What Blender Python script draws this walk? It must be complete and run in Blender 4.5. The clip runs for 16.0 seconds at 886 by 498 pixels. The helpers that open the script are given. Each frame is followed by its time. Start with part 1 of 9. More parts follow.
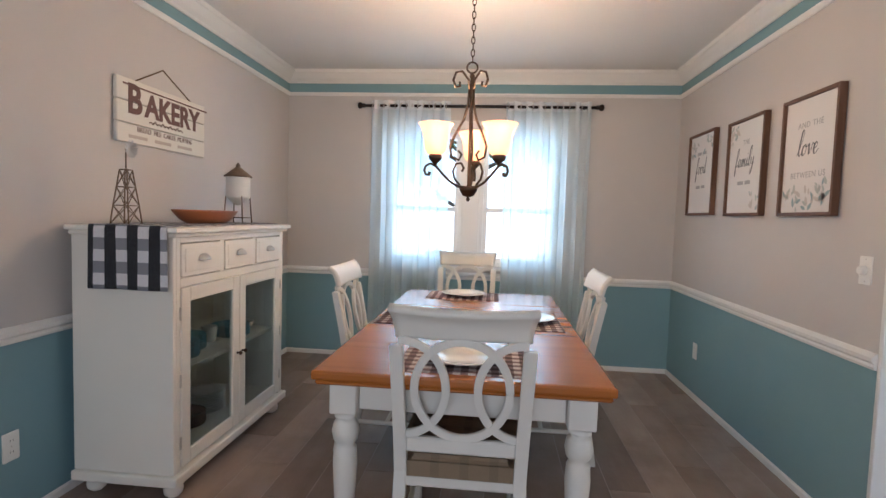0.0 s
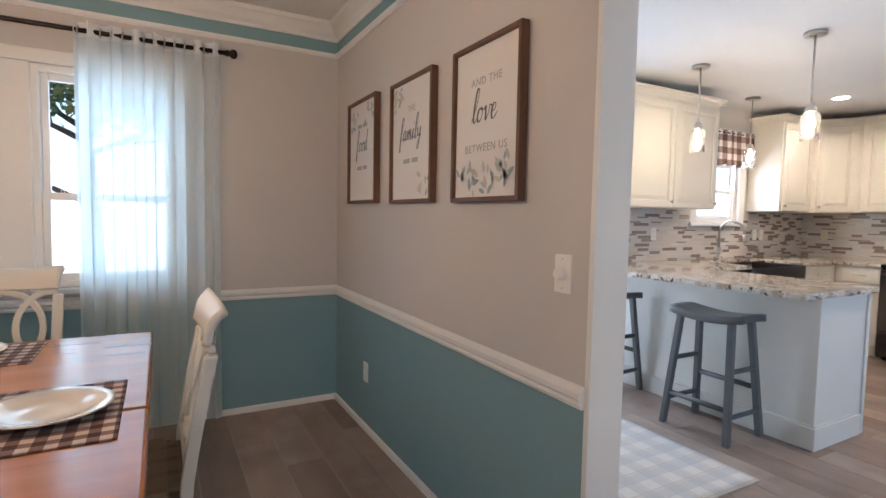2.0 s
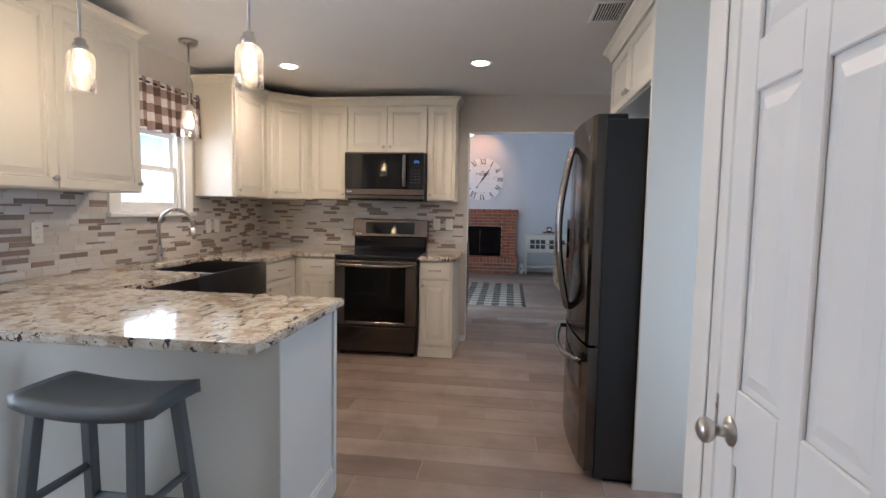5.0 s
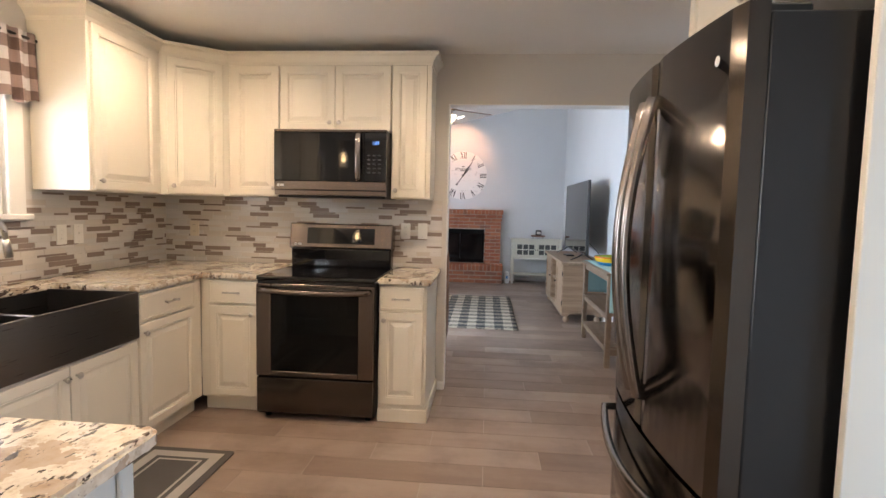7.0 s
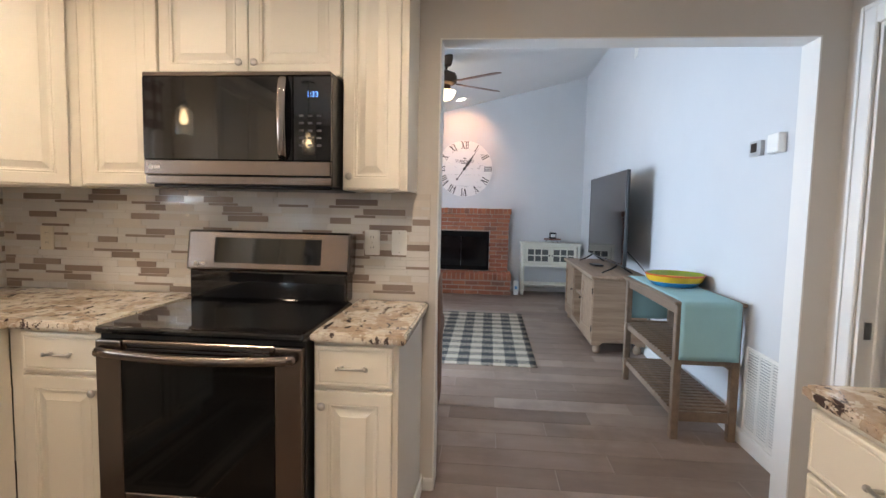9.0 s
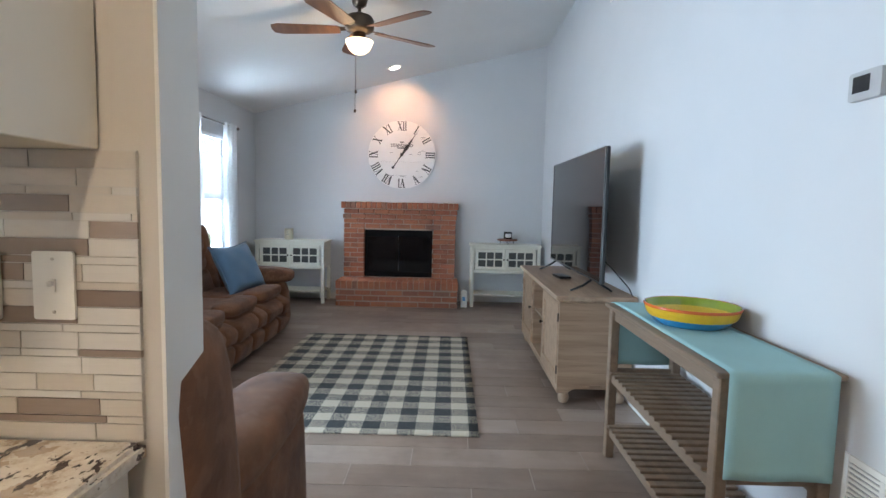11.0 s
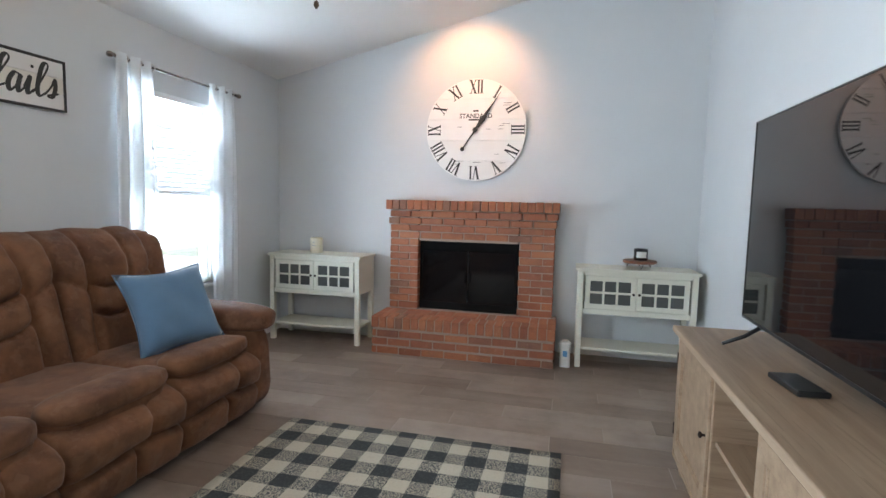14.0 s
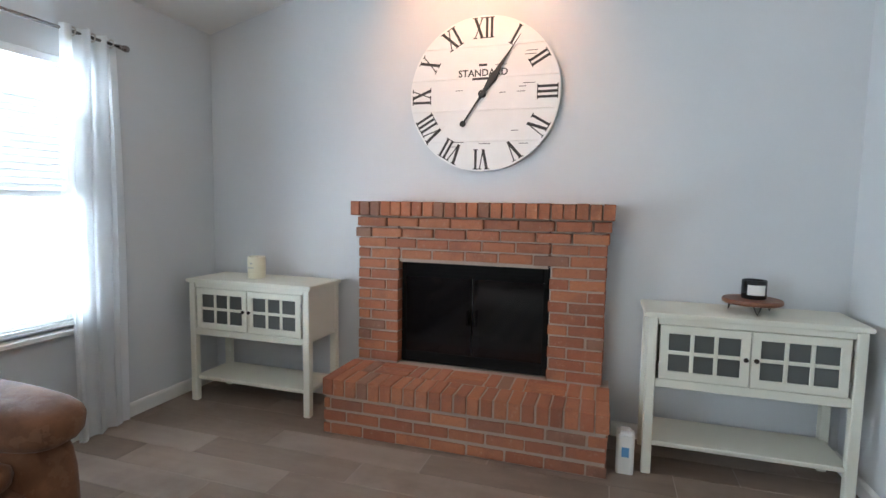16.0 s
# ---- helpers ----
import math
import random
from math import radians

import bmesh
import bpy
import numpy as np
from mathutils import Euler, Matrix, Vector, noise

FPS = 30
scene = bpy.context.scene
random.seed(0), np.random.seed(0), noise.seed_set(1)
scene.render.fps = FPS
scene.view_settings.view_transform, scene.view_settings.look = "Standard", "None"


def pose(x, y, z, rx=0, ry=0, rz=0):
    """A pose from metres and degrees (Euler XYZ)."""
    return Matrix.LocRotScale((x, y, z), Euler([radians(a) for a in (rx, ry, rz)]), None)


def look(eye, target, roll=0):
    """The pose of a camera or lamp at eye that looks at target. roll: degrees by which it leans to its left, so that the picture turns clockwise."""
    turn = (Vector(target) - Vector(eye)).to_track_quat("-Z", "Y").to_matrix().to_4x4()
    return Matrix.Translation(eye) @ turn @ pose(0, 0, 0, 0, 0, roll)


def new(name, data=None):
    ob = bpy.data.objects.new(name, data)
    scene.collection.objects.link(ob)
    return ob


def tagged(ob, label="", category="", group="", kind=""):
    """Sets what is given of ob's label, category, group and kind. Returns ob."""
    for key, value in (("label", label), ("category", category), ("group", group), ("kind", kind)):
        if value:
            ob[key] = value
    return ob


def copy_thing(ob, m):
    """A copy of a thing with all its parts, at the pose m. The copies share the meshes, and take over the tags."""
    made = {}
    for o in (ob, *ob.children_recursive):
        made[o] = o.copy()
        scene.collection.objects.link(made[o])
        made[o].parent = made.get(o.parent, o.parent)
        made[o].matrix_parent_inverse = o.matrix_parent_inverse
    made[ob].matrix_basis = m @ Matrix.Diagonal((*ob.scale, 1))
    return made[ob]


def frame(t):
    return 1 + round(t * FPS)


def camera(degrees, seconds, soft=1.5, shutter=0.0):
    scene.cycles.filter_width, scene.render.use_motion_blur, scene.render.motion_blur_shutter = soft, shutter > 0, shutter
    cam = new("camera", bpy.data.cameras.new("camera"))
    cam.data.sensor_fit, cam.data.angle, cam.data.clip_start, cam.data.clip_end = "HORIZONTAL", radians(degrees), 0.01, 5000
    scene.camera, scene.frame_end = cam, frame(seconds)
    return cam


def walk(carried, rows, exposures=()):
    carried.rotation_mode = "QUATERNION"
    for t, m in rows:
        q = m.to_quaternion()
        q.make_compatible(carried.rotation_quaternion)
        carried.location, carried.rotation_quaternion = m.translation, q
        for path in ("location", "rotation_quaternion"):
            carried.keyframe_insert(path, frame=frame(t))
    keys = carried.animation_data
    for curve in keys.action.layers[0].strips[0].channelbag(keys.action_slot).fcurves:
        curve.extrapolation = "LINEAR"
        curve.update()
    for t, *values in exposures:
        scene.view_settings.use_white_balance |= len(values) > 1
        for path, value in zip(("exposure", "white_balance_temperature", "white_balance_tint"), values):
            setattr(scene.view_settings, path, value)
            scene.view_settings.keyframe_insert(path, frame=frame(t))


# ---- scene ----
cam = camera(81.7, 16.0)
PATH = [
    (0, (-1.078, -0.243, 1.289), (-1.275, 1.743, 1.164), 1.8),
    (0.5, (-1.074, 0.051, 1.29), (-1.014, 2.046, 1.169), 1.7),
    (1, (-0.987, 0.336, 1.289), (-0.671, 2.308, 1.179), 1.7),
    (1.5, (-0.829, 0.608, 1.281), (-0.213, 2.508, 1.166), 1.5),
    (2, (-0.631, 0.83, 1.291), (0.336, 2.576, 1.164), 1.1),
    (2.5, (-0.397, 1.027, 1.307), (0.913, 2.531, 1.162), 0.9),
    (3, (-0.151, 1.178, 1.313), (1.44, 2.379, 1.155), 1.2),
    (3.5, (0.083, 1.306, 1.338), (1.875, 2.178, 1.173), 1.4),
    (4, (0.323, 1.397, 1.355), (2.231, 1.976, 1.194), 1.3),
    (4.5, (0.602, 1.45, 1.344), (2.559, 1.835, 1.187), 1.2),
    (5, (0.913, 1.494, 1.337), (2.89, 1.75, 1.183), 1.1),
    (7.5, (2.642, 1.672, 1.352), (4.629, 1.84, 1.198), 1.3),
    (8, (2.987, 1.708, 1.342), (4.972, 1.901, 1.19), 1.2),
    (8.5, (3.337, 1.708, 1.353), (5.321, 1.912, 1.198), 1.3),
    (9, (3.695, 1.687, 1.35), (5.68, 1.863, 1.192), 1.2),
    (9.5, (4.061, 1.649, 1.349), (6.051, 1.761, 1.183), 1.3),
    (10, (4.431, 1.58, 1.347), (6.424, 1.598, 1.177), 1.2),
    (12.5, (6.359, 1.277, 1.32), (8.346, 1.426, 1.154), 1.2),
    (13, (6.749, 1.249, 1.341), (8.723, 1.53, 1.172), 1.2),
    (13.5, (7.148, 1.23, 1.329), (9.103, 1.619, 1.16), 1.2),
    (14, (7.57, 1.26, 1.342), (9.506, 1.728, 1.162), 1.3),
    (14.5, (7.981, 1.278, 1.355), (9.902, 1.802, 1.171), 1.1),
    (15, (8.382, 1.297, 1.358), (10.293, 1.858, 1.172), 1.0),
    (15.5, (8.796, 1.309, 1.35), (10.697, 1.903, 1.173), 0.9),
    (16, (9.201, 1.367, 1.348), (11.099, 1.975, 1.174), 0.9),
]
EXPOSURES = [(0.0, 0.42, 5400, 12), (1.5, 0.1, 5600, 13), (2.5, 0.22, 5850, 16), (3.0, 0.15, 5800, 14), (3.5, 0.02, 5750, 13), (4.0, -0.28, 5900, 14), (5.0, -0.28, 6000, 15), (7.5, 0.32, 7000, 17),
             (9.0, 0.2, 6500, 14), (10.0, 0.12, 6450, 11), (12.5, 0.15, 6450, 10), (13.5, 0.5, 6750, 10), (15.0, 0.48, 6900, 9), (16.0, 0.45, 6900, 10)]
walk(cam, [(t, look(eye, target, roll)) for t, eye, target, roll in PATH], EXPOSURES)

# ---- daylight and lamps ----
scene.view_settings.exposure = 0.0
world = bpy.data.worlds.new("sky")
scene.world = world
world.use_nodes = True
sky = world.node_tree.nodes.new("ShaderNodeTexSky")
sky.sky_type, sky.sun_disc = "NISHITA", False
sky.sun_elevation, sky.sun_rotation = radians(50), radians(250)
world.node_tree.links.new(sky.outputs[0], world.node_tree.nodes["Background"].inputs[0])
world.node_tree.nodes["Background"].inputs[1].default_value = 0.12
sun = new("sun", bpy.data.lights.new("sun", "SUN"))
sun.data.energy, sun.data.angle, sun.data.color = 3.0, radians(0.6), (1.0, 0.95, 0.86)
sun.matrix_basis = look((-8, -3, 10), (0.0, 0.0, 0.0))


def window_light(name, x, y, z, w, h, rz, watts, color=(0.80, 0.90, 1.0)):
    """Sky light in a window's opening; it shines along -y before the turn rz."""
    ob = new(name, bpy.data.lights.new(name, "AREA"))
    ob.data.shape, ob.data.size, ob.data.size_y, ob.data.energy, ob.data.color = "RECTANGLE", w, h, watts, color
    ob.matrix_basis = pose(x, y, z, 0, 0, rz) @ pose(0, 0, 0, -90, 0, 0)
    return ob


def bulb(name, x, y, z, watts, color=(1.0, 0.78, 0.52), r=0.03):
    ob = new(name, bpy.data.lights.new(name, "POINT"))
    ob.data.energy, ob.data.color, ob.data.shadow_soft_size = watts, color, r
    ob.location = (x, y, z)
    return ob


def spot(name, x, y, z, watts, color=(1.0, 0.86, 0.68), aim=(0, 0, -1), angle=120):
    ob = new(name, bpy.data.lights.new(name, "SPOT"))
    ob.data.energy, ob.data.color, ob.data.shadow_soft_size = watts, color, 0.05
    ob.data.spot_size, ob.data.spot_blend = radians(angle), 0.7
    ob.matrix_basis = look((x, y, z), (x + aim[0], y + aim[1], z + aim[2]))
    return ob


window_light("window_light", -1.29, 4.46, 1.45, 1.5, 1.2, 0, 11, (0.68, 0.90, 1.0))
window_light("window_light", 4.41, 4.29, 1.60, 0.68, 0.6, 0, 17)
window_light("window_light", 1.92, 4.29, 1.09, 0.55, 1.6, 0, 45)
window_light("window_light", 10.85, 4.34, 1.30, 1.0, 1.7, 0, 150, (0.62, 0.80, 1.0))
# Added fill for the living room, set in an unseen opening.
window_light("window_light", 7.40, 4.34, 1.08, 1.25, 1.85, 0, 150, (0.62, 0.80, 1.0))
# Added warm fill from behind the start of the path; no such window is seen.
window_light("window_light", -1.2, -2.22, 1.35, 1.6, 1.5, 180, 25, (1.0, 0.95, 0.89))
# Added blue fill on the peninsula's end, from an opening out of view.
window_light("window_light", 2.95, 0.07, 1.08, 0.62, 1.7, 180, 14, (0.48, 0.72, 1.0))
for x, y in ((4.93, 1.75), (4.92, 3.285), (3.35, 1.77)):
    spot("downlight", x, y, 2.44, 44, (1.0, 0.79, 0.57), angle=165)
spot("downlight", 11.67, 2.165, 2.985, 34, (1.0, 0.50, 0.25), (0.95, 0.0, -0.9), 100)

# ---- small builders ----
def mesh_of(name, bm):
    me = bpy.data.meshes.new(name)
    bm.normal_update()
    bm.to_mesh(me)
    bm.free()
    return me


def thing(name, label, category, x=0, y=0, z=0, rz=0, group="", kind=""):
    """An Empty at the base of a thing."""
    ob = new(name)
    ob.empty_display_size = 0.1
    ob.matrix_basis = pose(x, y, z, 0, 0, rz)
    return tagged(ob, label, category, group, kind)


def part(name, bm, material, parent=None, label="", at=None):
    """One bmesh as one mesh object under a thing or a part."""
    ob = new(name, mesh_of(name, bm))
    for m in material if isinstance(material, (list, tuple)) else [material]:
        ob.data.materials.append(m)
    if parent is not None:
        ob.parent = parent
    if at is not None:
        ob.matrix_basis = at
    if label:
        ob["label"] = label
    return ob


def structure(name, bm, material, label, parent=None):
    return tagged(part(name, bm, material, parent), label, name.split("_")[0], kind="structure")


def box(bm, x0, y0, z0, x1, y1, z1, bev=0.0, mi=0, seg=1, m=None):
    got = bmesh.ops.create_cube(bm, size=1.0)
    vs = got["verts"]
    sx, sy, sz = abs(x1 - x0), abs(y1 - y0), abs(z1 - z0)
    bmesh.ops.scale(bm, vec=(sx, sy, sz), verts=vs)
    bmesh.ops.translate(bm, vec=((x0 + x1) / 2, (y0 + y1) / 2, (z0 + z1) / 2), verts=vs)
    faces = list({f for v in vs for f in v.link_faces})
    for f in faces:
        f.material_index = mi
    if m is not None:
        bmesh.ops.transform(bm, matrix=m, verts=vs)
    if bev > 0:
        b = min(bev, 0.45 * min(sx, sy, sz))
        edges = list({e for v in vs for e in v.link_edges})
        bmesh.ops.bevel(bm, geom=edges, offset=b, segments=seg, affect="EDGES", profile=0.5, material=mi)
    return bm


def frame_ring(bm, u0, v0, u1, v1, s, z0, z1, bev=0.003):
    """A mitred rectangular frame of width s, all one piece, from z0 to z1."""
    rings = []
    for i, z in ((0.0, z0), (0.0, z1 - bev), (bev, z1), (s - bev, z1), (s, z1 - bev), (s, z0)):
        rings.append([bm.verts.new((x, y, z)) for x, y in ((u0 + i, v0 + i), (u1 - i, v0 + i), (u1 - i, v1 - i), (u0 + i, v1 - i))])
    for p, q in zip(rings, rings[1:] + rings[:1]):
        for k in range(4):
            bm.faces.new((p[k], p[(k + 1) % 4], q[(k + 1) % 4], q[k]))
    return bm


def lathe(bm, profile, x=0, y=0, z=0, n=24, mi=0, m=None, smooth=True):
    """profile: (radius, height) from the bottom to the top."""
    rings = []
    for r, h in profile:
        ring = []
        for i in range(n):
            a = 2 * math.pi * i / n
            p = Vector((x + max(r, 1e-4) * math.cos(a), y + max(r, 1e-4) * math.sin(a), z + h))
            ring.append(bm.verts.new(m @ p if m is not None else p))
        rings.append(ring)
    for a, b in zip(rings, rings[1:]):
        for i in range(n):
            f = bm.faces.new((a[i], a[(i + 1) % n], b[(i + 1) % n], b[i]))
            f.smooth, f.material_index = smooth, mi
    for ring, flip in ((rings[0], True), (rings[-1], False)):
        f = bm.faces.new(ring[::-1] if flip else ring)
        f.material_index = mi
    return bm


def tube(bm, pts, r, n=8, mi=0, closed=False, flat=1.0):
    """A round bar along points; r is one radius or one for each point."""
    pts = [Vector(p) for p in pts]
    k = len(pts)
    rs = r if isinstance(r, (list, tuple)) else [r] * k
    rings, up = [], None
    for i, p in enumerate(pts):
        a = pts[(i - 1) % k] if closed or i > 0 else p
        b = pts[(i + 1) % k] if closed or i < k - 1 else p
        d = (b - a).normalized()
        if up is None:
            up = d.orthogonal().normalized() if abs(d.z) > 0.95 else Vector((0, 0, 1))
        side = d.cross(up).normalized()
        up = side.cross(d).normalized()
        rings.append([bm.verts.new(p + rs[i] * (math.cos(t) * side + flat * math.sin(t) * up))
                      for t in (2 * math.pi * j / n for j in range(n))])
    for i in range(k if closed else k - 1):
        a, b = rings[i], rings[(i + 1) % k]
        for j in range(n):
            f = bm.faces.new((a[j], a[(j + 1) % n], b[(j + 1) % n], b[j]))
            f.smooth, f.material_index = True, mi
    if not closed:
        bm.faces.new(rings[0][::-1]).material_index = mi
        bm.faces.new(rings[-1]).material_index = mi
    return bm


def prism(bm, outline, z0, z1, m=None, mi=0, smooth=False):
    """An outline in x and y, drawn up from z0 to z1."""
    lo = [Vector((x, y, z0)) for x, y in outline]
    hi = [Vector((x, y, z1)) for x, y in outline]
    if m is not None:
        lo, hi = [m @ p for p in lo], [m @ p for p in hi]
    a, b = [bm.verts.new(p) for p in lo], [bm.verts.new(p) for p in hi]
    n = len(a)
    made = [bm.faces.new(a[::-1]), bm.faces.new(b)]
    for i in range(n):
        f = bm.faces.new((a[i], a[(i + 1) % n], b[(i + 1) % n], b[i]))
        f.smooth = smooth
        made.append(f)
    for f in made:
        f.material_index = mi
    bmesh.ops.recalc_face_normals(bm, faces=made)
    return bm


def rounded(x0, y0, x1, y1, r, n=5):
    out = []
    for cx, cy, a in ((x1 - r, y1 - r, 0), (x0 + r, y1 - r, 90), (x0 + r, y0 + r, 180), (x1 - r, y0 + r, 270)):
        for i in range(n + 1):
            t = radians(a + 90 * i / n)
            out.append((cx + r * math.cos(t), cy + r * math.sin(t)))
    return out


def grid(bm, nu, nv, place, mi=0, smooth=True, thick=0.0):
    """A sheet through place(u, v), u and v from 0 to 1; with a thickness it gets a back and rims."""
    vs = [[bm.verts.new(place(i / nu, j / nv)) for j in range(nv + 1)] for i in range(nu + 1)]
    fs = []
    for i in range(nu):
        for j in range(nv):
            f = bm.faces.new((vs[i][j], vs[i + 1][j], vs[i + 1][j + 1], vs[i][j + 1]))
            f.smooth, f.material_index = smooth, mi
            fs.append(f)
    if thick:
        bm.normal_update()
        got = bmesh.ops.solidify(bm, geom=fs, thickness=thick)
        for f in got["geom"]:
            if isinstance(f, bmesh.types.BMFace):
                f.smooth, f.material_index = smooth, mi
    return bm


def wall(axis, at, thick, a0, a1, z0, z1, holes=(), bm=None, mi=0):
    """A wall along x or y with openings (from, to, sill, head) cut through."""
    bm = bm or bmesh.new()

    def slab(u0, u1, w0, w1):
        if u1 - u0 > 1e-4 and w1 - w0 > 1e-4:
            if axis == "x":
                box(bm, u0, at, w0, u1, at + thick, w1, mi=mi)
            else:
                box(bm, at, u0, w0, at + thick, u1, w1, mi=mi)
    u = a0
    for h0, h1, s, t in sorted(holes):
        slab(u, h0, z0, z1)
        slab(h0, h1, z0, s)
        slab(h0, h1, t, z1)
        u = h1
    slab(u, a1, z0, z1)
    return bm


# ---- materials ----
class Nodes:
    def __init__(self, name):
        self.mat = bpy.data.materials.new(name)
        self.mat.use_nodes = True
        self.t = self.mat.node_tree
        self.b = self.t.nodes["Principled BSDF"]
        self.co = self.add("ShaderNodeTexCoord").outputs["Object"]

    def add(self, kind, **kw):
        n = self.t.nodes.new(kind)
        for k, v in kw.items():
            n.inputs[k].default_value = v
        return n

    def link(self, a, b):
        self.t.links.new(a, b)
        return b

    def noise(self, scale, detail=3.0, rough=0.55, co=None, stretch=None):
        n = self.add("ShaderNodeTexNoise", Scale=scale, Detail=detail, Roughness=rough)
        co = co or self.co
        if stretch:
            mp = self.add("ShaderNodeMapping", Scale=stretch)
            self.link(co, mp.inputs["Vector"])
            co = mp.outputs["Vector"]
        self.link(co, n.inputs["Vector"])
        return n.outputs["Fac"]

    def ramp(self, fac, stops):
        n = self.t.nodes.new("ShaderNodeValToRGB")
        e = n.color_ramp.elements
        while len(e) < len(stops):
            e.new(0.5)
        for el, (p, c) in zip(e, stops):
            el.position, el.color = p, (*c, 1) if len(c) == 3 else c
        self.link(fac, n.inputs["Fac"])
        return n.outputs["Color"]

    def mix(self, a, b, fac, mode="MIX"):
        n = self.t.nodes.new("ShaderNodeMix")
        n.data_type, n.blend_type = "RGBA", mode
        for s, v in ((n.inputs[0], fac), (n.inputs[6], a), (n.inputs[7], b)):
            if isinstance(v, bpy.types.NodeSocket):
                self.link(v, s)
            else:
                s.default_value = v if isinstance(v, (int, float)) else (*v, 1)
        return n.outputs[2]

    def math(self, op, a, b=0.0):
        n = self.t.nodes.new("ShaderNodeMath")
        n.operation = op
        for s, v in zip(n.inputs, (a, b)):
            if isinstance(v, bpy.types.NodeSocket):
                self.link(v, s)
            else:
                s.default_value = v
        return n.outputs[0]

    def bump(self, h, strength, dist=0.01):
        n = self.add("ShaderNodeBump", Strength=strength, Distance=dist)
        self.link(h, n.inputs["Height"])
        self.link(n.outputs["Normal"], self.b.inputs["Normal"])

    def set(self, **kw):
        for k, v in kw.items():
            s = self.b.inputs[k.replace("_", " ")]
            if isinstance(v, bpy.types.NodeSocket):
                self.link(v, s)
            else:
                s.default_value = (*v, 1) if isinstance(v, tuple) and len(v) == 3 else v
        return self


def tint(c, k):
    return tuple(min(1.0, v * k) for v in c)


def paint(name, c, rough=0.6, grain=180.0, relief=0.08, vary=0.06, coat=0.0):
    n = Nodes(name)
    big, fine = n.noise(1.3, 4), n.noise(grain, 2)
    n.set(Base_Color=n.mix(tint(c, 1 - vary), tint(c, 1 + vary), big), Roughness=rough, Coat_Weight=coat)
    n.set(Roughness=n.math("ADD", n.math("MULTIPLY", n.noise(6, 3), 0.15), rough - 0.07))
    if relief:
        n.bump(fine, relief, 0.003)
    return n.mat


def wood(name, dark, light, axis=1, rough=0.4, scale=1.0, coat=0.0, relief=0.12):
    """Wood with its grain along an axis (0 x, 1 y, 2 z)."""
    n = Nodes(name)
    s = [14.0 * scale] * 3
    s[axis] = 0.9 * scale
    streak = n.noise(1.6, 6, 0.6, stretch=s)
    s2 = [60.0 * scale] * 3
    s2[axis] = 2.0 * scale
    pore = n.noise(2.0, 3, 0.6, stretch=s2)
    info = n.add("ShaderNodeObjectInfo")
    c = n.ramp(streak, [(0.3, dark), (0.7, light)])
    c = n.mix(c, tint(dark, 0.7), n.math("MULTIPLY", n.math("GREATER_THAN", pore, 0.62), 0.35))
    c = n.mix(c, tint(light, 0.75), n.math("MULTIPLY", info.outputs["Random"], 0.25))
    n.set(Base_Color=c, Roughness=n.math("ADD", n.math("MULTIPLY", streak, 0.2), rough - 0.1), Coat_Weight=coat, Coat_Roughness=0.15)
    n.bump(pore, relief, 0.002)
    return n.mat


def metal(name, c, rough=0.3, brushed=None, vary=0.1):
    n = Nodes(name)
    g = n.noise(4, 4, stretch=brushed) if brushed else n.noise(25, 3)
    n.set(Base_Color=n.mix(tint(c, 1 - vary), tint(c, 1 + vary), g), Metallic=1.0,
          Roughness=n.math("ADD", n.math("MULTIPLY", g, 0.16), rough - 0.08))
    return n.mat


def glass(name, c=(1, 1, 1), rough=0.0, ior=1.45):
    n = Nodes(name)
    n.set(Base_Color=c, Roughness=rough, Transmission_Weight=1.0, IOR=ior)
    return n.mat


def pane_glass(name):
    """Thin clear glass: mostly clear, glossy by Fresnel."""
    n = Nodes(name)
    fr = n.add("ShaderNodeFresnel", IOR=1.45)
    tr, gl = n.add("ShaderNodeBsdfTransparent"), n.add("ShaderNodeBsdfGlossy", Roughness=0.02)
    mx = n.add("ShaderNodeMixShader")
    n.link(n.math("MINIMUM", fr.outputs[0], 0.12), mx.inputs[0])
    n.link(tr.outputs[0], mx.inputs[1])
    n.link(gl.outputs[0], mx.inputs[2])
    n.link(mx.outputs[0], n.t.nodes["Material Output"].inputs["Surface"])
    return n.mat


def glow(name, c, strength):
    n = Nodes(name)
    n.set(Base_Color=c, Emission_Color=c, Emission_Strength=strength)
    return n.mat


def cloth(name, c, rough=0.9, weave=900.0, vary=0.15, relief=0.3, fuzz=0.0):
    n = Nodes(name)
    c2 = n.mix(tint(c, 1 - vary), tint(c, 1 + vary), n.noise(7, 5))
    c2 = n.mix(c2, tint(c, 0.6), n.math("MULTIPLY", n.noise(weave, 2), 0.3))
    n.set(Base_Color=c2, Roughness=rough, Sheen_Weight=fuzz)
    n.bump(n.noise(weave * 0.5, 3), relief, 0.002)
    return n.mat


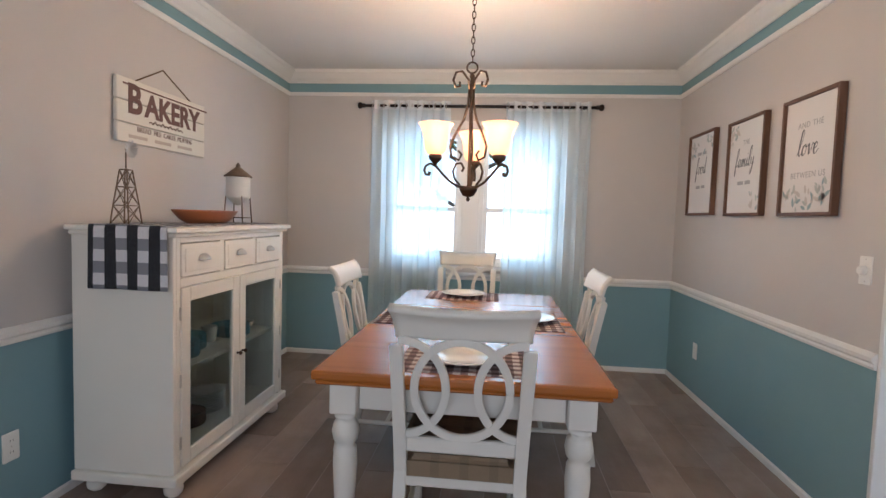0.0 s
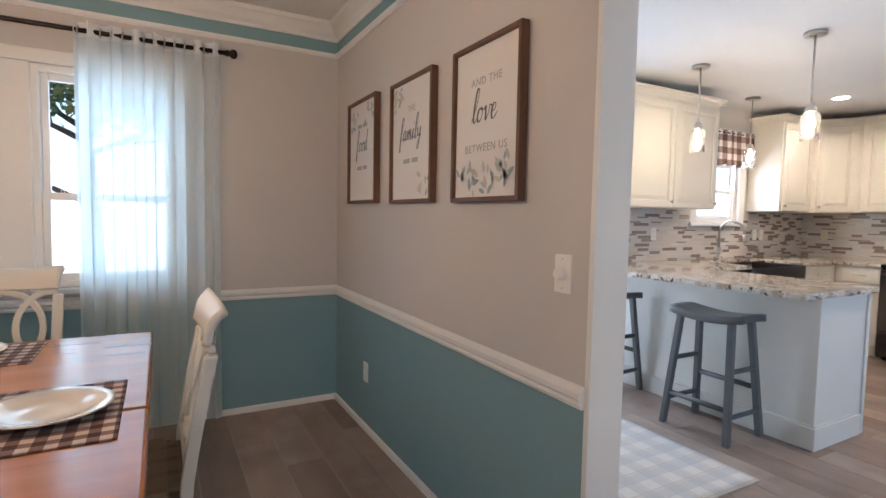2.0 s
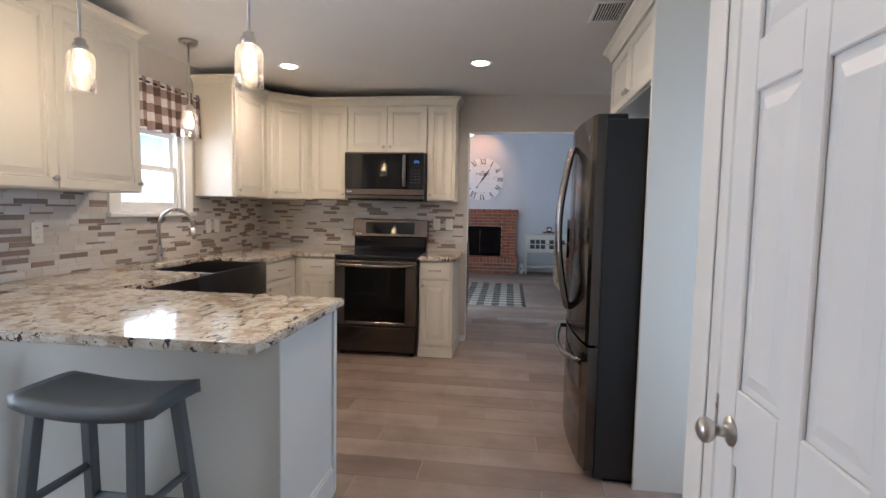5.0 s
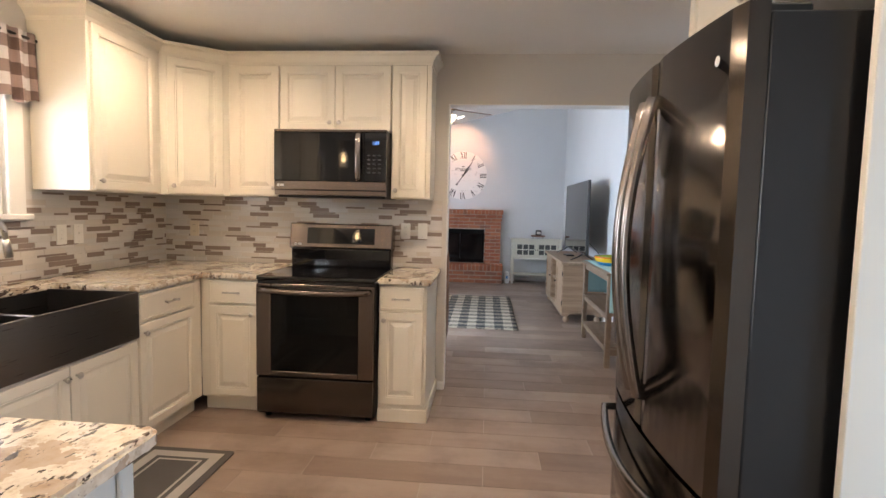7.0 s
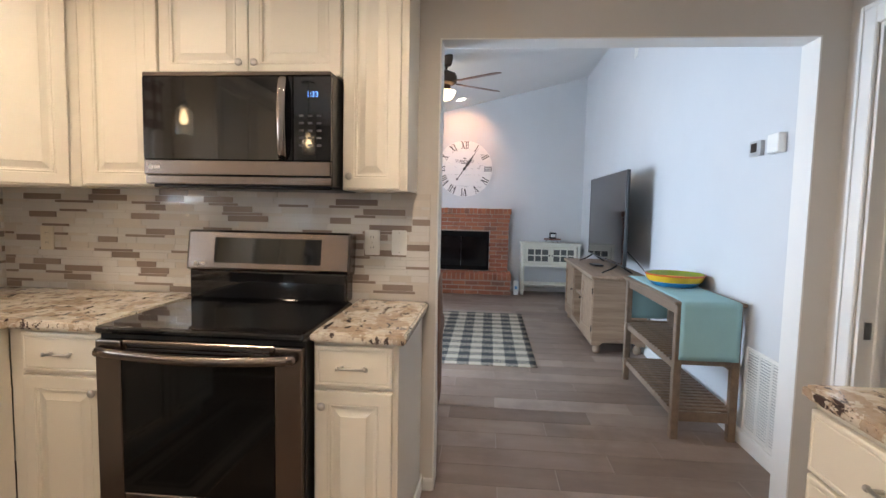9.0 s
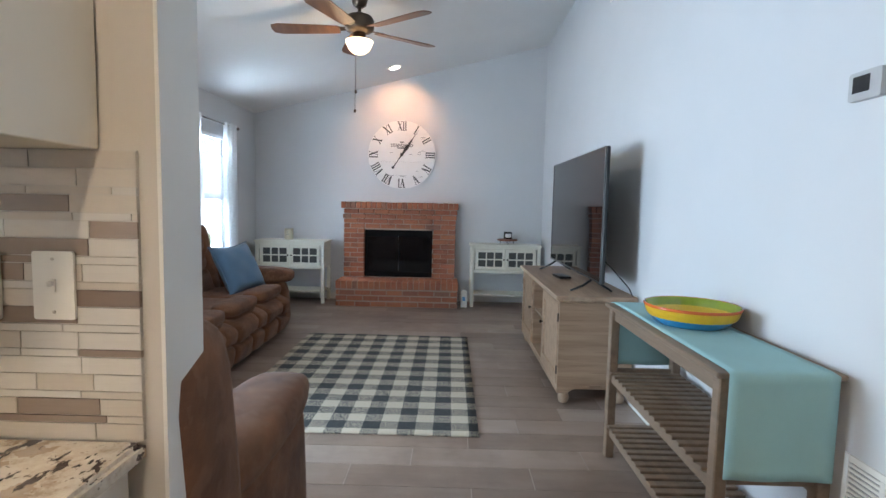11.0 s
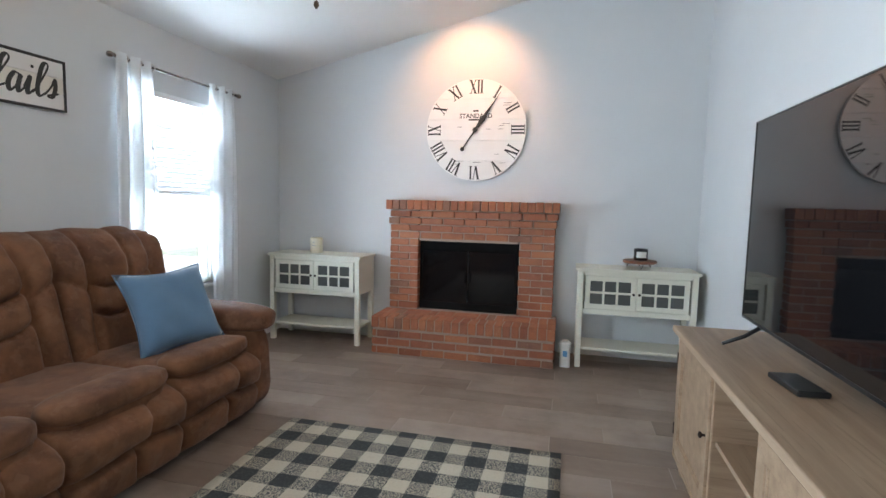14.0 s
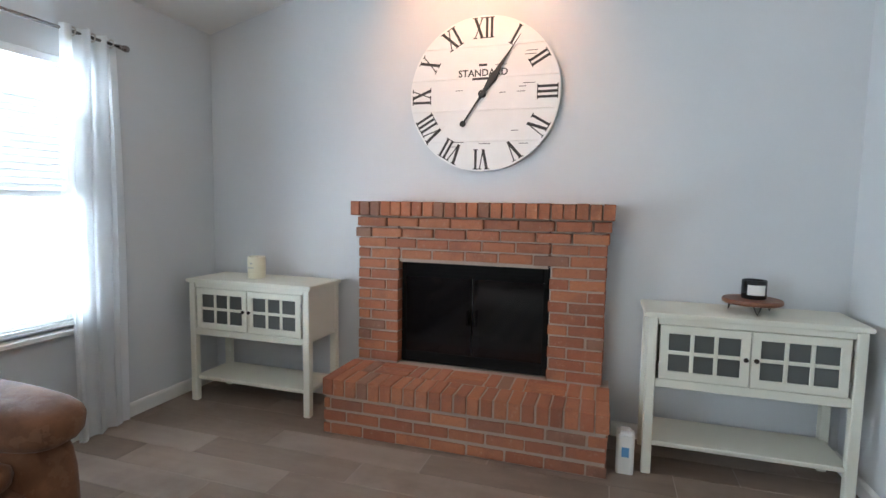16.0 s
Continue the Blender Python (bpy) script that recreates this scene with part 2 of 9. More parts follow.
def gingham(name, dark, mid, light, size, axes=(0, 1), off=(0.0, 0.0), worn=0.25, weave=700.0, duty=0.5, solid=False, salt=False):
    """Woven checks: dark where two dark bands cross, mid where one does."""
    n = Nodes(name)
    sep = n.add("ShaderNodeSeparateXYZ")
    n.link(n.co, sep.inputs[0])
    bands = []
    for a, o in zip(axes, off):
        f = n.math("FRACT", n.math("ADD", n.math("DIVIDE", sep.outputs[a], size * 2), o + 10.0))
        bands.append(n.math("LESS_THAN", f, duty))
    total = n.math("MAXIMUM", bands[0], n.math("MULTIPLY", bands[1], 0.5)) if solid else n.math("MULTIPLY", n.math("ADD", bands[0], bands[1]), 0.5)
    c = n.ramp(total, [(0.0, light), (0.5, mid), (1.0, dark)])
    if salt:
        one = n.math("MULTIPLY", n.math("GREATER_THAN", total, 0.25), n.math("LESS_THAN", total, 0.75))
        mixed = n.mix(tint(dark, 1.6), tint(light, 0.8), n.ramp(n.noise(weave * 0.45, 2, 0.6, stretch=(1.0, 1.8, 1.0)), [(0.44, (0, 0, 0)), (0.56, (1, 1, 1))]))
        c = n.mix(c, mixed, one)
    yarn = n.noise(weave, 2, 0.7)
    speck = n.math("MULTIPLY", n.math("GREATER_THAN", n.noise(weave * 0.35, 3, 0.7), 0.55), worn)
    c = n.mix(c, mid, speck)
    n.set(Base_Color=n.mix(c, tint(mid, 0.5), n.math("MULTIPLY", yarn, 0.2)), Roughness=0.95)
    n.bump(yarn, 0.4, 0.003)
    return n.mat
WHITE = (0.78, 0.77, 0.74)
m_greige = paint("greige_wall", (0.56, 0.53, 0.507), 0.7)
m_teal = paint("teal_wall", (0.20, 0.335, 0.375), 0.65)
m_ceiling = paint("ceiling_white", (0.74, 0.73, 0.71), 0.8, 90, 0.25)
m_trim = paint("trim_white", WHITE, 0.35, 60, 0.02, 0.03)
m_gray_wall = paint("cool_gray_wall", (0.60, 0.61, 0.62), 0.7)
m_blue_wall = paint("pale_blue_wall", (0.62, 0.66, 0.70), 0.7)
m_kitchen_wall = paint("kitchen_wall", (0.60, 0.565, 0.52), 0.7)
m_cabinet = paint("cream_cabinet", (0.74, 0.69, 0.59), 0.38, 50, 0.03, 0.04)
m_door = paint("door_white", (0.78, 0.78, 0.77), 0.35, 40, 0.03, 0.02)


def plank_material():
    n = Nodes("wood_look_plank")
    info = n.add("ShaderNodeObjectInfo")
    geo = n.add("ShaderNodeNewGeometry")
    rnd = n.math("FRACT", n.math("ADD", info.outputs["Random"], geo.outputs["Random Per Island"]))
    mp = n.add("ShaderNodeMapping", Scale=(4.5, 0.8, 1.0))
    n.link(geo.outputs["Position"], mp.inputs["Vector"])
    comb = n.add("ShaderNodeCombineXYZ")
    n.link(n.math("MULTIPLY", rnd, 40.0), comb.inputs[1])
    ad = n.t.nodes.new("ShaderNodeVectorMath")
    n.link(mp.outputs[0], ad.inputs[0])
    n.link(comb.outputs[0], ad.inputs[1])
    grain = n.noise(1.7, 5, 0.55, co=ad.outputs[0])
    fine = n.noise(16.0, 3, 0.6, co=ad.outputs[0])
    c = n.ramp(grain, [(0.28, (0.215, 0.15, 0.117)), (0.5, (0.305, 0.226, 0.178)), (0.75, (0.40, 0.312, 0.256))])
    c = n.mix(c, n.ramp(rnd, [(0.0, (0.13, 0.087, 0.066)), (0.35, (0.235, 0.167, 0.13)), (0.7, (0.32, 0.24, 0.193)), (1.0, (0.385, 0.31, 0.262))]), 0.55)
    c = n.mix(c, (0.46, 0.375, 0.31), n.math("MULTIPLY", n.math("GREATER_THAN", fine, 0.64), 0.10))
    cloud = n.noise(2.6, 4, 0.6, co=geo.outputs["Position"])
    c = n.mix(c, (0.115, 0.078, 0.06), n.ramp(cloud, [(0.45, (0, 0, 0)), (0.72, (0.5, 0.5, 0.5))]))
    n.set(Base_Color=c, Roughness=n.math("ADD", n.math("MULTIPLY", fine, 0.25), 0.27))
    n.bump(fine, 0.12, 0.003)
    return n.mat


m_plank = plank_material()
m_grout = paint("grout", (0.40, 0.35, 0.305), 0.9, 120, 0.2)
m_glass = pane_glass("window_glass")

# ---- structure ----
YD, YK, YL = 4.28, 4.10, 4.15          # inner faces of the window walls
XD0, XD1 = -2.96, 0.44                 # dining side walls
XR, XF = 6.05, 12.31                   # range wall, fireplace wall
YT = 0.17                              # television wall
YDOOR, XDW0, XDW1 = 1.016, 0.37, 2.33  # wall with the two closed doors
H, HD = 2.46, 2.55                     # kitchen and dining ceilings

bm = bmesh.new()
box(bm, XD0 - 0.1, -2.3, -0.10, XF + 0.1, 4.5, -0.0016)
floor = structure("floor", bm, m_grout, "grey-brown wood-look plank floor with pale joints")

WIN_D = (-2.05, -0.53, 0.86, 2.06)


def two_tone(axis, at, thick, a0, a1, top, holes=()):
    bm = bmesh.new()
    low = [(h0, h1, s, 0.77) for h0, h1, s, t in holes if s < 0.77]
    wall(axis, at, thick, a0, a1, -0.05, 0.77, low, bm, 1)
    wall(axis, at, thick, a0, a1, 0.77, top, holes, bm, 0)
    return bm


TWO = [m_greige, m_teal]
structure("wall_dining_window", two_tone("x", YD, 0.16, XD0 - 0.12, XD1, 2.7, [WIN_D]), TWO, "greige wall with teal lower part and a double window")
structure("wall_dining_west", two_tone("y", XD0 - 0.12, 0.12, -2.3, YD, 2.7), TWO, "greige wall with teal lower part")
structure("wall_dining_east", two_tone("y", XD1, 0.13, 1.90, YD, 2.7), TWO, "greige wall with teal lower part beside the kitchen")
bm = bmesh.new()
box(bm, XD1 - 0.004, 1.878, 0, XD1 + 0.134, 1.90, 2.56, 0.003)
structure("trim_wall_end", bm, m_trim, "white painted end of the wall")

# Unseen opening, added for the warm fill light on the dining room.
WIN_B_ADDED = (-2.0, -0.4, 0.6, 2.1)
structure("wall_entry", wall("x", -2.2, 0.12, XD0 - 0.12, XDW0 + 0.1, -0.05, 2.7, [WIN_B_ADDED]), m_greige, "unseen greige entry wall with a window added for fill light")
DOOR_A, DOOR_B = (1.53, 2.10, -0.05, 2.03), (0.52, 1.17, -0.05, 2.03)
structure("wall_doors", wall("x", YDOOR - 0.11, 0.10, XDW0, XDW1, -0.05, 2.7, [DOOR_A, DOOR_B]), m_trim, "white wall with two panel doors")
structure("wall_entry_east", wall("y", XDW0, 0.10, -2.2, YDOOR - 0.11, -0.05, 2.7), m_greige, "greige entry side wall")
structure("wall_pantry_side", wall("y", XDW1 - 0.10, 0.10, 0.0, YDOOR - 0.11, -0.05, 2.7), m_kitchen_wall, "plain wall beside the refrigerator recess")

FRENCH, WIN_K = (1.45, 2.40, -0.05, 2.085), (4.05, 4.74, 1.275, 1.92)
structure("wall_kitchen_window", wall("x", YK, 0.16, XD1 + 0.13, XR, -0.05, 2.7, [FRENCH, WIN_K]), m_kitchen_wall, "greige kitchen wall with a window and a glazed door")
OPEN = (0.31, 1.925, -0.05, 2.11)
structure("wall_range", wall("y", XR, 0.13, 0.10, YK + 0.16, -0.05, 3.9, [OPEN]), m_kitchen_wall, "greige wall with a wide opening to the living room")
# Unseen opening beside the refrigerator, added for the blue fill light.
GLAZED_ADDED = (2.58, 3.32, 0.08, 2.06)
DOOR_C = (5.10, 5.88, -0.05, 2.10)
structure("wall_kitchen_south", wall("x", 0.08, 0.12, XDW1, XR, -0.05, 2.7, [GLAZED_ADDED, DOOR_C]), m_kitchen_wall, "greige kitchen wall with a doorway")
bm = bmesh.new()
box(bm, 4.3, -0.9, -0.05, 6.6, -0.8, 2.5)
box(bm, 4.3, -0.8, -0.05, 4.4, 0.08, 2.5)
box(bm, 6.5, -0.8, -0.05, 6.6, 0.05, 2.5)
box(bm, 4.3, -0.9, 2.5, 6.6, 0.08, 2.6)
structure("wall_laundry", bm, m_kitchen_wall, "plain wall of the room beyond the doorway")

# The second opening is out of view, added only to let light in.
WIN_L, WIN_ADDED = (10.42, 11.31, 0.64, 2.09), (6.75, 8.05, 0.10, 2.06)
structure("wall_living_window", wall("x", YL, 0.16, XR + 0.13, XF, -0.05, 2.75, [WIN_ADDED, WIN_L]), m_gray_wall, "pale grey living room wall with a window")
structure("wall_fireplace", wall("y", XF, 0.14, YT - 0.12, YL + 0.16, -0.05, 3.8), m_gray_wall, "pale grey gable wall behind the fireplace")
structure("wall_television", wall("x", YT - 0.12, 0.12, XR + 0.13, XF, -0.05, 3.8), m_gray_wall, "pale grey wall behind the television")


def ceiling(name, x0, y0, x1, y1, z, label):
    bm = bmesh.new()
    box(bm, x0, y0, z, x1, y1, z + 0.1)
    return structure(name, bm, m_ceiling, label)


ceiling("ceiling_dining", XD0, -2.2, XD1 + 0.06, YD, HD, "white textured dining ceiling")
ceiling("ceiling_hall", XD1 + 0.06, -2.2, XDW1, YDOOR - 0.05, HD, "white hall ceiling")
ceiling("ceiling_kitchen", XD1 + 0.06, YDOOR - 0.05, XR, YK, H, "white textured kitchen ceiling")
ceiling("ceiling_kitchen_recess", XDW1, 0.1, XR, YDOOR - 0.05, H, "white textured kitchen ceiling")
bm = bmesh.new()
SL = (3.50 - 2.555) / (4.08 - 0.18)


def vault(y):
    return 2.555 + (4.08 - y) * SL


prism(bm, [(YT - 0.12, vault(YT - 0.12)), (YL + 0.16, vault(YL + 0.16)), (YL + 0.16, vault(YL + 0.16) + 0.12), (YT - 0.12, vault(YT - 0.12) + 0.12)],
      XR + 0.13, XF + 0.1, Matrix(((0, 0, 1, 0), (1, 0, 0, 0), (0, 1, 0, 0), (0, 0, 0, 1))))
structure("ceiling_living", bm, m_ceiling, "white vaulted living room ceiling")

# ---- shared fittings ----
m_black_iron = metal("dark_bronze", (0.045, 0.035, 0.03), 0.42)
m_nickel = metal("brushed_nickel", (0.55, 0.52, 0.48), 0.3)
m_plastic = paint("white_plastic", (0.80, 0.79, 0.75), 0.35, 40, 0.0, 0.02)
m_almond = paint("almond_plastic", (0.70, 0.64, 0.52), 0.35, 40, 0.0, 0.02)
m_dark = paint("dark_slot", (0.02, 0.02, 0.02), 0.6, 40, 0, 0.1)


def sheer_material():
    n = Nodes("sheer_white_curtain")
    tr, df, tl = n.add("ShaderNodeBsdfTransparent"), n.add("ShaderNodeBsdfDiffuse"), n.add("ShaderNodeBsdfTranslucent")
    for s in (df, tl):
        s.inputs["Color"].default_value = (0.88, 0.94, 0.96, 1)
    a, b = n.add("ShaderNodeMixShader", Fac=0.75), n.add("ShaderNodeMixShader")
    weave = n.noise(2500, 2, stretch=(1, 1, 0.4))
    n.link(n.math("ADD", n.math("MULTIPLY", weave, 0.3), 0.58), b.inputs[0])
    n.link(df.outputs[0], a.inputs[1])
    n.link(tl.outputs[0], a.inputs[2])
    n.link(tr.outputs[0], b.inputs[1])
    n.link(a.outputs[0], b.inputs[2])
    n.link(b.outputs[0], n.t.nodes["Material Output"].inputs["Surface"])
    return n.mat


m_sheer = sheer_material()
m_heading = cloth("white_heading", (0.80, 0.83, 0.84), 0.9, 900, 0.05, 0.2)


def words(name, text, size, material, parent, at, label="", shear=0.0, bold=0.0, squash=1.0, space=1.0, depth=0.001):
    cu = bpy.data.curves.new(name, "FONT")
    cu.body, cu.size, cu.shear, cu.offset, cu.extrude = text, size, shear, bold, depth
    cu.align_x, cu.align_y, cu.space_character, cu.resolution_u = "CENTER", "CENTER", space, 3
    tmp = bpy.data.objects.new(name, cu)
    scene.collection.objects.link(tmp)
    bpy.context.view_layer.update()
    me = bpy.data.meshes.new_from_object(tmp.evaluated_get(bpy.context.evaluated_depsgraph_get()))
    bpy.data.objects.remove(tmp)
    ob = new(name, me)
    ob.data.materials.clear()
    ob.data.materials.append(material)
    ob.parent = parent
    ob.matrix_basis = at @ Matrix.Diagonal((squash, 1, 1, 1))
    if label:
        ob["label"] = label
    return ob


def moulding(name, axis, at, out, a0, a1, profile, material, label):
    """A run of moulding on a wall; profile is (depth out of the wall, height)."""
    bm = bmesh.new()
    outline = [(at + out * d, z) for d, z in profile]
    if axis == "x":
        m = Matrix(((0, 0, 1, 0), (1, 0, 0, 0), (0, 1, 0, 0), (0, 0, 0, 1)))
    else:
        m = Matrix(((1, 0, 0, 0), (0, 0, 1, 0), (0, 1, 0, 0), (0, 0, 0, 1)))
    prism(bm, outline, a0, a1, m)
    return structure(name, bm, material, label)


BASE = [(0.0, 0.0), (0.014, 0.0), (0.014, 0.045), (0.008, 0.056), (0.0, 0.058)]
RAIL = [(0.0, 0.738), (0.012, 0.738), (0.016, 0.75), (0.013, 0.76), (0.026, 0.772), (0.026, 0.788), (0.01, 0.802), (0.0, 0.804)]
PICT = [(0.0, 2.335), (0.012, 2.335), (0.022, 2.35), (0.022, 2.362), (0.0, 2.365)]
BAND = [(0.0, 2.366), (0.003, 2.366), (0.003, 2.442), (0.0, 2.442)]
CROWN = [(0.0, 2.443), (0.012, 2.443), (0.018, 2.46), (0.04, 2.48), (0.066, 2.52), (0.076, 2.525), (0.08, 2.55), (0.0, 2.55)]
SIDES = (("x", YD, -1, XD0, XD1), ("y", XD0, 1, -2.2, YD), ("y", XD1, -1, 1.90, YD))
for axis, at, out, a0, a1 in SIDES:
    moulding("baseboard_dining", axis, at, out, a0, a1, [(d, h * 0.65) for d, h in BASE], m_trim, "white painted baseboard")
    moulding("trim_chair_rail", axis, at, out, a0, a1 if axis == "x" else a1, RAIL, m_trim, "white chair rail moulding")
    moulding("trim_picture_rail", axis, at, out, a0, a1, PICT, m_trim, "thin white moulding under the blue band")
    moulding("trim_blue_band", axis, at, out, a0, a1, BAND, m_teal, "teal painted band below the crown moulding")
    moulding("trim_crown", axis, at, out, a0, a1, CROWN, m_trim, "white crown moulding")


def double_hung(name, x0, x1, z0, z1, y, mid, label, casing=0.07, depth=0.1):
    """A white double-hung window in a wall whose inner face is at y."""
    w = tagged(new(name), label, "window", kind="structure")
    m = m_trim
    bm = bmesh.new()
    for a in (x0, x1 - 0.035):
        box(bm, a, y + 0.02, z0, a + 0.035, y + depth, z1, 0.003)
    box(bm, x0 + 0.035, y + 0.02, z1 - 0.035, x1 - 0.035, y + depth, z1, 0.003)
    box(bm, x0 + 0.035, y + 0.02, z0, x1 - 0.035, y + depth, z0 + 0.035, 0.003)
    part("window_frame", bm, m, w)
    for lo, hi, yy in ((z0 + 0.035, mid + 0.02, y + 0.035), (mid - 0.02, z1 - 0.035, y + 0.068)):
        bm = bmesh.new()
        a, b = x0 + 0.036, x1 - 0.036
        box(bm, a, yy, lo, a + 0.035, yy + 0.03, hi, 0.003)
        box(bm, b - 0.035, yy, lo, b, yy + 0.03, hi, 0.003)
        box(bm, a + 0.035, yy, lo, b - 0.035, yy + 0.03, lo + 0.04, 0.003)
        box(bm, a + 0.035, yy, hi - 0.04, b - 0.035, yy + 0.03, hi, 0.003)
        sash = part("sash", bm, m, w)
        bm = bmesh.new()
        box(bm, a + 0.03, yy + 0.012, lo + 0.03, b - 0.03, yy + 0.016, hi - 0.03)
        part("pane", bm, m_glass, sash).visible_shadow = False
    if casing:
        bm = bmesh.new()
        for a in (x0 - casing, x1):
            box(bm, a, y - 0.018, z0 - 0.02, a + casing, y, z1 + casing, 0.004)
        box(bm, x0, y - 0.018, z1, x1, y, z1 + casing, 0.004)
        part("casing", bm, m, w)
    bm = bmesh.new()
    box(bm, x0 - casing - 0.02, y - 0.045, z0 - 0.03, x1 + casing + 0.02, y + 0.02, z0, 0.005)
    part("window_sill", bm, m, w)
    return w


double_hung("window_1", -2.05, -1.37, 0.86, 2.06, YD, 1.36, "white double-hung window, its upper view open to trees", 0.0)
double_hung("window_2", -1.22, -0.53, 0.86, 2.06, YD, 1.36, "white double-hung window beside its twin", 0.0)
bm = bmesh.new()
box(bm, -1.372, YD - 0.004, 0.86, -1.218, YD + 0.1, 2.06, 0.004)
for a in (-2.12, -0.53):
    box(bm, a, YD - 0.018, 0.84, a + 0.07, YD - 0.001, 2.13, 0.004)
box(bm, -2.05, YD - 0.018, 2.06, -0.53, YD - 0.001, 2.13, 0.004)
structure("trim_window", bm, m_trim, "white casing and mullion of the double window")


def curtain(x0, x1, z0, z1, y, folds, label, material, amp=0.03, seed=0, slope=0.0, ring=None):
    rnd = random.Random(seed)
    ph = [rnd.uniform(0, 6.28) for _ in range(4)]

    def place(u, v):
        a = 2 * math.pi * folds * u
        k = amp * (0.6 + 0.4 * v) if ring else amp * (1.0 - 0.3 * v)
        yy = y + k * math.sin(a + ph[0]) + 0.35 * k * math.sin(2.3 * a + ph[1] + 1.5 * (1 - v)) + 0.01 * math.sin(5 * v + ph[2] + 4 * u)
        xx = x0 + (x1 - x0) * u + 0.012 * math.sin(a * 2 + ph[3]) + slope * (1 - v) * (u - 0.5)
        return Vector((xx, yy, z0 + (z1 - z0) * v))
    c = thing("curtain", label, "curtain", 0, 0, 0)
    top = 0.965 if ring else 1.0
    bm = bmesh.new()
    grid(bm, int(folds * 14), 14, lambda u, v: place(u, v * top))
    part("drape", bm, material, c)
    if ring:
        bm = bmesh.new()
        grid(bm, int(folds * 14), 3, lambda u, v: place(u, top + (1 - top) * v))
        part("heading", bm, m_heading, c, "doubled white heading band")
    if ring:
        for i in range(int(folds)):
            for k in (0.25, 0.75):
                xx = x0 + (x1 - x0) * (i + k) / folds
                bm = bmesh.new()
                tube(bm, [(xx + 0.002 * math.sin(t), y + 0.022 * math.cos(t), ring + 0.022 * math.sin(t)) for t in (math.pi * j / 8 for j in range(16))], 0.004, 6, closed=True)
                part("grommet", bm, m_nickel, c, "nickel grommet")
    return c


def curtain_rod(x0, x1, y, z, r, material, label, wall_y, finial=True):
    c = thing("curtain_rod", label, "curtain rod")
    bm = bmesh.new()
    tube(bm, [(x0, y, z), (x1, y, z)], r, 12)
    part("rod", bm, material, c)
    if finial:
        for x, s in ((x0, -1), (x1, 1)):
            bm = bmesh.new()
            m = pose(x, y, z, 0, 90 * s, 0)
            lathe(bm, [(r, -0.005), (r * 1.5, 0.0), (r * 1.5, 0.012), (r * 0.9, 0.016), (r * 1.9, 0.028), (r * 2.2, 0.042), (r * 1.8, 0.056), (0.002, 0.064)], n=14, m=m)
            part("finial", bm, material, c)
    for x in (x0 + 0.10, x1 - 0.10):
        bm = bmesh.new()
        tube(bm, [(x, wall_y, z + 0.01), (x, y, z - r)], 0.006, 8)
        lathe(bm, [(0.02, 0), (0.02, 0.006)], n=12, m=pose(x, wall_y, z + 0.01, 90, 0, 0))
        part("bracket", bm, material, c)
    return c


curtain_rod(-2.24, -0.27, YD - 0.09, 2.235, 0.013, m_black_iron, "black curtain rod with ball finials over sheer curtains", YD)
curtain(-2.19, -1.50, 0.03, 2.28, YD - 0.09, 7, "sheer white curtain hanging from a black rod", m_sheer, 0.028, 1, ring=2.235)
curtain(-1.02, -0.315, 0.03, 2.28, YD - 0.09, 7, "sheer white curtain hanging from a black rod", m_sheer, 0.028, 2, ring=2.235)


# ---- dining furniture ----
m_white_wood = paint("antique_white_wood", (0.72, 0.69, 0.62), 0.42, 55, 0.05, 0.06)
m_table_top = wood("honey_table_top", (0.35, 0.110, 0.018), (0.45, 0.152, 0.028), 0, 0.22, 0.5, 0.22, 0.015)
m_seat = gingham("seat_plaid", (0.16, 0.11, 0.07), (0.22, 0.16, 0.10), (0.26, 0.19, 0.12), 0.05, (0, 1), duty=0.3)


def turned_leg(h, w):
    bm = bmesh.new()
    box(bm, -w / 2, -w / 2, h - 0.115, w / 2, w / 2, h, 0.004)
    k = w / 0.1
    lathe(bm, [(0.022 * k, 0), (0.026 * k, 0.02), (0.030 * k, 0.06), (0.024 * k, 0.10), (0.032 * k, 0.16), (0.040 * k, 0.30), (0.046 * k, 0.40),
               (0.042 * k, 0.455), (0.033 * k, 0.47), (0.045 * k, 0.486), (0.051 * k, 0.516), (0.045 * k, 0.546), (0.033 * k, 0.56), (0.042 * k, 0.569), (0.042 * k, 0.575), (0.033 * k, 0.582), (0.042 * k, h - 0.115)], n=24)
    return bm


TX, TY, TW, TL = -1.172, 2.415, 1.02, 2.01
table = thing("dining_table", "long dining table with honey-stained wood top and white turned legs", "table", TX, TY)
for i in range(2):
    bm = bmesh.new()
    y0, y1 = (-TL / 2, -0.002) if i == 0 else (0.002, TL / 2)
    box(bm, -TW / 2, y0, 0.722, TW / 2, y1, 0.757, 0.010, seg=2)
    part("tabletop", bm, m_table_top, table, "honey-stained wooden top")
bm = bmesh.new()
box(bm, -TW / 2 + 0.012, -TL / 2 + 0.012, 0.705, TW / 2 - 0.012, TL / 2 - 0.012, 0.7218, 0.006)
part("top_moulding", bm, m_table_top, table)
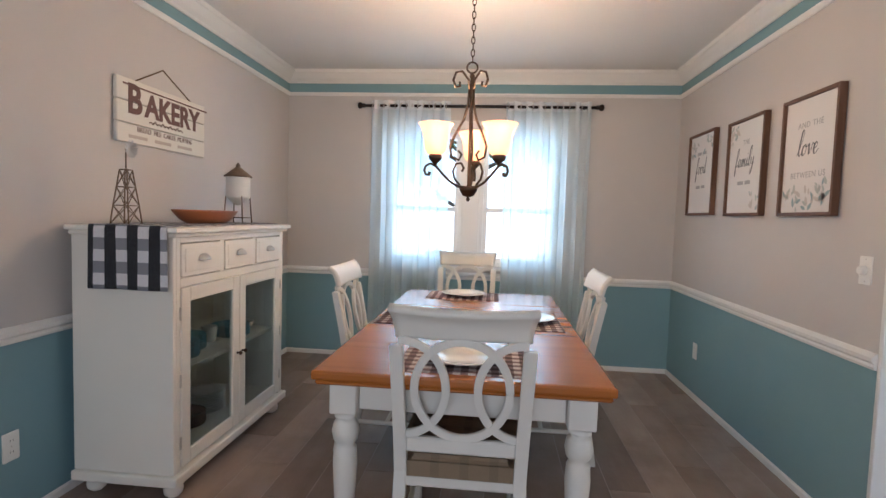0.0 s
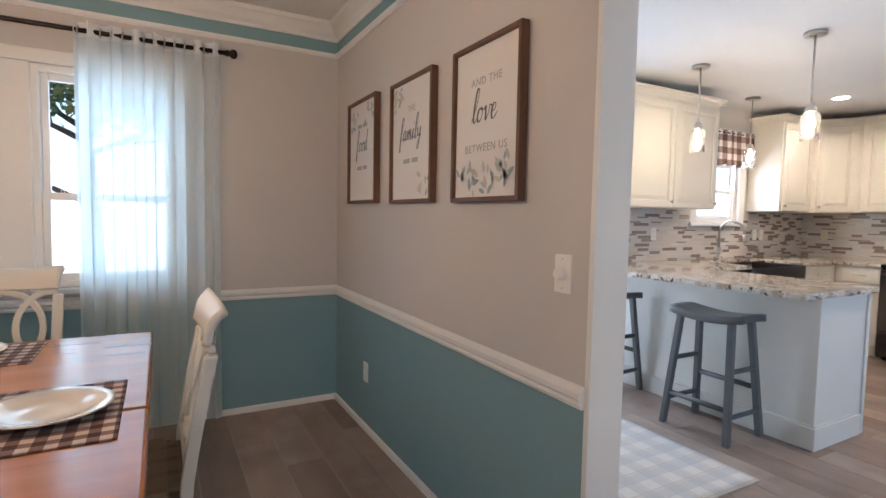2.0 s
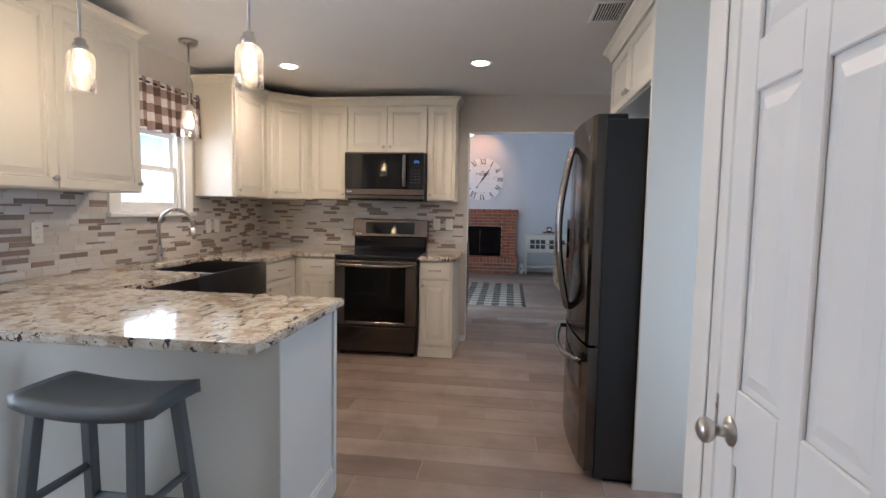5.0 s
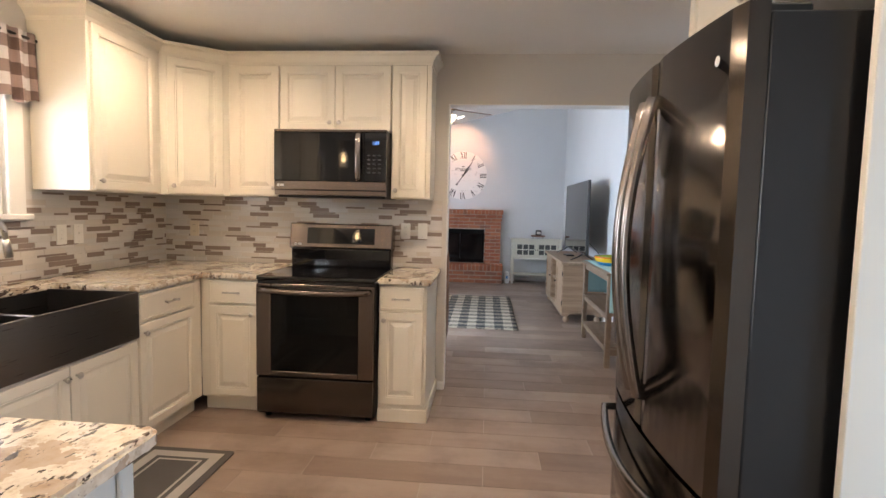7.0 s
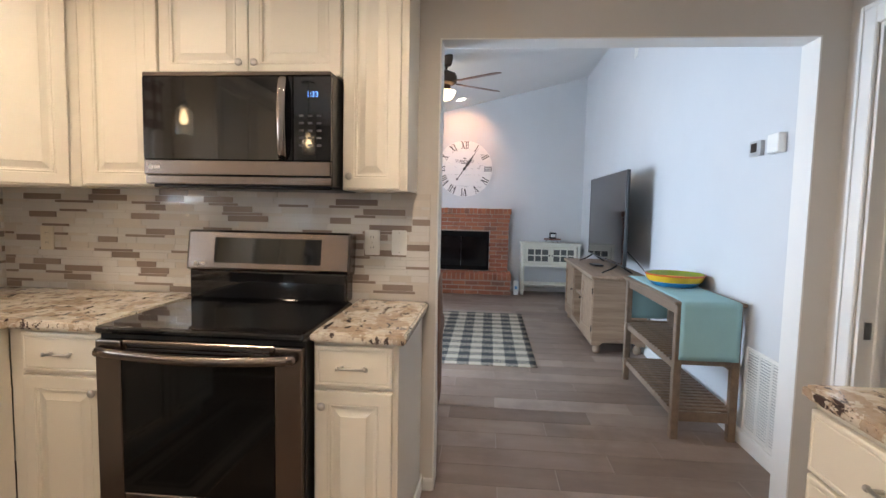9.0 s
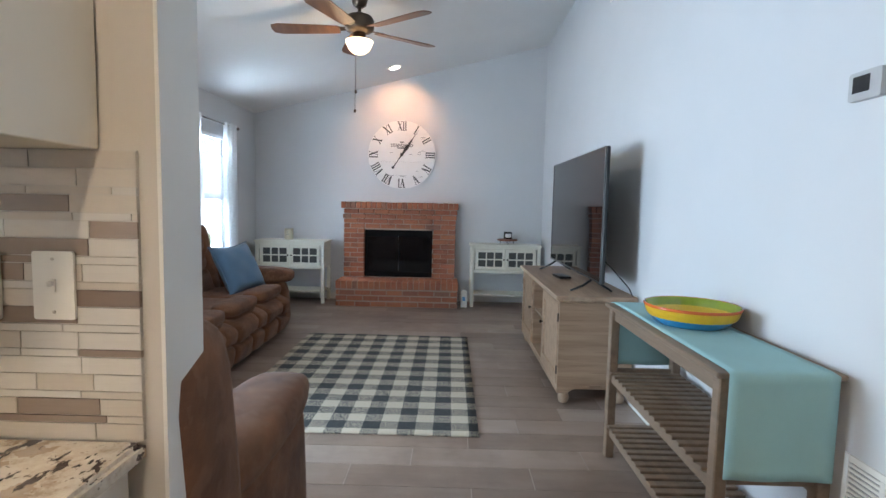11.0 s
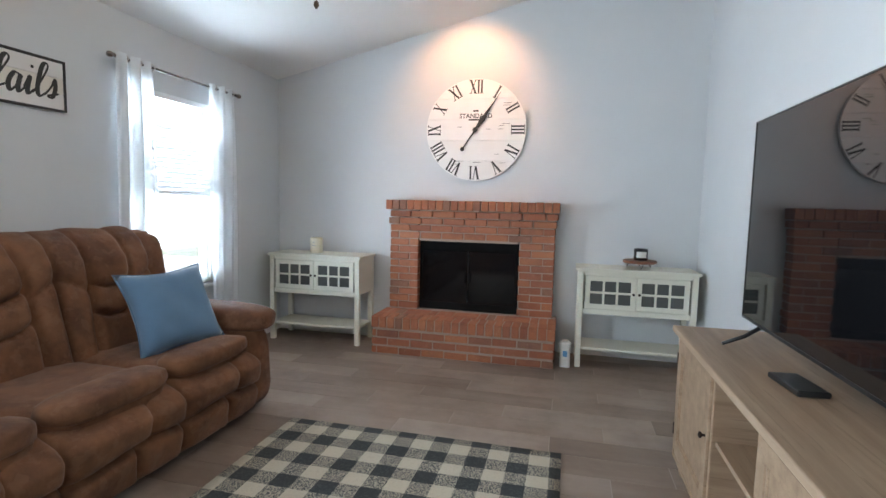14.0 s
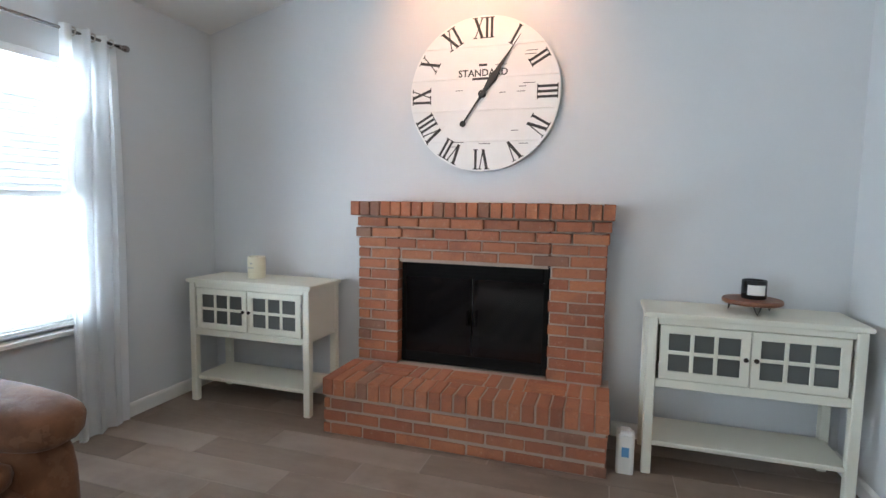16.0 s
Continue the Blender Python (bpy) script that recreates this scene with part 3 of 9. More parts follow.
for sx in (-1, 1):
    bm = bmesh.new()
    x = sx * (TW / 2 - 0.10)
    box(bm, x - 0.012, -TL / 2 + 0.15, 0.60, x + 0.012, TL / 2 - 0.15, 0.704, 0.003)
    part("apron", bm, m_white_wood, table)
    bm = bmesh.new()
    y = sx * (TL / 2 - 0.10)
    box(bm, -TW / 2 + 0.15, y - 0.012, 0.60, TW / 2 - 0.15, y + 0.012, 0.704, 0.003)
    part("apron", bm, m_white_wood, table)
    for sy in (-1, 1):
        part("leg", turned_leg(0.704, 0.096), m_white_wood, table, at=pose(sx * (TW / 2 - 0.10), sy * (TL / 2 - 0.10), 0))


def arc(cx, cz, rx, rz, a0, a1, n, lean):
    return [(cx + rx * math.cos(radians(a)), lean(cz + rz * math.sin(radians(a))), cz + rz * math.sin(radians(a)))
            for a in (a0 + (a1 - a0) * i / n for i in range(n + 1))]


def flat_bar(bm, pts, w, t):
    """A flat bar of width w in the x-z plane and thickness t in y, along pts."""
    rings = []
    for k, p in enumerate(pts):
        a, b = Vector(pts[max(k - 1, 0)]), Vector(pts[min(k + 1, len(pts) - 1)])
        d = Vector((b.x - a.x, 0, b.z - a.z)).normalized()
        side = Vector((-d.z, 0, d.x)) * (w / 2)
        c, y = Vector(p), Vector((0, t / 2, 0))
        rings.append([bm.verts.new(q) for q in (c + side + y, c - side + y, c - side - y, c + side - y)])
    for a, b in zip(rings, rings[1:]):
        for k in range(4):
            bm.faces.new((a[k], a[(k + 1) % 4], b[(k + 1) % 4], b[k])).smooth = False
    bm.faces.new(rings[0][::-1])
    bm.faces.new(rings[-1])
    bmesh.ops.recalc_face_normals(bm, faces=bm.faces)
    edges = [e for e in bm.edges if len(e.link_faces) == 2 and e.calc_face_angle() > 1.0]
    bmesh.ops.bevel(bm, geom=edges, offset=0.003, segments=2, affect="EDGES")
    return bm


def dining_chair(x, y, rz):
    """Faces +y before the turn; the back stands at -y."""
    c = thing("dining_chair", "white wooden dining chair with interlaced oval back and plaid seat", "chair", x, y, 0, rz, "chairs round the dining table")
    lean = lambda z: -0.215 - 0.10 * max(0.0, (z - 0.45) / 0.55) ** 1.2
    for s in (-1, 1):
        bm = bmesh.new()
        pts = [(s * 0.205, -0.27, 0.0), (s * 0.206, -0.235, 0.22)] + [(s * (0.203 + 0.014 * k / 6), lean(0.42 + 0.0752 * k), 0.42 + 0.0752 * k) for k in range(7)]
        flat_bar(bm, pts, 0.043, 0.034)
        part("back_post", bm, m_white_wood, c)
        bm = bmesh.new()
        box(bm, s * 0.205 - 0.024, 0.17, 0.0, s * 0.205 + 0.024, 0.218, 0.43, 0.006)
        part("leg", bm, m_white_wood, c)
    bm = bmesh.new()

    def rail(u, v):
        xx = (u - 0.5) * (0.444 + 0.036 * v * v)
        z = 0.896 + 0.094 * v - 0.010 * (1 - (2 * u - 1) ** 2) * v
        return Vector((xx, lean(z) - 0.016 * (1 - (2 * u - 1) ** 2) + 0.008 - 0.026 * v ** 5, z))
    grid(bm, 18, 10, rail, thick=0.026)
    part("top_rail", bm, m_white_wood, c)
    bm = bmesh.new()
    box(bm, -0.186, lean(0.53) - 0.013, 0.492, 0.186, lean(0.53) + 0.013, 0.545, 0.006)
    part("lower_rail", bm, m_white_wood, c)
    bm = bmesh.new()
    flat_bar(bm, arc(0, 0.719, 0.158, 0.172, 0, 360, 40, lean), 0.027, 0.020)
    part("back_oval", bm, m_white_wood, c)
    for s in (-1, 1):
        bm = bmesh.new()
        a0, a1 = (84, 276) if s > 0 else (96, -96)
        flat_bar(bm, [(px, py + 0.003, pz) for px, py, pz in arc(s * 0.196, 0.719, 0.143, 0.168, a0, a1, 24, lean)], 0.027, 0.019)
        part("back_arc", bm, m_white_wood, c)
    bm = bmesh.new()
    box(bm, -0.225, -0.225, 0.365, 0.225, 0.225, 0.407, 0.006)
    part("seat_frame", bm, m_white_wood, c)
    bm = bmesh.new()
    prism(bm, [(-0.225, 0.225), (-0.225, -0.185), (-0.18, -0.185), (-0.18, -0.234), (0.18, -0.234), (0.18, -0.185), (0.225, -0.185), (0.225, 0.225)], 0.4072, 0.48)
    bmesh.ops.bevel(bm, geom=[e for e in bm.edges if all(v.co.z > 0.475 for v in e.verts)], offset=0.02, segments=3, affect="EDGES")
    part("seat", bm, m_seat, c, "brown plaid upholstered seat")
    for a, b in (((-0.205, -0.24, 0.17), (-0.205, 0.19, 0.17)), ((0.205, -0.24, 0.17), (0.205, 0.19, 0.17)), ((-0.2, 0.0, 0.17), (0.2, 0.0, 0.17))):
        bm = bmesh.new()
        tube(bm, [a, b], 0.012, 8)
        part("stretcher", bm, m_white_wood, c)
    return c


chair = dining_chair(-1.165, 1.665, 0)
copy_thing(chair, pose(-1.29, 3.66, 0, 0, 0, 180))
copy_thing(chair, pose(-0.79, 2.67, 0, 0, 0, 90))
copy_thing(chair, pose(-1.62, 2.62, 0, 0, 0, -90))

m_mat = gingham("placemat_check", (0.055, 0.028, 0.03), (0.22, 0.15, 0.145), (0.66, 0.60, 0.55), 0.026, worn=0.1)
m_china = Nodes("cream_china")
m_china.set(Base_Color=(0.76, 0.74, 0.68), Roughness=0.12, Coat_Weight=0.5)
m_china.bump(m_china.noise(60, 2), 0.02, 0.001)
m_china = m_china.mat
PLATE = [(0.075, 0.0), (0.08, 0.002), (0.09, 0.004), (0.105, 0.014), (0.135, 0.019), (0.147, 0.021), (0.148, 0.024), (0.135, 0.022), (0.104, 0.017), (0.088, 0.008), (0.03, 0.006), (0.001, 0.006)]
for px, py, wx, wy in ((-1.175, 1.63, 0.46, 0.34), (-1.27, 3.20, 0.48, 0.34), (-1.49, 2.46, 0.33, 0.48), (-0.89, 2.45, 0.33, 0.48)):
    t = thing("placemat", "brown and cream checked cloth placemat on the table", "placemat", px, py, 0.7575, 0, "placemats on the dining table")
    bm = bmesh.new()
    grid(bm, 12, 12, lambda u, v: Vector(((u - 0.5) * wx, (v - 0.5) * wy, 0.003 + 0.0012 * math.sin(9 * u + px) * math.sin(7 * v))), thick=0.003)
    part("cloth", bm, m_mat, t)
    p = thing("dinner_plate", "plain cream dinner plate on a checked placemat", "plate", px, py, 0.762, 0, "plates on the dining table")
    bm = bmesh.new()
    lathe(bm, PLATE, n=40)
    part("plate", bm, m_china, p)

# chandelier
CX, CY = -1.225, 2.50
m_iron = metal("oil_rubbed_bronze", (0.10, 0.07, 0.05), 0.4, vary=0.3)
m_shade = Nodes("frosted_shade")
m_shade.set(Base_Color=(0.92, 0.60, 0.36), Roughness=0.5, Transmission_Weight=0.25, Emission_Color=(1.0, 0.47, 0.19), Emission_Strength=0.95)
m_shade = m_shade.mat
m_bulb = glow("lit_bulb", (1.0, 0.80, 0.52), 14.0)
ch = thing("chandelier", "bronze scroll chandelier with three lit frosted bell shades", "chandelier", CX, CY, 0)
bm = bmesh.new()
lathe(bm, [(0.004, 1.375), (0.012, 1.385), (0.006, 1.398), (0.03, 1.405), (0.045, 1.43), (0.05, 1.445), (0.02, 1.452), (0.008, 1.46), (0.008, 2.02), (0.014, 2.03), (0.006, 2.05)], n=16)
part("stem", bm, m_iron, ch)
bm = bmesh.new()
tube(bm, [(0.028 * math.cos(t), 0, 2.075 + 0.028 * math.sin(t)) for t in (2 * math.pi * i / 20 for i in range(20))], 0.005, 8, closed=True)
part("ring", bm, m_iron, ch)
z = 2.118
i = 0
while z < 2.52:
    bm = bmesh.new()
    tube(bm, [((0.009 * math.cos(t)) if i % 2 else 0, 0 if i % 2 else 0.009 * math.cos(t), z + 0.02 * math.sin(t)) for t in (2 * math.pi * k / 12 for k in range(12))], 0.0028, 6, closed=True)
    part("chain_link", bm, m_iron, ch)
    z += 0.0325
    i += 1
bm = bmesh.new()
lathe(bm, [(0.012, 2.50), (0.03, 2.52), (0.06, 2.545), (0.062, HD)], n=24)
part("canopy", bm, m_iron, ch)
for k in range(3):
    a = radians(-35 + 120 * k)
    d = Vector((math.cos(a), math.sin(a), 0))
    P = lambda r, z: d * r + Vector((0, 0, z))
    bm = bmesh.new()
    pts = [P(0.02, 1.45), P(0.06, 1.452), P(0.10, 1.472), P(0.15, 1.515), P(0.185, 1.55), P(0.215, 1.563), P(0.24, 1.55), P(0.248, 1.525), P(0.238, 1.505), P(0.222, 1.505), P(0.22, 1.52)]
    tube(bm, pts, [0.007] * 8 + [0.008, 0.009, 0.010], 8)
    part("arm", bm, m_iron, ch)
    bm = bmesh.new()
    pts = [P(0.012, 1.95), P(0.018, 2.01), P(0.055, 2.05), P(0.09, 2.04), P(0.104, 2.00), P(0.09, 1.965), P(0.066, 1.972), P(0.068, 1.995)]
    tube(bm, pts, 0.0065, 8)
    part("top_scroll", bm, m_iron, ch)
    bm = bmesh.new()
    pts = [P(0.012, 1.98), P(0.018, 1.88), P(0.04, 1.80), P(0.085, 1.72), P(0.11, 1.66), P(0.10, 1.605), P(0.06, 1.59), P(0.045, 1.62), P(0.064, 1.64)]
    tube(bm, pts, 0.0065, 8)
    part("side_scroll", bm, m_iron, ch)
    bm = bmesh.new()
    pts = [P(0.04, 1.53), P(0.03, 1.55), P(0.045, 1.575), P(0.075, 1.57), P(0.09, 1.53), P(0.08, 1.49), P(0.05, 1.46)]
    tube(bm, pts, 0.0065, 8)
    part("low_scroll", bm, m_iron, ch)
    q = P(0.19, 0)
    bm = bmesh.new()
    lathe(bm, [(0.006, 1.55), (0.012, 1.565), (0.032, 1.585), (0.036, 1.60), (0.03, 1.612), (0.012, 1.62)], q.x, q.y, n=16)
    part("cup", bm, m_iron, ch)
    bm = bmesh.new()
    lathe(bm, [(0.028, 1.608), (0.045, 1.615), (0.056, 1.64), (0.062, 1.68), (0.068, 1.72), (0.082, 1.755), (0.092, 1.768), (0.089, 1.769), (0.078, 1.753), (0.064, 1.72), (0.058, 1.68), (0.052, 1.64), (0.042, 1.618)], q.x, q.y, n=28)
    sh = part("shade", bm, m_shade, ch, "frosted amber glass bell shade")
    sh.visible_shadow = False
    bm = bmesh.new()
    lathe(bm, [(0.010, 1.62), (0.012, 1.64), (0.026, 1.67), (0.028, 1.69), (0.02, 1.715), (0.002, 1.722)], q.x, q.y, n=14)
    part("light_bulb", bm, m_bulb, ch, "lit bulb")
    bulb("chandelier_lamp", CX + q.x, CY + q.y, 1.74, 10, (1.0, 0.66, 0.36))

# hutch
HX0, HX1, HY0, HY1 = -2.90, -2.43, 1.80, 2.93
m_hutch = paint("worn_white_hutch", (0.78, 0.735, 0.65), 0.42, 45, 0.06, 0.08)
m_smoke = Nodes("cabinet_glass")
fr, tr, gl, mx = m_smoke.add("ShaderNodeFresnel", IOR=1.5), m_smoke.add("ShaderNodeBsdfTransparent"), m_smoke.add("ShaderNodeBsdfGlossy", Roughness=0.02), m_smoke.add("ShaderNodeMixShader")
tr.inputs["Color"].default_value = (0.74, 0.79, 0.78, 1)
m_smoke.link(m_smoke.math("MINIMUM", fr.outputs[0], 0.10), mx.inputs[0])
m_smoke.link(tr.outputs[0], mx.inputs[1])
m_smoke.link(gl.outputs[0], mx.inputs[2])
m_smoke.link(mx.outputs[0], m_smoke.t.nodes["Material Output"].inputs["Surface"])
m_smoke = m_smoke.mat
hu = thing("china_cabinet", "antique white sideboard cabinet with two glazed doors showing dishes", "cabinet", HX1, HY0)
W, D = HY1 - HY0, HX1 - HX0     # local: x from -D (wall) to 0 (front), y from 0 to W
bm = bmesh.new()
box(bm, -D, 0, 0.12, 0, 0.022, 1.165, 0.003)
part("side_panel", bm, m_hutch, hu)
bm = bmesh.new()
box(bm, -D, W - 0.022, 0.12, 0, W, 1.165, 0.003)
part("side_panel", bm, m_hutch, hu)
bm = bmesh.new()
box(bm, -D, 0.022, 0.12, -D + 0.015, W - 0.022, 1.165)
part("back_panel", bm, m_hutch, hu)
for z0, z1 in ((0.12, 0.15), (0.955, 0.97)):
    bm = bmesh.new()
    box(bm, -D + 0.015, 0.022, z0, -0.02, W - 0.022, z1)
    part("floor_board", bm, m_hutch, hu)
bm = bmesh.new()
box(bm, -D + 0.015, 0.022, 0.53, -0.05, W - 0.022, 0.55, 0.002)
part("shelf", bm, m_hutch, hu)
bm = bmesh.new()
box(bm, -D - 0.005, -0.035, 1.185, 0.04, W + 0.035, 1.208, 0.006, seg=2)
box(bm, -D, -0.018, 1.165, 0.022, W + 0.018, 1.1848, 0.005)
part("top", bm, m_hutch, hu)
bm = bmesh.new()
box(bm, -D, -0.022, 0.075, 0.025, W + 0.022, 0.12, 0.008, seg=2)
part("plinth", bm, m_hutch, hu)
for x in (-D + 0.06, -0.04):
    for y in (0.06, W - 0.06):
        bm = bmesh.new()
        lathe(bm, [(0.022, 0.0), (0.038, 0.015), (0.042, 0.035), (0.036, 0.058), (0.025, 0.075)], x, y, n=16)
        part("bun_foot", bm, m_hutch, hu)
bm = bmesh.new()
box(bm, -0.02, 0.022, 0.12, 0, 0.05, 1.165, 0.002)
box(bm, -0.02, W - 0.05, 0.12, 0, W - 0.022, 1.165, 0.002)
box(bm, -0.02, 0.05, 0.945, 0, W - 0.05, 0.985, 0.002)
box(bm, -0.02, 0.05, 1.14, 0, W - 0.05, 1.165, 0.002)
for k in (1, 2):
    y = 0.05 + (W - 0.10) * k / 3
    box(bm, -0.02, y - 0.018, 0.985, 0, y + 0.018, 1.14, 0.002)
part("face_frame", bm, m_hutch, hu)
for k in range(3):
    y0 = 0.05 + (W - 0.10) * k / 3 + (0.02 if k else 0.003)
    y1 = 0.05 + (W - 0.10) * (k + 1) / 3 - (0.02 if k < 2 else 0.003)
    bm = bmesh.new()
    box(bm, -0.30, y0, 0.99, 0.006, y1, 1.135, 0.003)
    box(bm, 0.006, y0 + 0.022, 1.01, 0.010, y1 - 0.022, 1.115, 0.003)
    dr = part("drawer", bm, m_hutch, hu)
    bm = bmesh.new()
    ym = (y0 + y1) / 2
    grid(bm, 12, 6, lambda u, v: Vector((0.010 + 0.024 * math.sin(math.pi * u) ** 0.6 * math.sin(math.pi * 0.5 * (1 - v) + 0.02), ym + 0.042 * math.cos(math.pi * u), 1.055 + 0.03 * v * math.sin(math.pi * u) ** 0.5)), thick=0.0015)
    part("cup_pull", bm, m_nickel, dr, "brushed nickel cup pull")
m_dish = [paint("blue_dish", (0.10, 0.26, 0.36), 0.15, 30, 0, 0.05), paint("white_dish", (0.7, 0.69, 0.66), 0.15, 30, 0, 0.03), paint("brown_dish", (0.16, 0.09, 0.06), 0.2, 30, 0, 0.1)]
for k in range(2):
    y0, y1 = (0.053, W / 2 - 0.002) if k == 0 else (W / 2 + 0.002, W - 0.053)
    bm = bmesh.new()
    st = 0.065
    box(bm, -0.016, y0, 0.135, 0.006, y0 + st, 0.942, 0.003)
    box(bm, -0.016, y1 - st, 0.135, 0.006, y1, 0.942, 0.003)
    box(bm, -0.016, y0 + st, 0.135, 0.006, y1 - st, 0.135 + st, 0.003)
    box(bm, -0.016, y0 + st, 0.942 - st, 0.006, y1 - st, 0.942, 0.003)
    dr = part("door", bm, m_hutch, hu, "glazed cabinet door")
    bm = bmesh.new()
    box(bm, -0.006, y0 + st, 0.135 + st, -0.003, y1 - st, 0.942 - st)
    part("pane", bm, m_smoke, dr).visible_shadow = False
    bm = bmesh.new()
    yk = y1 - 0.025 if k == 0 else y0 + 0.025
    lathe(bm, [(0.006, 0), (0.005, 0.012), (0.012, 0.018), (0.012, 0.024), (0.003, 0.03)], n=12, m=pose(0.006, yk, 0.53, 0, 90, 0))
    part("knob", bm, m_iron, dr, "dark round knob")
    for z in (0.22, 0.50, 0.80):
        bm = bmesh.new()
        yh = y0 - 0.012 if k == 0 else y1 + 0.004
        box(bm, 0.0, yh, z, 0.008, yh + 0.008, z + 0.06, 0.002)
        part("hinge", bm, m_nickel, dr)


def dish(name, label, cat, profile, mat, x, y, z, n=24, group="dishes in the china cabinet"):
    t = thing(name, label, cat, x, y, z, 0, group)
    bm = bmesh.new()
    lathe(bm, profile, n=n)
    part(name, bm, mat, t)
    return t


BOWL = [(0.035, 0), (0.04, 0.006), (0.065, 0.03), (0.078, 0.06), (0.075, 0.06), (0.06, 0.032), (0.03, 0.012), (0.001, 0.01)]
CUP = [(0.028, 0), (0.034, 0.01), (0.04, 0.05), (0.042, 0.085), (0.039, 0.085), (0.036, 0.05), (0.028, 0.014), (0.001, 0.012)]
rnd = random.Random(5)
for z in (0.15, 0.55):
    for y in (0.16, 0.30, 0.44, 0.66, 0.80, 0.94):
        hx, hy = HX1 - rnd.uniform(0.16, 0.26), HY0 + y
        kind = rnd.choice("sbbcc") if z > 0.3 or y > 0.5 else rnd.choice("scs")
        if z > 0.3 and y in (0.30, 0.44):
            kind = "s"
        if kind == "s":
            m = m_dish[0] if z > 0.3 else rnd.choice(m_dish)
            for j in range(rnd.randint(5, 9)):
                dish("side_plate", "glazed side plate in a stack behind glass", "plate", [(r * 0.75, h * 0.8) for r, h in PLATE], m, hx, hy, z + 0.001 + 0.0135 * j, 28)
        elif kind == "b":
            for j in range(rnd.randint(1, 3)):
                dish("bowl", "white glazed bowl stacked behind glass", "bowl", BOWL, m_dish[1], hx, hy, z + 0.001 + 0.022 * j)
        else:
            dish("cup", "white glazed mug behind glass", "cup", CUP, m_dish[1], hx, hy, z + 0.001)

# things on the hutch
m_runner = gingham("runner_check", (0.012, 0.012, 0.014), (0.25, 0.25, 0.27), (0.74, 0.72, 0.73), 0.05, (0, 1), worn=0.12, solid=True)
m_runner_v = gingham("runner_check_drop", (0.012, 0.012, 0.014), (0.25, 0.25, 0.27), (0.74, 0.72, 0.73), 0.05, (0, 2), worn=0.12, solid=True)
ru = thing("table_runner", "black and white buffalo check runner draped over the cabinet", "runner", -2.61, HY0, 1.208)


def runner(u, v):
    s = v * 1.42
    y = -0.038
    if s < 0.27:
        return Vector(((u - 0.5) * (0.35 + 0.01 * math.sin(20 * u)), y - 0.004 - 0.006 * math.sin(9 * u + 1) * (0.27 - s) / 0.27, -0.27 + s + 0.002))
    return Vector(((u - 0.5) * 0.35, min(y - 0.004 + (s - 0.27), W + 0.03), 0.0055))


bm = bmesh.new()
grid(bm, 18, 62, runner, thick=0.003)
for f in bm.faces:
    if f.calc_center_median().z < -0.004:
        f.material_index = 1
part("cloth", bm, [m_runner, m_runner_v], ru)

m_copper = paint("wooden_bowl", (0.30, 0.105, 0.045), 0.35, 30, 0.05, 0.2, 0.2)
bo = thing("dough_bowl", "oval reddish-brown wooden dough bowl on the runner", "bowl", -2.65, 2.43, 1.2155)
bm = bmesh.new()
lathe(bm, [(0.6, 0.0), (0.8, 0.02), (1.0, 0.062), (1.02, 0.07), (0.97, 0.07), (0.76, 0.028), (0.5, 0.012), (0.01, 0.01)], n=36)
bmesh.ops.scale(bm, vec=(0.105, 0.27, 1.0), verts=bm.verts)
part("bowl", bm, m_copper, bo)

m_tin = metal("rusty_tin", (0.22, 0.17, 0.13), 0.5, vary=0.4)
m_tank = paint("white_tin", (0.66, 0.66, 0.64), 0.45, 40, 0.05, 0.08)
wt = thing("water_tower_ornament", "white tin water tower ornament with a dark peaked roof", "ornament", -2.66, 2.79, 1.2155)
bm = bmesh.new()
lathe(bm, [(0.01, 0.105), (0.068, 0.15), (0.071, 0.155), (0.071, 0.275), (0.066, 0.28)], n=28)
part("tank", bm, m_tank, wt)
bm = bmesh.new()
lathe(bm, [(0.082, 0.278), (0.084, 0.283), (0.02, 0.335), (0.012, 0.338), (0.014, 0.35), (0.003, 0.366)], n=28)
part("roof", bm, m_tin, wt, "dark rusty peaked roof")
for k in range(4):
    a = radians(45 + 90 * k)
    bm = bmesh.new()
    tube(bm, [(0.085 * math.cos(a), 0.085 * math.sin(a), 0.0), (0.072 * math.cos(a), 0.072 * math.sin(a), 0.16)], 0.004, 6)
    part("leg", bm, m_tin, wt)
    b = a + math.pi / 2
    bm = bmesh.new()
    tube(bm, [(0.082 * math.cos(a), 0.082 * math.sin(a), 0.03), (0.082 * math.cos(b), 0.082 * math.sin(b), 0.03)], 0.003, 6)
    part("brace", bm, m_tin, wt)
wm = thing("windmill_ornament", "small rusty wire windmill tower ornament", "ornament", -2.68, 1.85, 1.2155)
LV = [(0.0, 0.050), (0.08, 0.041), (0.16, 0.030), (0.235, 0.020)]
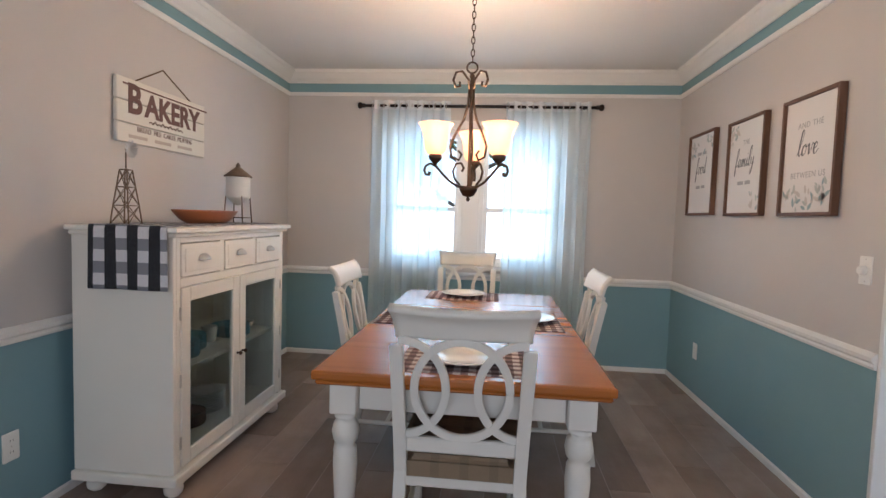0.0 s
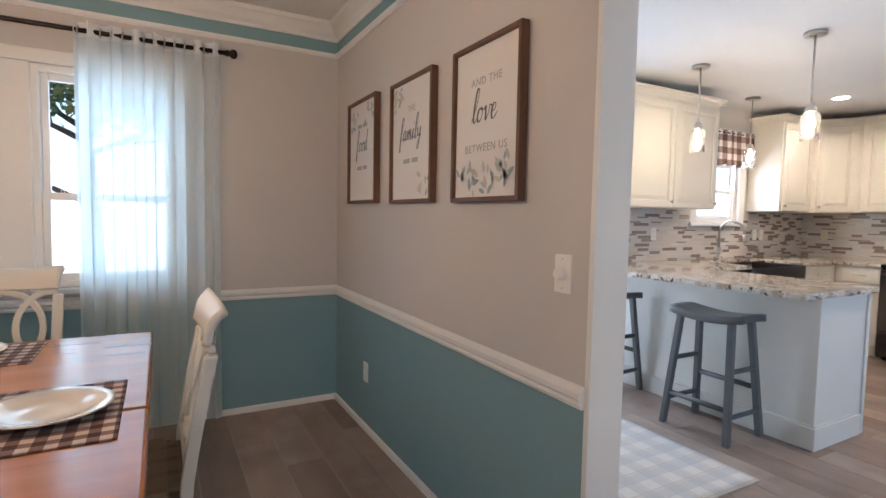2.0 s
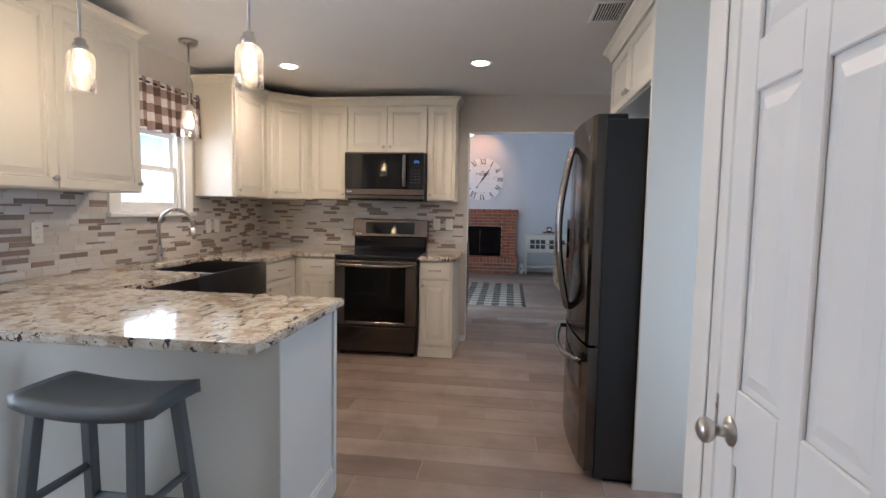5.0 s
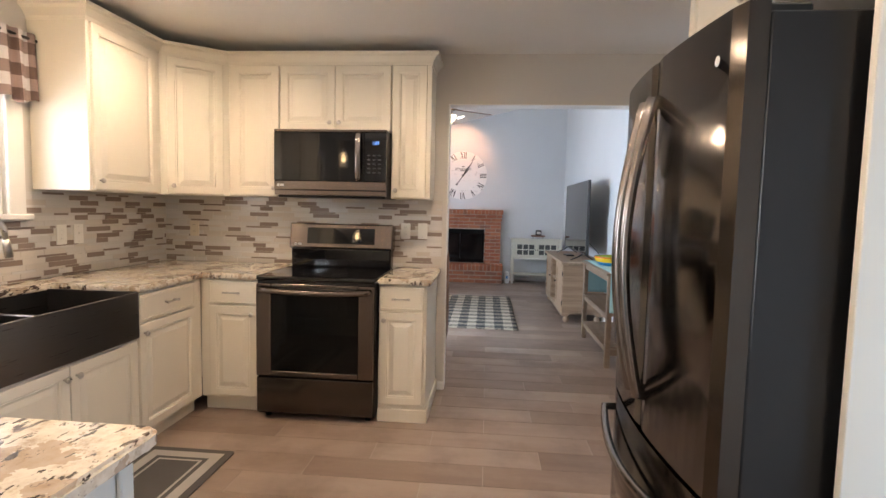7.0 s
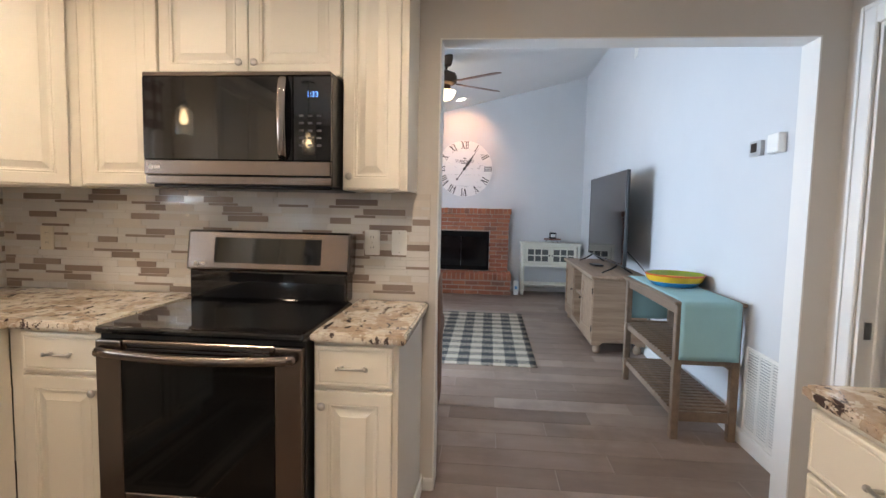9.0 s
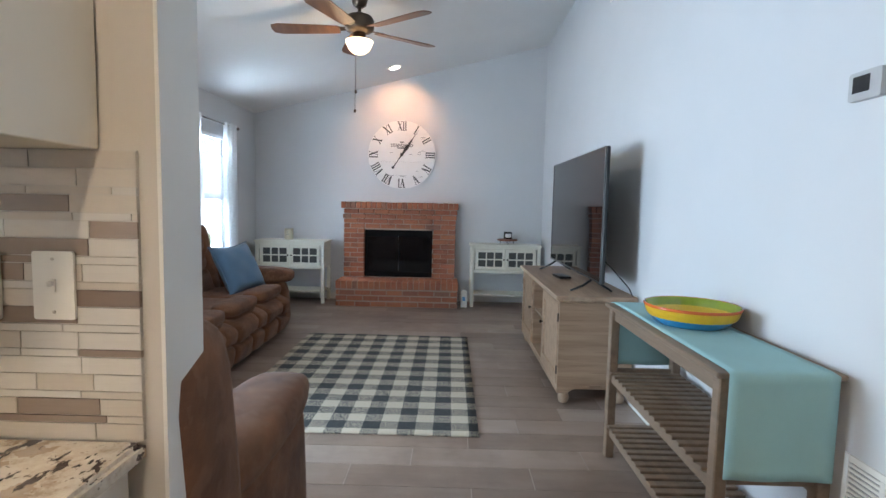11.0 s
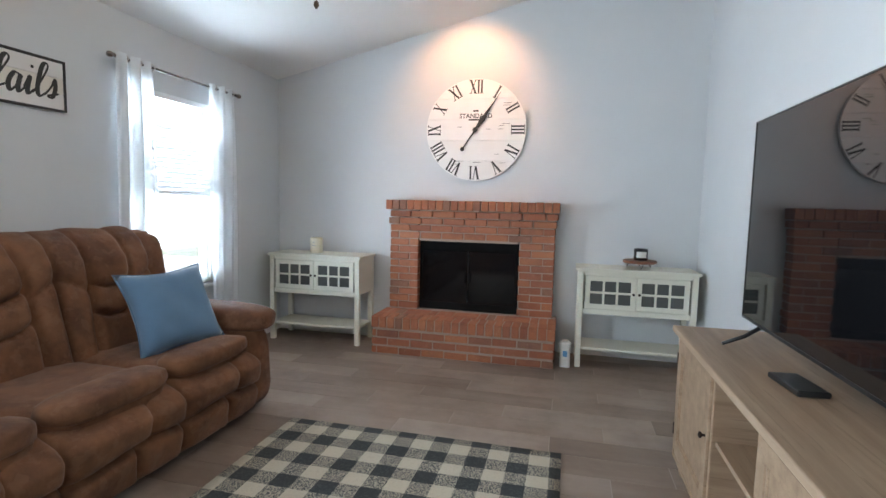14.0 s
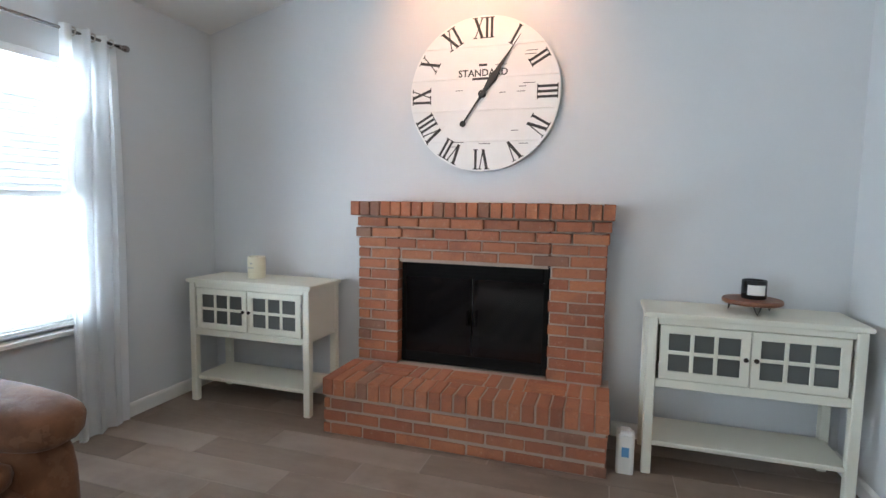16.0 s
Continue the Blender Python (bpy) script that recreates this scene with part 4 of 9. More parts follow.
for k in range(4):
    a = radians(45 + 90 * k)
    bm = bmesh.new()
    tube(bm, [(r * 1.2 * math.cos(a), r * 1.2 * math.sin(a), h) for h, r in LV], 0.0032, 6)
    part("leg", bm, m_tin, wm)
    b = a + math.pi / 2
    for (h0, r0), (h1, r1) in zip(LV, LV[1:]):
        bm = bmesh.new()
        tube(bm, [(r0 * 1.2 * math.cos(a), r0 * 1.2 * math.sin(a), h0), (r1 * 1.2 * math.cos(b), r1 * 1.2 * math.sin(b), h1)], 0.0018, 5)
        tube(bm, [(r0 * 1.2 * math.cos(b), r0 * 1.2 * math.sin(b), h0), (r1 * 1.2 * math.cos(a), r1 * 1.2 * math.sin(a), h1)], 0.0018, 5)
        tube(bm, [(r1 * 1.2 * math.cos(a), r1 * 1.2 * math.sin(a), h1), (r1 * 1.2 * math.cos(b), r1 * 1.2 * math.sin(b), h1)], 0.0022, 5)
        part("brace", bm, m_tin, wm)
bm = bmesh.new()
tube(bm, [(0, 0, 0.22), (0, 0, 0.325)], 0.003, 6)
part("mast", bm, m_tin, wm)
m_zinc = metal("zinc", (0.55, 0.56, 0.58), 0.35)
for k in range(10):
    a = 2 * math.pi * k / 10
    bm = bmesh.new()
    d, e = Vector((0.35, math.cos(a) * 0.94, math.sin(a))).normalized(), Vector((0.3, -math.sin(a), math.cos(a))).normalized()
    c = Vector((0.012, 0, 0.325))
    vs = [bm.verts.new(c + d * r + e * w) for r, w in ((0.008, -0.004), (0.04, -0.011), (0.04, 0.011), (0.008, 0.004))]
    bm.faces.new(vs)
    bmesh.ops.solidify(bm, geom=list(bm.faces), thickness=0.001)
    part("blade", bm, m_zinc, wm)

# wall sign with a hanging cord
m_board = paint("whitewashed_board", (0.70, 0.67, 0.60), 0.6, 25, 0.2, 0.1)
m_rust = paint("rust_brown_letter", (0.13, 0.055, 0.04), 0.5, 60, 0.1, 0.3)
m_faint = paint("faded_letter", (0.48, 0.42, 0.36), 0.6, 60, 0.0, 0.2)
sg = thing("wall_sign", "whitewashed plank wall sign lettered BAKERY hanging from a cord", "sign", XD0, 2.50, 1.615)
for k, (z0, z1) in enumerate(((0.0, 0.095), (0.099, 0.205), (0.209, 0.32))):
    bm = bmesh.new()
    box(bm, 0.006, -0.38, z0, 0.028, 0.38, z1, 0.004)
    part("board", bm, m_board, sg)
face = Matrix(((0, 0, 1, 0.0285), (1, 0, 0, 0), (0, 1, 0, 0), (0, 0, 0, 1)))
words("letter", "B", 0.205, m_rust, sg, face @ pose(-0.255, 0.215, 0), bold=0.006, squash=0.96)
words("letters", "AKERY", 0.165, m_rust, sg, face @ pose(0.07, 0.205, 0), bold=0.006, squash=0.98)
words("small_words", "BREAD  PIES  CAKES  MUFFINS", 0.038, m_rust, sg, face @ pose(0.0, 0.075, 0), squash=0.94)
for k in range(3):
    bm = bmesh.new()
    box(bm, 0.0285, -0.30 + 0.2 * k, 0.025, 0.0295, -0.16 + 0.2 * k, 0.042)
    part("faded_line", bm, m_faint, sg)
bm = bmesh.new()
for k in range(9):
    t = (k - 4) / 4
    tube(bm, [(0.029, 0.13 * t - 0.015, 0.125), (0.030, 0.13 * t, 0.131 + 0.008 * (k % 2)), (0.029, 0.13 * t + 0.018, 0.120)], 0.003, 5)
part("wheat_ornament", bm, m_rust, sg)
bm = bmesh.new()
box(bm, 0.0288, -0.34, 0.285, 0.033, 0.395, 0.292)
part("letter_bar", bm, m_rust, sg)
bm = bmesh.new()
tube(bm, [(0.02, -0.24, 0.32), (0.008, 0.0, 0.44), (0.02, 0.24, 0.32)], 0.004, 6)
part("cord", bm, paint("jute_cord", (0.16, 0.11, 0.07), 0.9), sg)

# framed prints
m_frame = wood("dark_walnut_frame", (0.085, 0.036, 0.02), (0.17, 0.08, 0.043), 2, 0.5)
m_canvas = paint("print_white", (0.72, 0.70, 0.68), 0.7, 300, 0.05, 0.02)
m_ink = paint("grey_ink", (0.11, 0.12, 0.13), 0.7, 100, 0, 0.2)
m_ink2 = paint("pale_ink", (0.38, 0.38, 0.38), 0.7, 100, 0, 0.1)
m_leaf = [paint("leaf_ink_%s" % n, c, 0.8, 80, 0, 0.2) for n, c in (("teal", (0.30, 0.40, 0.42)), ("sage", (0.46, 0.50, 0.47)), ("tan", (0.56, 0.52, 0.49)))]


SCRIPT = {
    "l": (0.62, [(0, 0.1), (0.35, 0.9), (0.55, 2.0), (0.38, 2.3), (0.22, 1.8), (0.2, 0.4), (0.4, 0.0), (0.7, 0.25)]),
    "o": (0.85, [(0.55, 0.95), (0.2, 0.8), (0.1, 0.35), (0.3, 0.0), (0.6, 0.2), (0.65, 0.65), (0.5, 0.95), (0.6, 0.75), (0.95, 0.8)]),
    "v": (0.85, [(0, 0.8), (0.15, 0.95), (0.25, 0.5), (0.35, 0.02), (0.6, 0.5), (0.65, 0.95), (0.9, 0.85)]),
    "e": (0.72, [(0.08, 0.4), (0.45, 0.6), (0.5, 0.9), (0.25, 0.95), (0.1, 0.5), (0.25, 0.05), (0.5, 0.05), (0.8, 0.4)]),
    "f": (0.68, [(0, 0.1), (0.35, 0.9), (0.6, 1.9), (0.45, 2.25), (0.25, 1.8), (0.2, 0.5), (0.15, -0.7), (0.3, -1.0), (0.42, -0.6), (0.25, 0.0), (0.72, 0.3)]),
    "a": (0.88, [(0.6, 0.85), (0.3, 0.95), (0.1, 0.45), (0.25, 0.0), (0.5, 0.3), (0.62, 0.9), (0.6, 0.3), (0.7, 0.0), (0.95, 0.3)]),
    "m": (1.15, [(0, 0.1), (0.15, 0.9), (0.15, 0.0), (0.3, 0.6), (0.45, 0.95), (0.5, 0.5), (0.5, 0.0), (0.65, 0.6), (0.8, 0.95), (0.85, 0.4), (0.95, 0.0), (1.2, 0.3)]),
    "i": (0.5, [(0, 0.3), (0.2, 0.95), (0.2, 0.3), (0.3, 0.0), (0.55, 0.3)]),
    "y": (0.8, [(0.05, 0.95), (0.1, 0.4), (0.3, 0.15), (0.55, 0.5), (0.6, 0.95), (0.55, -0.3), (0.35, -1.0), (0.1, -0.8), (0.4, -0.2), (0.9, 0.35)]),
    "d": (0.9, [(0.6, 0.85), (0.3, 0.95), (0.1, 0.45), (0.25, 0.0), (0.5, 0.3), (0.65, 1.2), (0.68, 2.2), (0.62, 0.6), (0.72, 0.0), (0.95, 0.3)]),
    "n": (0.85, [(0, 0.1), (0.15, 0.9), (0.15, 0.0), (0.35, 0.7), (0.5, 0.95), (0.55, 0.4), (0.65, 0.0), (0.9, 0.3)]),
    "r": (0.72, [(0, 0.2), (0.2, 1.05), (0.4, 0.85), (0.42, 0.3), (0.55, 0.0), (0.8, 0.3)]),
    "s": (0.7, [(0, 0.1), (0.3, 0.6), (0.4, 1.05), (0.55, 0.5), (0.45, 0.05), (0.2, 0.1), (0.8, 0.3)]),
}


def script(text, x_height, pen=0.16, tall=1.0):
    """A brush-lettered word: ribbons, thick on the way down, its middle at the origin; tall scales what rises or hangs."""
    bm = bmesh.new()
    total = sum(SCRIPT[c][0] for c in text)
    u = -total / 2
    for c in text:
        adv, pts = SCRIPT[c]
        pts = [(x, y * tall if y < 0 else min(y, 1.0) + max(y - 1.0, 0.0) * tall) for x, y in pts]
        P = [Vector((u + x + 0.22 * y, y - 0.5)) * x_height for x, y in pts]
        way = []
        for i in range(len(P) - 1):
            p0, p1, p2, p3 = P[max(i - 1, 0)], P[i], P[i + 1], P[min(i + 2, len(P) - 1)]
            for j in range(6):
                t = j / 6
                way.append(0.5 * (2 * p1 + (p2 - p0) * t + (2 * p0 - 5 * p1 + 4 * p2 - p3) * t * t + (3 * p1 - p0 - 3 * p2 + p3) * t * t * t))
        way.append(P[-1])
        rows = []
        for i, p in enumerate(way):
            d = (way[min(i + 1, len(way) - 1)] - way[max(i - 1, 0)])
            d = d.normalized() if d.length > 1e-6 else Vector((1, 0))
            w = x_height * pen * (0.42 + 0.58 * max(0.0, -d.y)) * (0.55 if i in (0, len(way) - 1) else 1.0)
            e = Vector((-d.y, d.x)) * w / 2
            h = 0.0004 + 0.0000015 * i
            rows.append((bm.verts.new((p.x + e.x, p.y + e.y, h)), bm.verts.new((p.x - e.x, p.y - e.y, h))))
        for (a0, b0), (a1, b1) in zip(rows, rows[1:]):
            bm.faces.new((a0, b0, b1, a1))
        if c == "i":
            q = Vector((u + 0.25 + 0.3, 0.95)) * x_height
            prism(bm, [(q.x + 0.09 * x_height * math.cos(t), q.y + 0.09 * x_height * math.sin(t)) for t in (math.pi * k / 5 for k in range(10))], 0.0002, 0.0006)
        u += adv
    return bm


def leaf(bm, x, y, length, turn, mi):
    d, e = Vector((math.cos(turn), math.sin(turn), 0)), Vector((-math.sin(turn), math.cos(turn), 0))
    c = Vector((x, y, 0.0012))
    vs = [bm.verts.new(c + d * (length * t) + e * (length * w)) for t, w in ((0, 0), (0.3, -0.2), (0.7, -0.16), (1, 0), (0.7, 0.16), (0.3, 0.2))]
    bm.faces.new(vs).material_index = mi


def print_frame(y0, y1, z0, z1, big, over, under, spray, label, seed):
    w, h = y1 - y0, z1 - z0
    t = thing("framed_print", label, "picture", XD1, (y0 + y1) / 2, z0, 0, "framed prints on the dining wall")
    bm = bmesh.new()
    f = 0.018
    for a, b, c, d in ((-w / 2, -w / 2 + f, 0, h), (w / 2 - f, w / 2, 0, h), (-w / 2 + f, w / 2 - f, 0, f), (-w / 2 + f, w / 2 - f, h - f, h)):
        box(bm, -0.036, a, c, -0.002, b, d, 0.002)
    part("frame", bm, m_frame, t, "dark walnut frame")
    bm = bmesh.new()
    box(bm, -0.020, -w / 2 + f, f, -0.006, w / 2 - f, h - f)
    sheet = part("print", bm, m_canvas, t, "white print")
    at = Matrix(((0, 0, -1, -0.0205), (-1, 0, 0, 0), (0, 1, 0, h / 2), (0, 0, 0, 1)))
    part("script_word", script(big, 0.054 if len(big) < 5 else 0.050, 0.21), m_ink, sheet, "grey brush lettering", at @ pose(-0.015, 0.03, 0))
    for text, dy, ink, sz in ((over, 0.15, m_ink2, 0.042), (under, -0.095, m_ink2, 0.042)):
        if text:
            words("small_words", text, sz, ink, sheet, at @ pose(0, dy, 0), space=1.15, depth=0.0004)
        else:
            bm = bmesh.new()
            for a, b in ((-0.085, -0.01), (0.01, 0.075)):
                box(bm, a, dy - 0.011, 0.0, b, dy + 0.011, 0.0006)
            bmesh.ops.transform(bm, matrix=at, verts=bm.verts)
            part("small_words", bm, m_ink2, sheet)
    r = random.Random(seed)
    bm = bmesh.new()
    for cx, cy, n, sx in spray:
        for k in range(n):
            leaf(bm, cx + r.uniform(-sx, sx), cy + r.uniform(-0.05, 0.05), r.uniform(0.03, 0.06), r.uniform(0.3, 2.8) + (3.14 if cy > 0 else 0), r.randint(0, 2))
    bmesh.ops.transform(bm, matrix=at, verts=bm.verts)
    part("leaf_spray", bm, m_leaf, sheet)
    return t


print_frame(2.20, 2.65, 1.348, 1.938, "love", "AND THE", "BETWEEN US", [(-0.12, -0.23, 12, 0.06), (0.02, -0.23, 10, 0.06), (0.13, -0.2, 14, 0.04)], "dark-framed white botanical print reading love between us", 1)
print_frame(2.83, 3.29, 1.352, 1.945, "family", "THE", "", [(-0.15, 0.22, 14, 0.05), (0.13, -0.22, 10, 0.05)], "dark-framed white botanical print with the word family", 2)
print_frame(3.495, 3.96, 1.36, 1.965, "food", "", "", [(-0.13, 0.2, 16, 0.07), (0.1, 0.23, 10, 0.07)], "dark-framed white botanical print with the word food", 3)


def wall_plate(x, y, z, face_m, kind, label, mat=None):
    """A switch or socket plate; local z points out of the wall, y up."""
    mat = mat or m_plastic
    t = thing("wall_switch" if kind in "dt" else "wall_outlet", label, "switch" if kind in "dt" else "outlet")
    t.matrix_basis = Matrix.Translation((x, y, z)) @ face_m
    bm = bmesh.new()
    prism(bm, rounded(-0.035, -0.058, 0.035, 0.058, 0.005), 0.0, 0.005)
    part("plate", bm, mat, t)
    if kind == "d":
        bm = bmesh.new()
        lathe(bm, [(0.012, 0.005), (0.019, 0.008), (0.019, 0.024), (0.015, 0.03)], n=20)
        part("dimmer_knob", bm, mat, t)
    elif kind == "t":
        bm = bmesh.new()
        box(bm, -0.005, -0.011, 0.004, 0.005, 0.011, 0.008, 0.001)
        box(bm, -0.004, 0.0, 0.006, 0.004, 0.009, 0.018, 0.002)
        part("toggle", bm, mat, t)
    elif kind == "s":
        for s in (-1, 1):
            bm = bmesh.new()
            prism(bm, rounded(-0.015, s * 0.024 - 0.015, 0.015, s * 0.024 + 0.015, 0.008), 0.0052, 0.007)
            so = part("socket", bm, mat, t)
            bm = bmesh.new()
            for a in (-0.006, 0.006):
                box(bm, a - 0.001, s * 0.024 - 0.002, 0.0071, a + 0.001, s * 0.024 + 0.006, 0.0074)
            part("slot", bm, m_dark, so)
    for s in (-0.045, 0.045) if kind != "s" else (0.0,):
        bm = bmesh.new()
        lathe(bm, [(0.0028, 0.005), (0.0028, 0.0062)], 0, s, n=8)
        part("screw", bm, m_nickel, t)
    return t


WEST_FACE = Matrix(((0, 0, -1, 0), (-1, 0, 0, 0), (0, 1, 0, 0), (0, 0, 0, 1)))   # looks to -x
EAST_FACE = Matrix(((0, 0, 1, 0), (1, 0, 0, 0), (0, 1, 0, 0), (0, 0, 0, 1)))     # looks to +x
SOUTH_FACE = Matrix(((1, 0, 0, 0), (0, 0, -1, 0), (0, 1, 0, 0), (0, 0, 0, 1)))   # looks to -y
NORTH_FACE = Matrix(((-1, 0, 0, 0), (0, 0, 1, 0), (0, 1, 0, 0), (0, 0, 0, 1)))   # looks to +y
wall_plate(XD1, 2.005, 1.125, WEST_FACE, "d", "white dimmer switch with a round knob on the greige wall")
wall_plate(XD1, 3.685, 0.352, WEST_FACE, "s", "white electrical outlet on the teal wall")
wall_plate(XD0, 1.56, 0.325, EAST_FACE, "s", "white electrical outlet on the teal wall")

# ---- kitchen ----
def granite_material():
    n = Nodes("speckled_granite")
    a, b, c = n.noise(22, 6, 0.7), n.noise(55, 5, 0.7), n.noise(9, 4, 0.6)
    col = n.ramp(a, [(0.34, (0.40, 0.32, 0.24)), (0.46, (0.60, 0.53, 0.43)), (0.60, (0.70, 0.65, 0.56))])
    col = n.mix(col, (0.30, 0.19, 0.11), n.math("MULTIPLY", n.math("GREATER_THAN", c, 0.54), 0.55))
    vein = n.noise(13, 5, 0.65, stretch=(1.0, 2.2, 1.6))
    col = n.mix(col, (0.07, 0.05, 0.045), n.math("GREATER_THAN", vein, 0.585))
    col = n.mix(col, (0.16, 0.12, 0.10), n.math("MULTIPLY", n.math("GREATER_THAN", b, 0.63), 0.8))
    n.set(Base_Color=col, Roughness=0.09, Coat_Weight=0.2, Coat_Roughness=0.04)
    return n.mat


m_granite = granite_material()
m_black_ss = metal("black_stainless", (0.10, 0.088, 0.080), 0.15, (1.0, 1.0, 60.0), 0.04)
m_black_ss_h = metal("black_stainless_trim", (0.175, 0.145, 0.128), 0.24, (60.0, 60.0, 1.0))
m_ss = metal("stainless_handle", (0.27, 0.245, 0.23), 0.22)
m_sink = metal("gunmetal_sink", (0.20, 0.19, 0.185), 0.3, (1.0, 40.0, 40.0))
m_blk_glass = Nodes("black_glass").set(Base_Color=(0.006, 0.006, 0.007), Roughness=0.045, IOR=1.55).mat
m_oven_glass = Nodes("oven_glass").set(Base_Color=(0.004, 0.004, 0.004), Roughness=0.06, Specular_IOR_Level=0.22).mat
m_blk = paint("black_enamel", (0.012, 0.012, 0.013), 0.3, 80, 0.05, 0.1)
m_stool = paint("slate_grey_paint", (0.105, 0.11, 0.112), 0.42, 60, 0.06, 0.12)
m_screen_blue = glow("blue_digits", (0.12, 0.35, 1.0), 1.6)
m_logo = paint("pale_mark", (0.55, 0.53, 0.52), 0.4, 40, 0, 0.05)


def put(t, x, y, z, face):
    t.matrix_basis = Matrix.Translation((x, y, z)) @ face
    return t


def raised_front(w, h, panel=True, th=0.019, st=0.055):
    """A cabinet front from (0, 0) to (w, h), its back at z 0: frame, bead, groove and raised field in one sheet."""
    rings = [(0.0, 0.0), (0.0, th - 0.005), (0.0015, th - 0.0015), (0.005, th)]
    if panel and w >= 0.16 and h >= 0.17:
        rings += [(st - 0.010, th), (st - 0.008, th - 0.0025), (st - 0.005, th - 0.0025), (st - 0.003, th - 0.0005), (st, th - 0.001), (st + 0.003, th - 0.010),
                  (st + 0.011, th - 0.010), (st + 0.034, th - 0.0025), (st + 0.036, th - 0.001)]
    else:
        rings += [(0.012, th), (0.014, th - 0.002), (0.017, th - 0.002), (0.019, th)]
    bm = bmesh.new()
    loops = [[bm.verts.new((x, y, z)) for x, y in ((i, i), (w - i, i), (w - i, h - i), (i, h - i))] for i, z in rings]
    bm.faces.new(loops[0][::-1])
    bm.faces.new(loops[-1])
    for p, q in zip(loops, loops[1:]):
        for k in range(4):
            bm.faces.new((p[k], p[(k + 1) % 4], q[(k + 1) % 4], q[k]))
    return bm


def round_knob(parent, x, y, z):
    bm = bmesh.new()
    lathe(bm, [(0.006, 0), (0.0055, 0.010), (0.013, 0.016), (0.0155, 0.021), (0.013, 0.027), (0.003, 0.029)], n=14, m=Matrix.Translation((x, y, z)))
    part("knob", bm, m_nickel, parent, "brushed nickel knob")


def bar_pull(parent, x, y, z, w=0.10):
    bm = bmesh.new()
    tube(bm, [(x - w / 2, y, z + 0.025), (x + w / 2, y, z + 0.025)], 0.005, 8)
    for s in (-1, 1):
        tube(bm, [(x + s * w * 0.38, y, z), (x + s * w * 0.38, y, z + 0.026)], 0.0055, 8)
        lathe(bm, [(0.005, -0.006), (0.008, -0.003), (0.008, 0.003), (0.005, 0.006)], n=8, m=Matrix.Translation((x + s * w / 2, y, z + 0.025)) @ pose(0, 0, 0, 0, 90, 0))
    part("pull", bm, m_nickel, parent, "brushed nickel bar pull")


def cabinet(name, label, x, y, z, face, w, h, d, fronts, toe=0.0, group="kitchen cabinets"):
    """fronts: (kind, u0, u1, v0, v1, knob) with kind door or drawer, knob l, r, L, R (capitals: low) or c."""
    t = put(thing(name, label, "cabinet", group=group), x, y, z, face)
    bm = bmesh.new()
    box(bm, 0, toe, -d, w, h, 0, 0.002)
    part("body", bm, m_cabinet, t)
    if toe:
        bm = bmesh.new()
        box(bm, 0, 0, -d, w, toe - 0.0005, -0.055)
        part("toe_kick", bm, m_cabinet, t)
    for kind, u0, u1, v0, v1, kn in fronts:
        p = part(kind, raised_front(u1 - u0, v1 - v0, kind == "door"), m_cabinet, t, at=Matrix.Translation((u0, v0, 0.0005)))
        fw, fh = u1 - u0, v1 - v0
        if kn == "c":
            bar_pull(p, fw / 2, fh / 2, 0.019)
        elif kn:
            round_knob(p, 0.03 if kn in "lL" else fw - 0.03, 0.05 if kn in "LR" else fh - 0.05, 0.019)
    return t


def crown_run(parent_label, pts, z0):
    """Cabinet crown along points in x and y, its outer side to the right of the way walked."""
    t = thing("cabinet_crown", parent_label, "moulding", group="cabinet crowns")
    prof = [(-0.02, 0.0), (0.004, 0.0), (0.006, 0.018), (0.028, 0.05), (0.046, 0.062), (0.048, 0.08), (-0.02, 0.08)]
    bm = bmesh.new()
    rings = []
    P = [Vector((x, y)) for x, y in pts]
    for i, p in enumerate(P):
        d0 = (p - P[i - 1]).normalized() if i else (P[1] - P[0]).normalized()
        d1 = (P[i + 1] - p).normalized() if i < len(P) - 1 else d0
        n0, n1 = Vector((d0.y, -d0.x)), Vector((d1.y, -d1.x))
        n = (n0 + n1).normalized()
        n /= max(0.3, n.dot(n0))
        rings.append([bm.verts.new((p.x + n.x * o, p.y + n.y * o, z0 + h)) for o, h in prof])
    k = len(prof)
    for a, b in zip(rings, rings[1:]):
        for j in range(k):
            bm.faces.new((a[j], a[(j + 1) % k], b[(j + 1) % k], b[j]))
    bm.faces.new(rings[0])
    bm.faces.new(rings[-1][::-1])
    bmesh.ops.recalc_face_normals(bm, faces=bm.faces)
    part("crown", bm, m_cabinet, t)
    return t


YU, YB = YK - 0.34, YK - 0.645     # fronts of wall and base cabinets on the window wall
XU, XB = XR - 0.29, XR - 0.63      # and on the range wall
UT = 2.305                         # top of the wall cabinets
# wall cabinets
UX0, UX1 = 2.615, 3.82
wu = UX1 - UX0
cabinet("wall_cabinet", "cream wall cabinet with two raised-panel doors over the peninsula", UX0, YU, 1.40, SOUTH_FACE, wu, UT - 1.40, 0.335,
        [("door", 0.006, wu * 0.51 - 0.002, 0.006, UT - 1.406, "R"), ("door", wu * 0.51 + 0.002, wu - 0.006, 0.006, UT - 1.406, "R")])
crown_run("cream crown moulding on the wall cabinet", [(UX0, YK - 0.005), (UX0, YU), (UX1, YU), (UX1, YK - 0.005)], UT)
CX0, CX1 = 4.89, 5.495
cabinet("wall_cabinet", "cream wall cabinet with a raised-panel door beside the window", CX0, YU, 1.41, SOUTH_FACE, CX1 - CX0, UT - 1.41, 0.335,
        [("door", 0.02, CX1 - CX0 - 0.06, 0.006, UT - 1.416, "L")])
DIAG = math.hypot(XU - CX1, YU - 3.43)
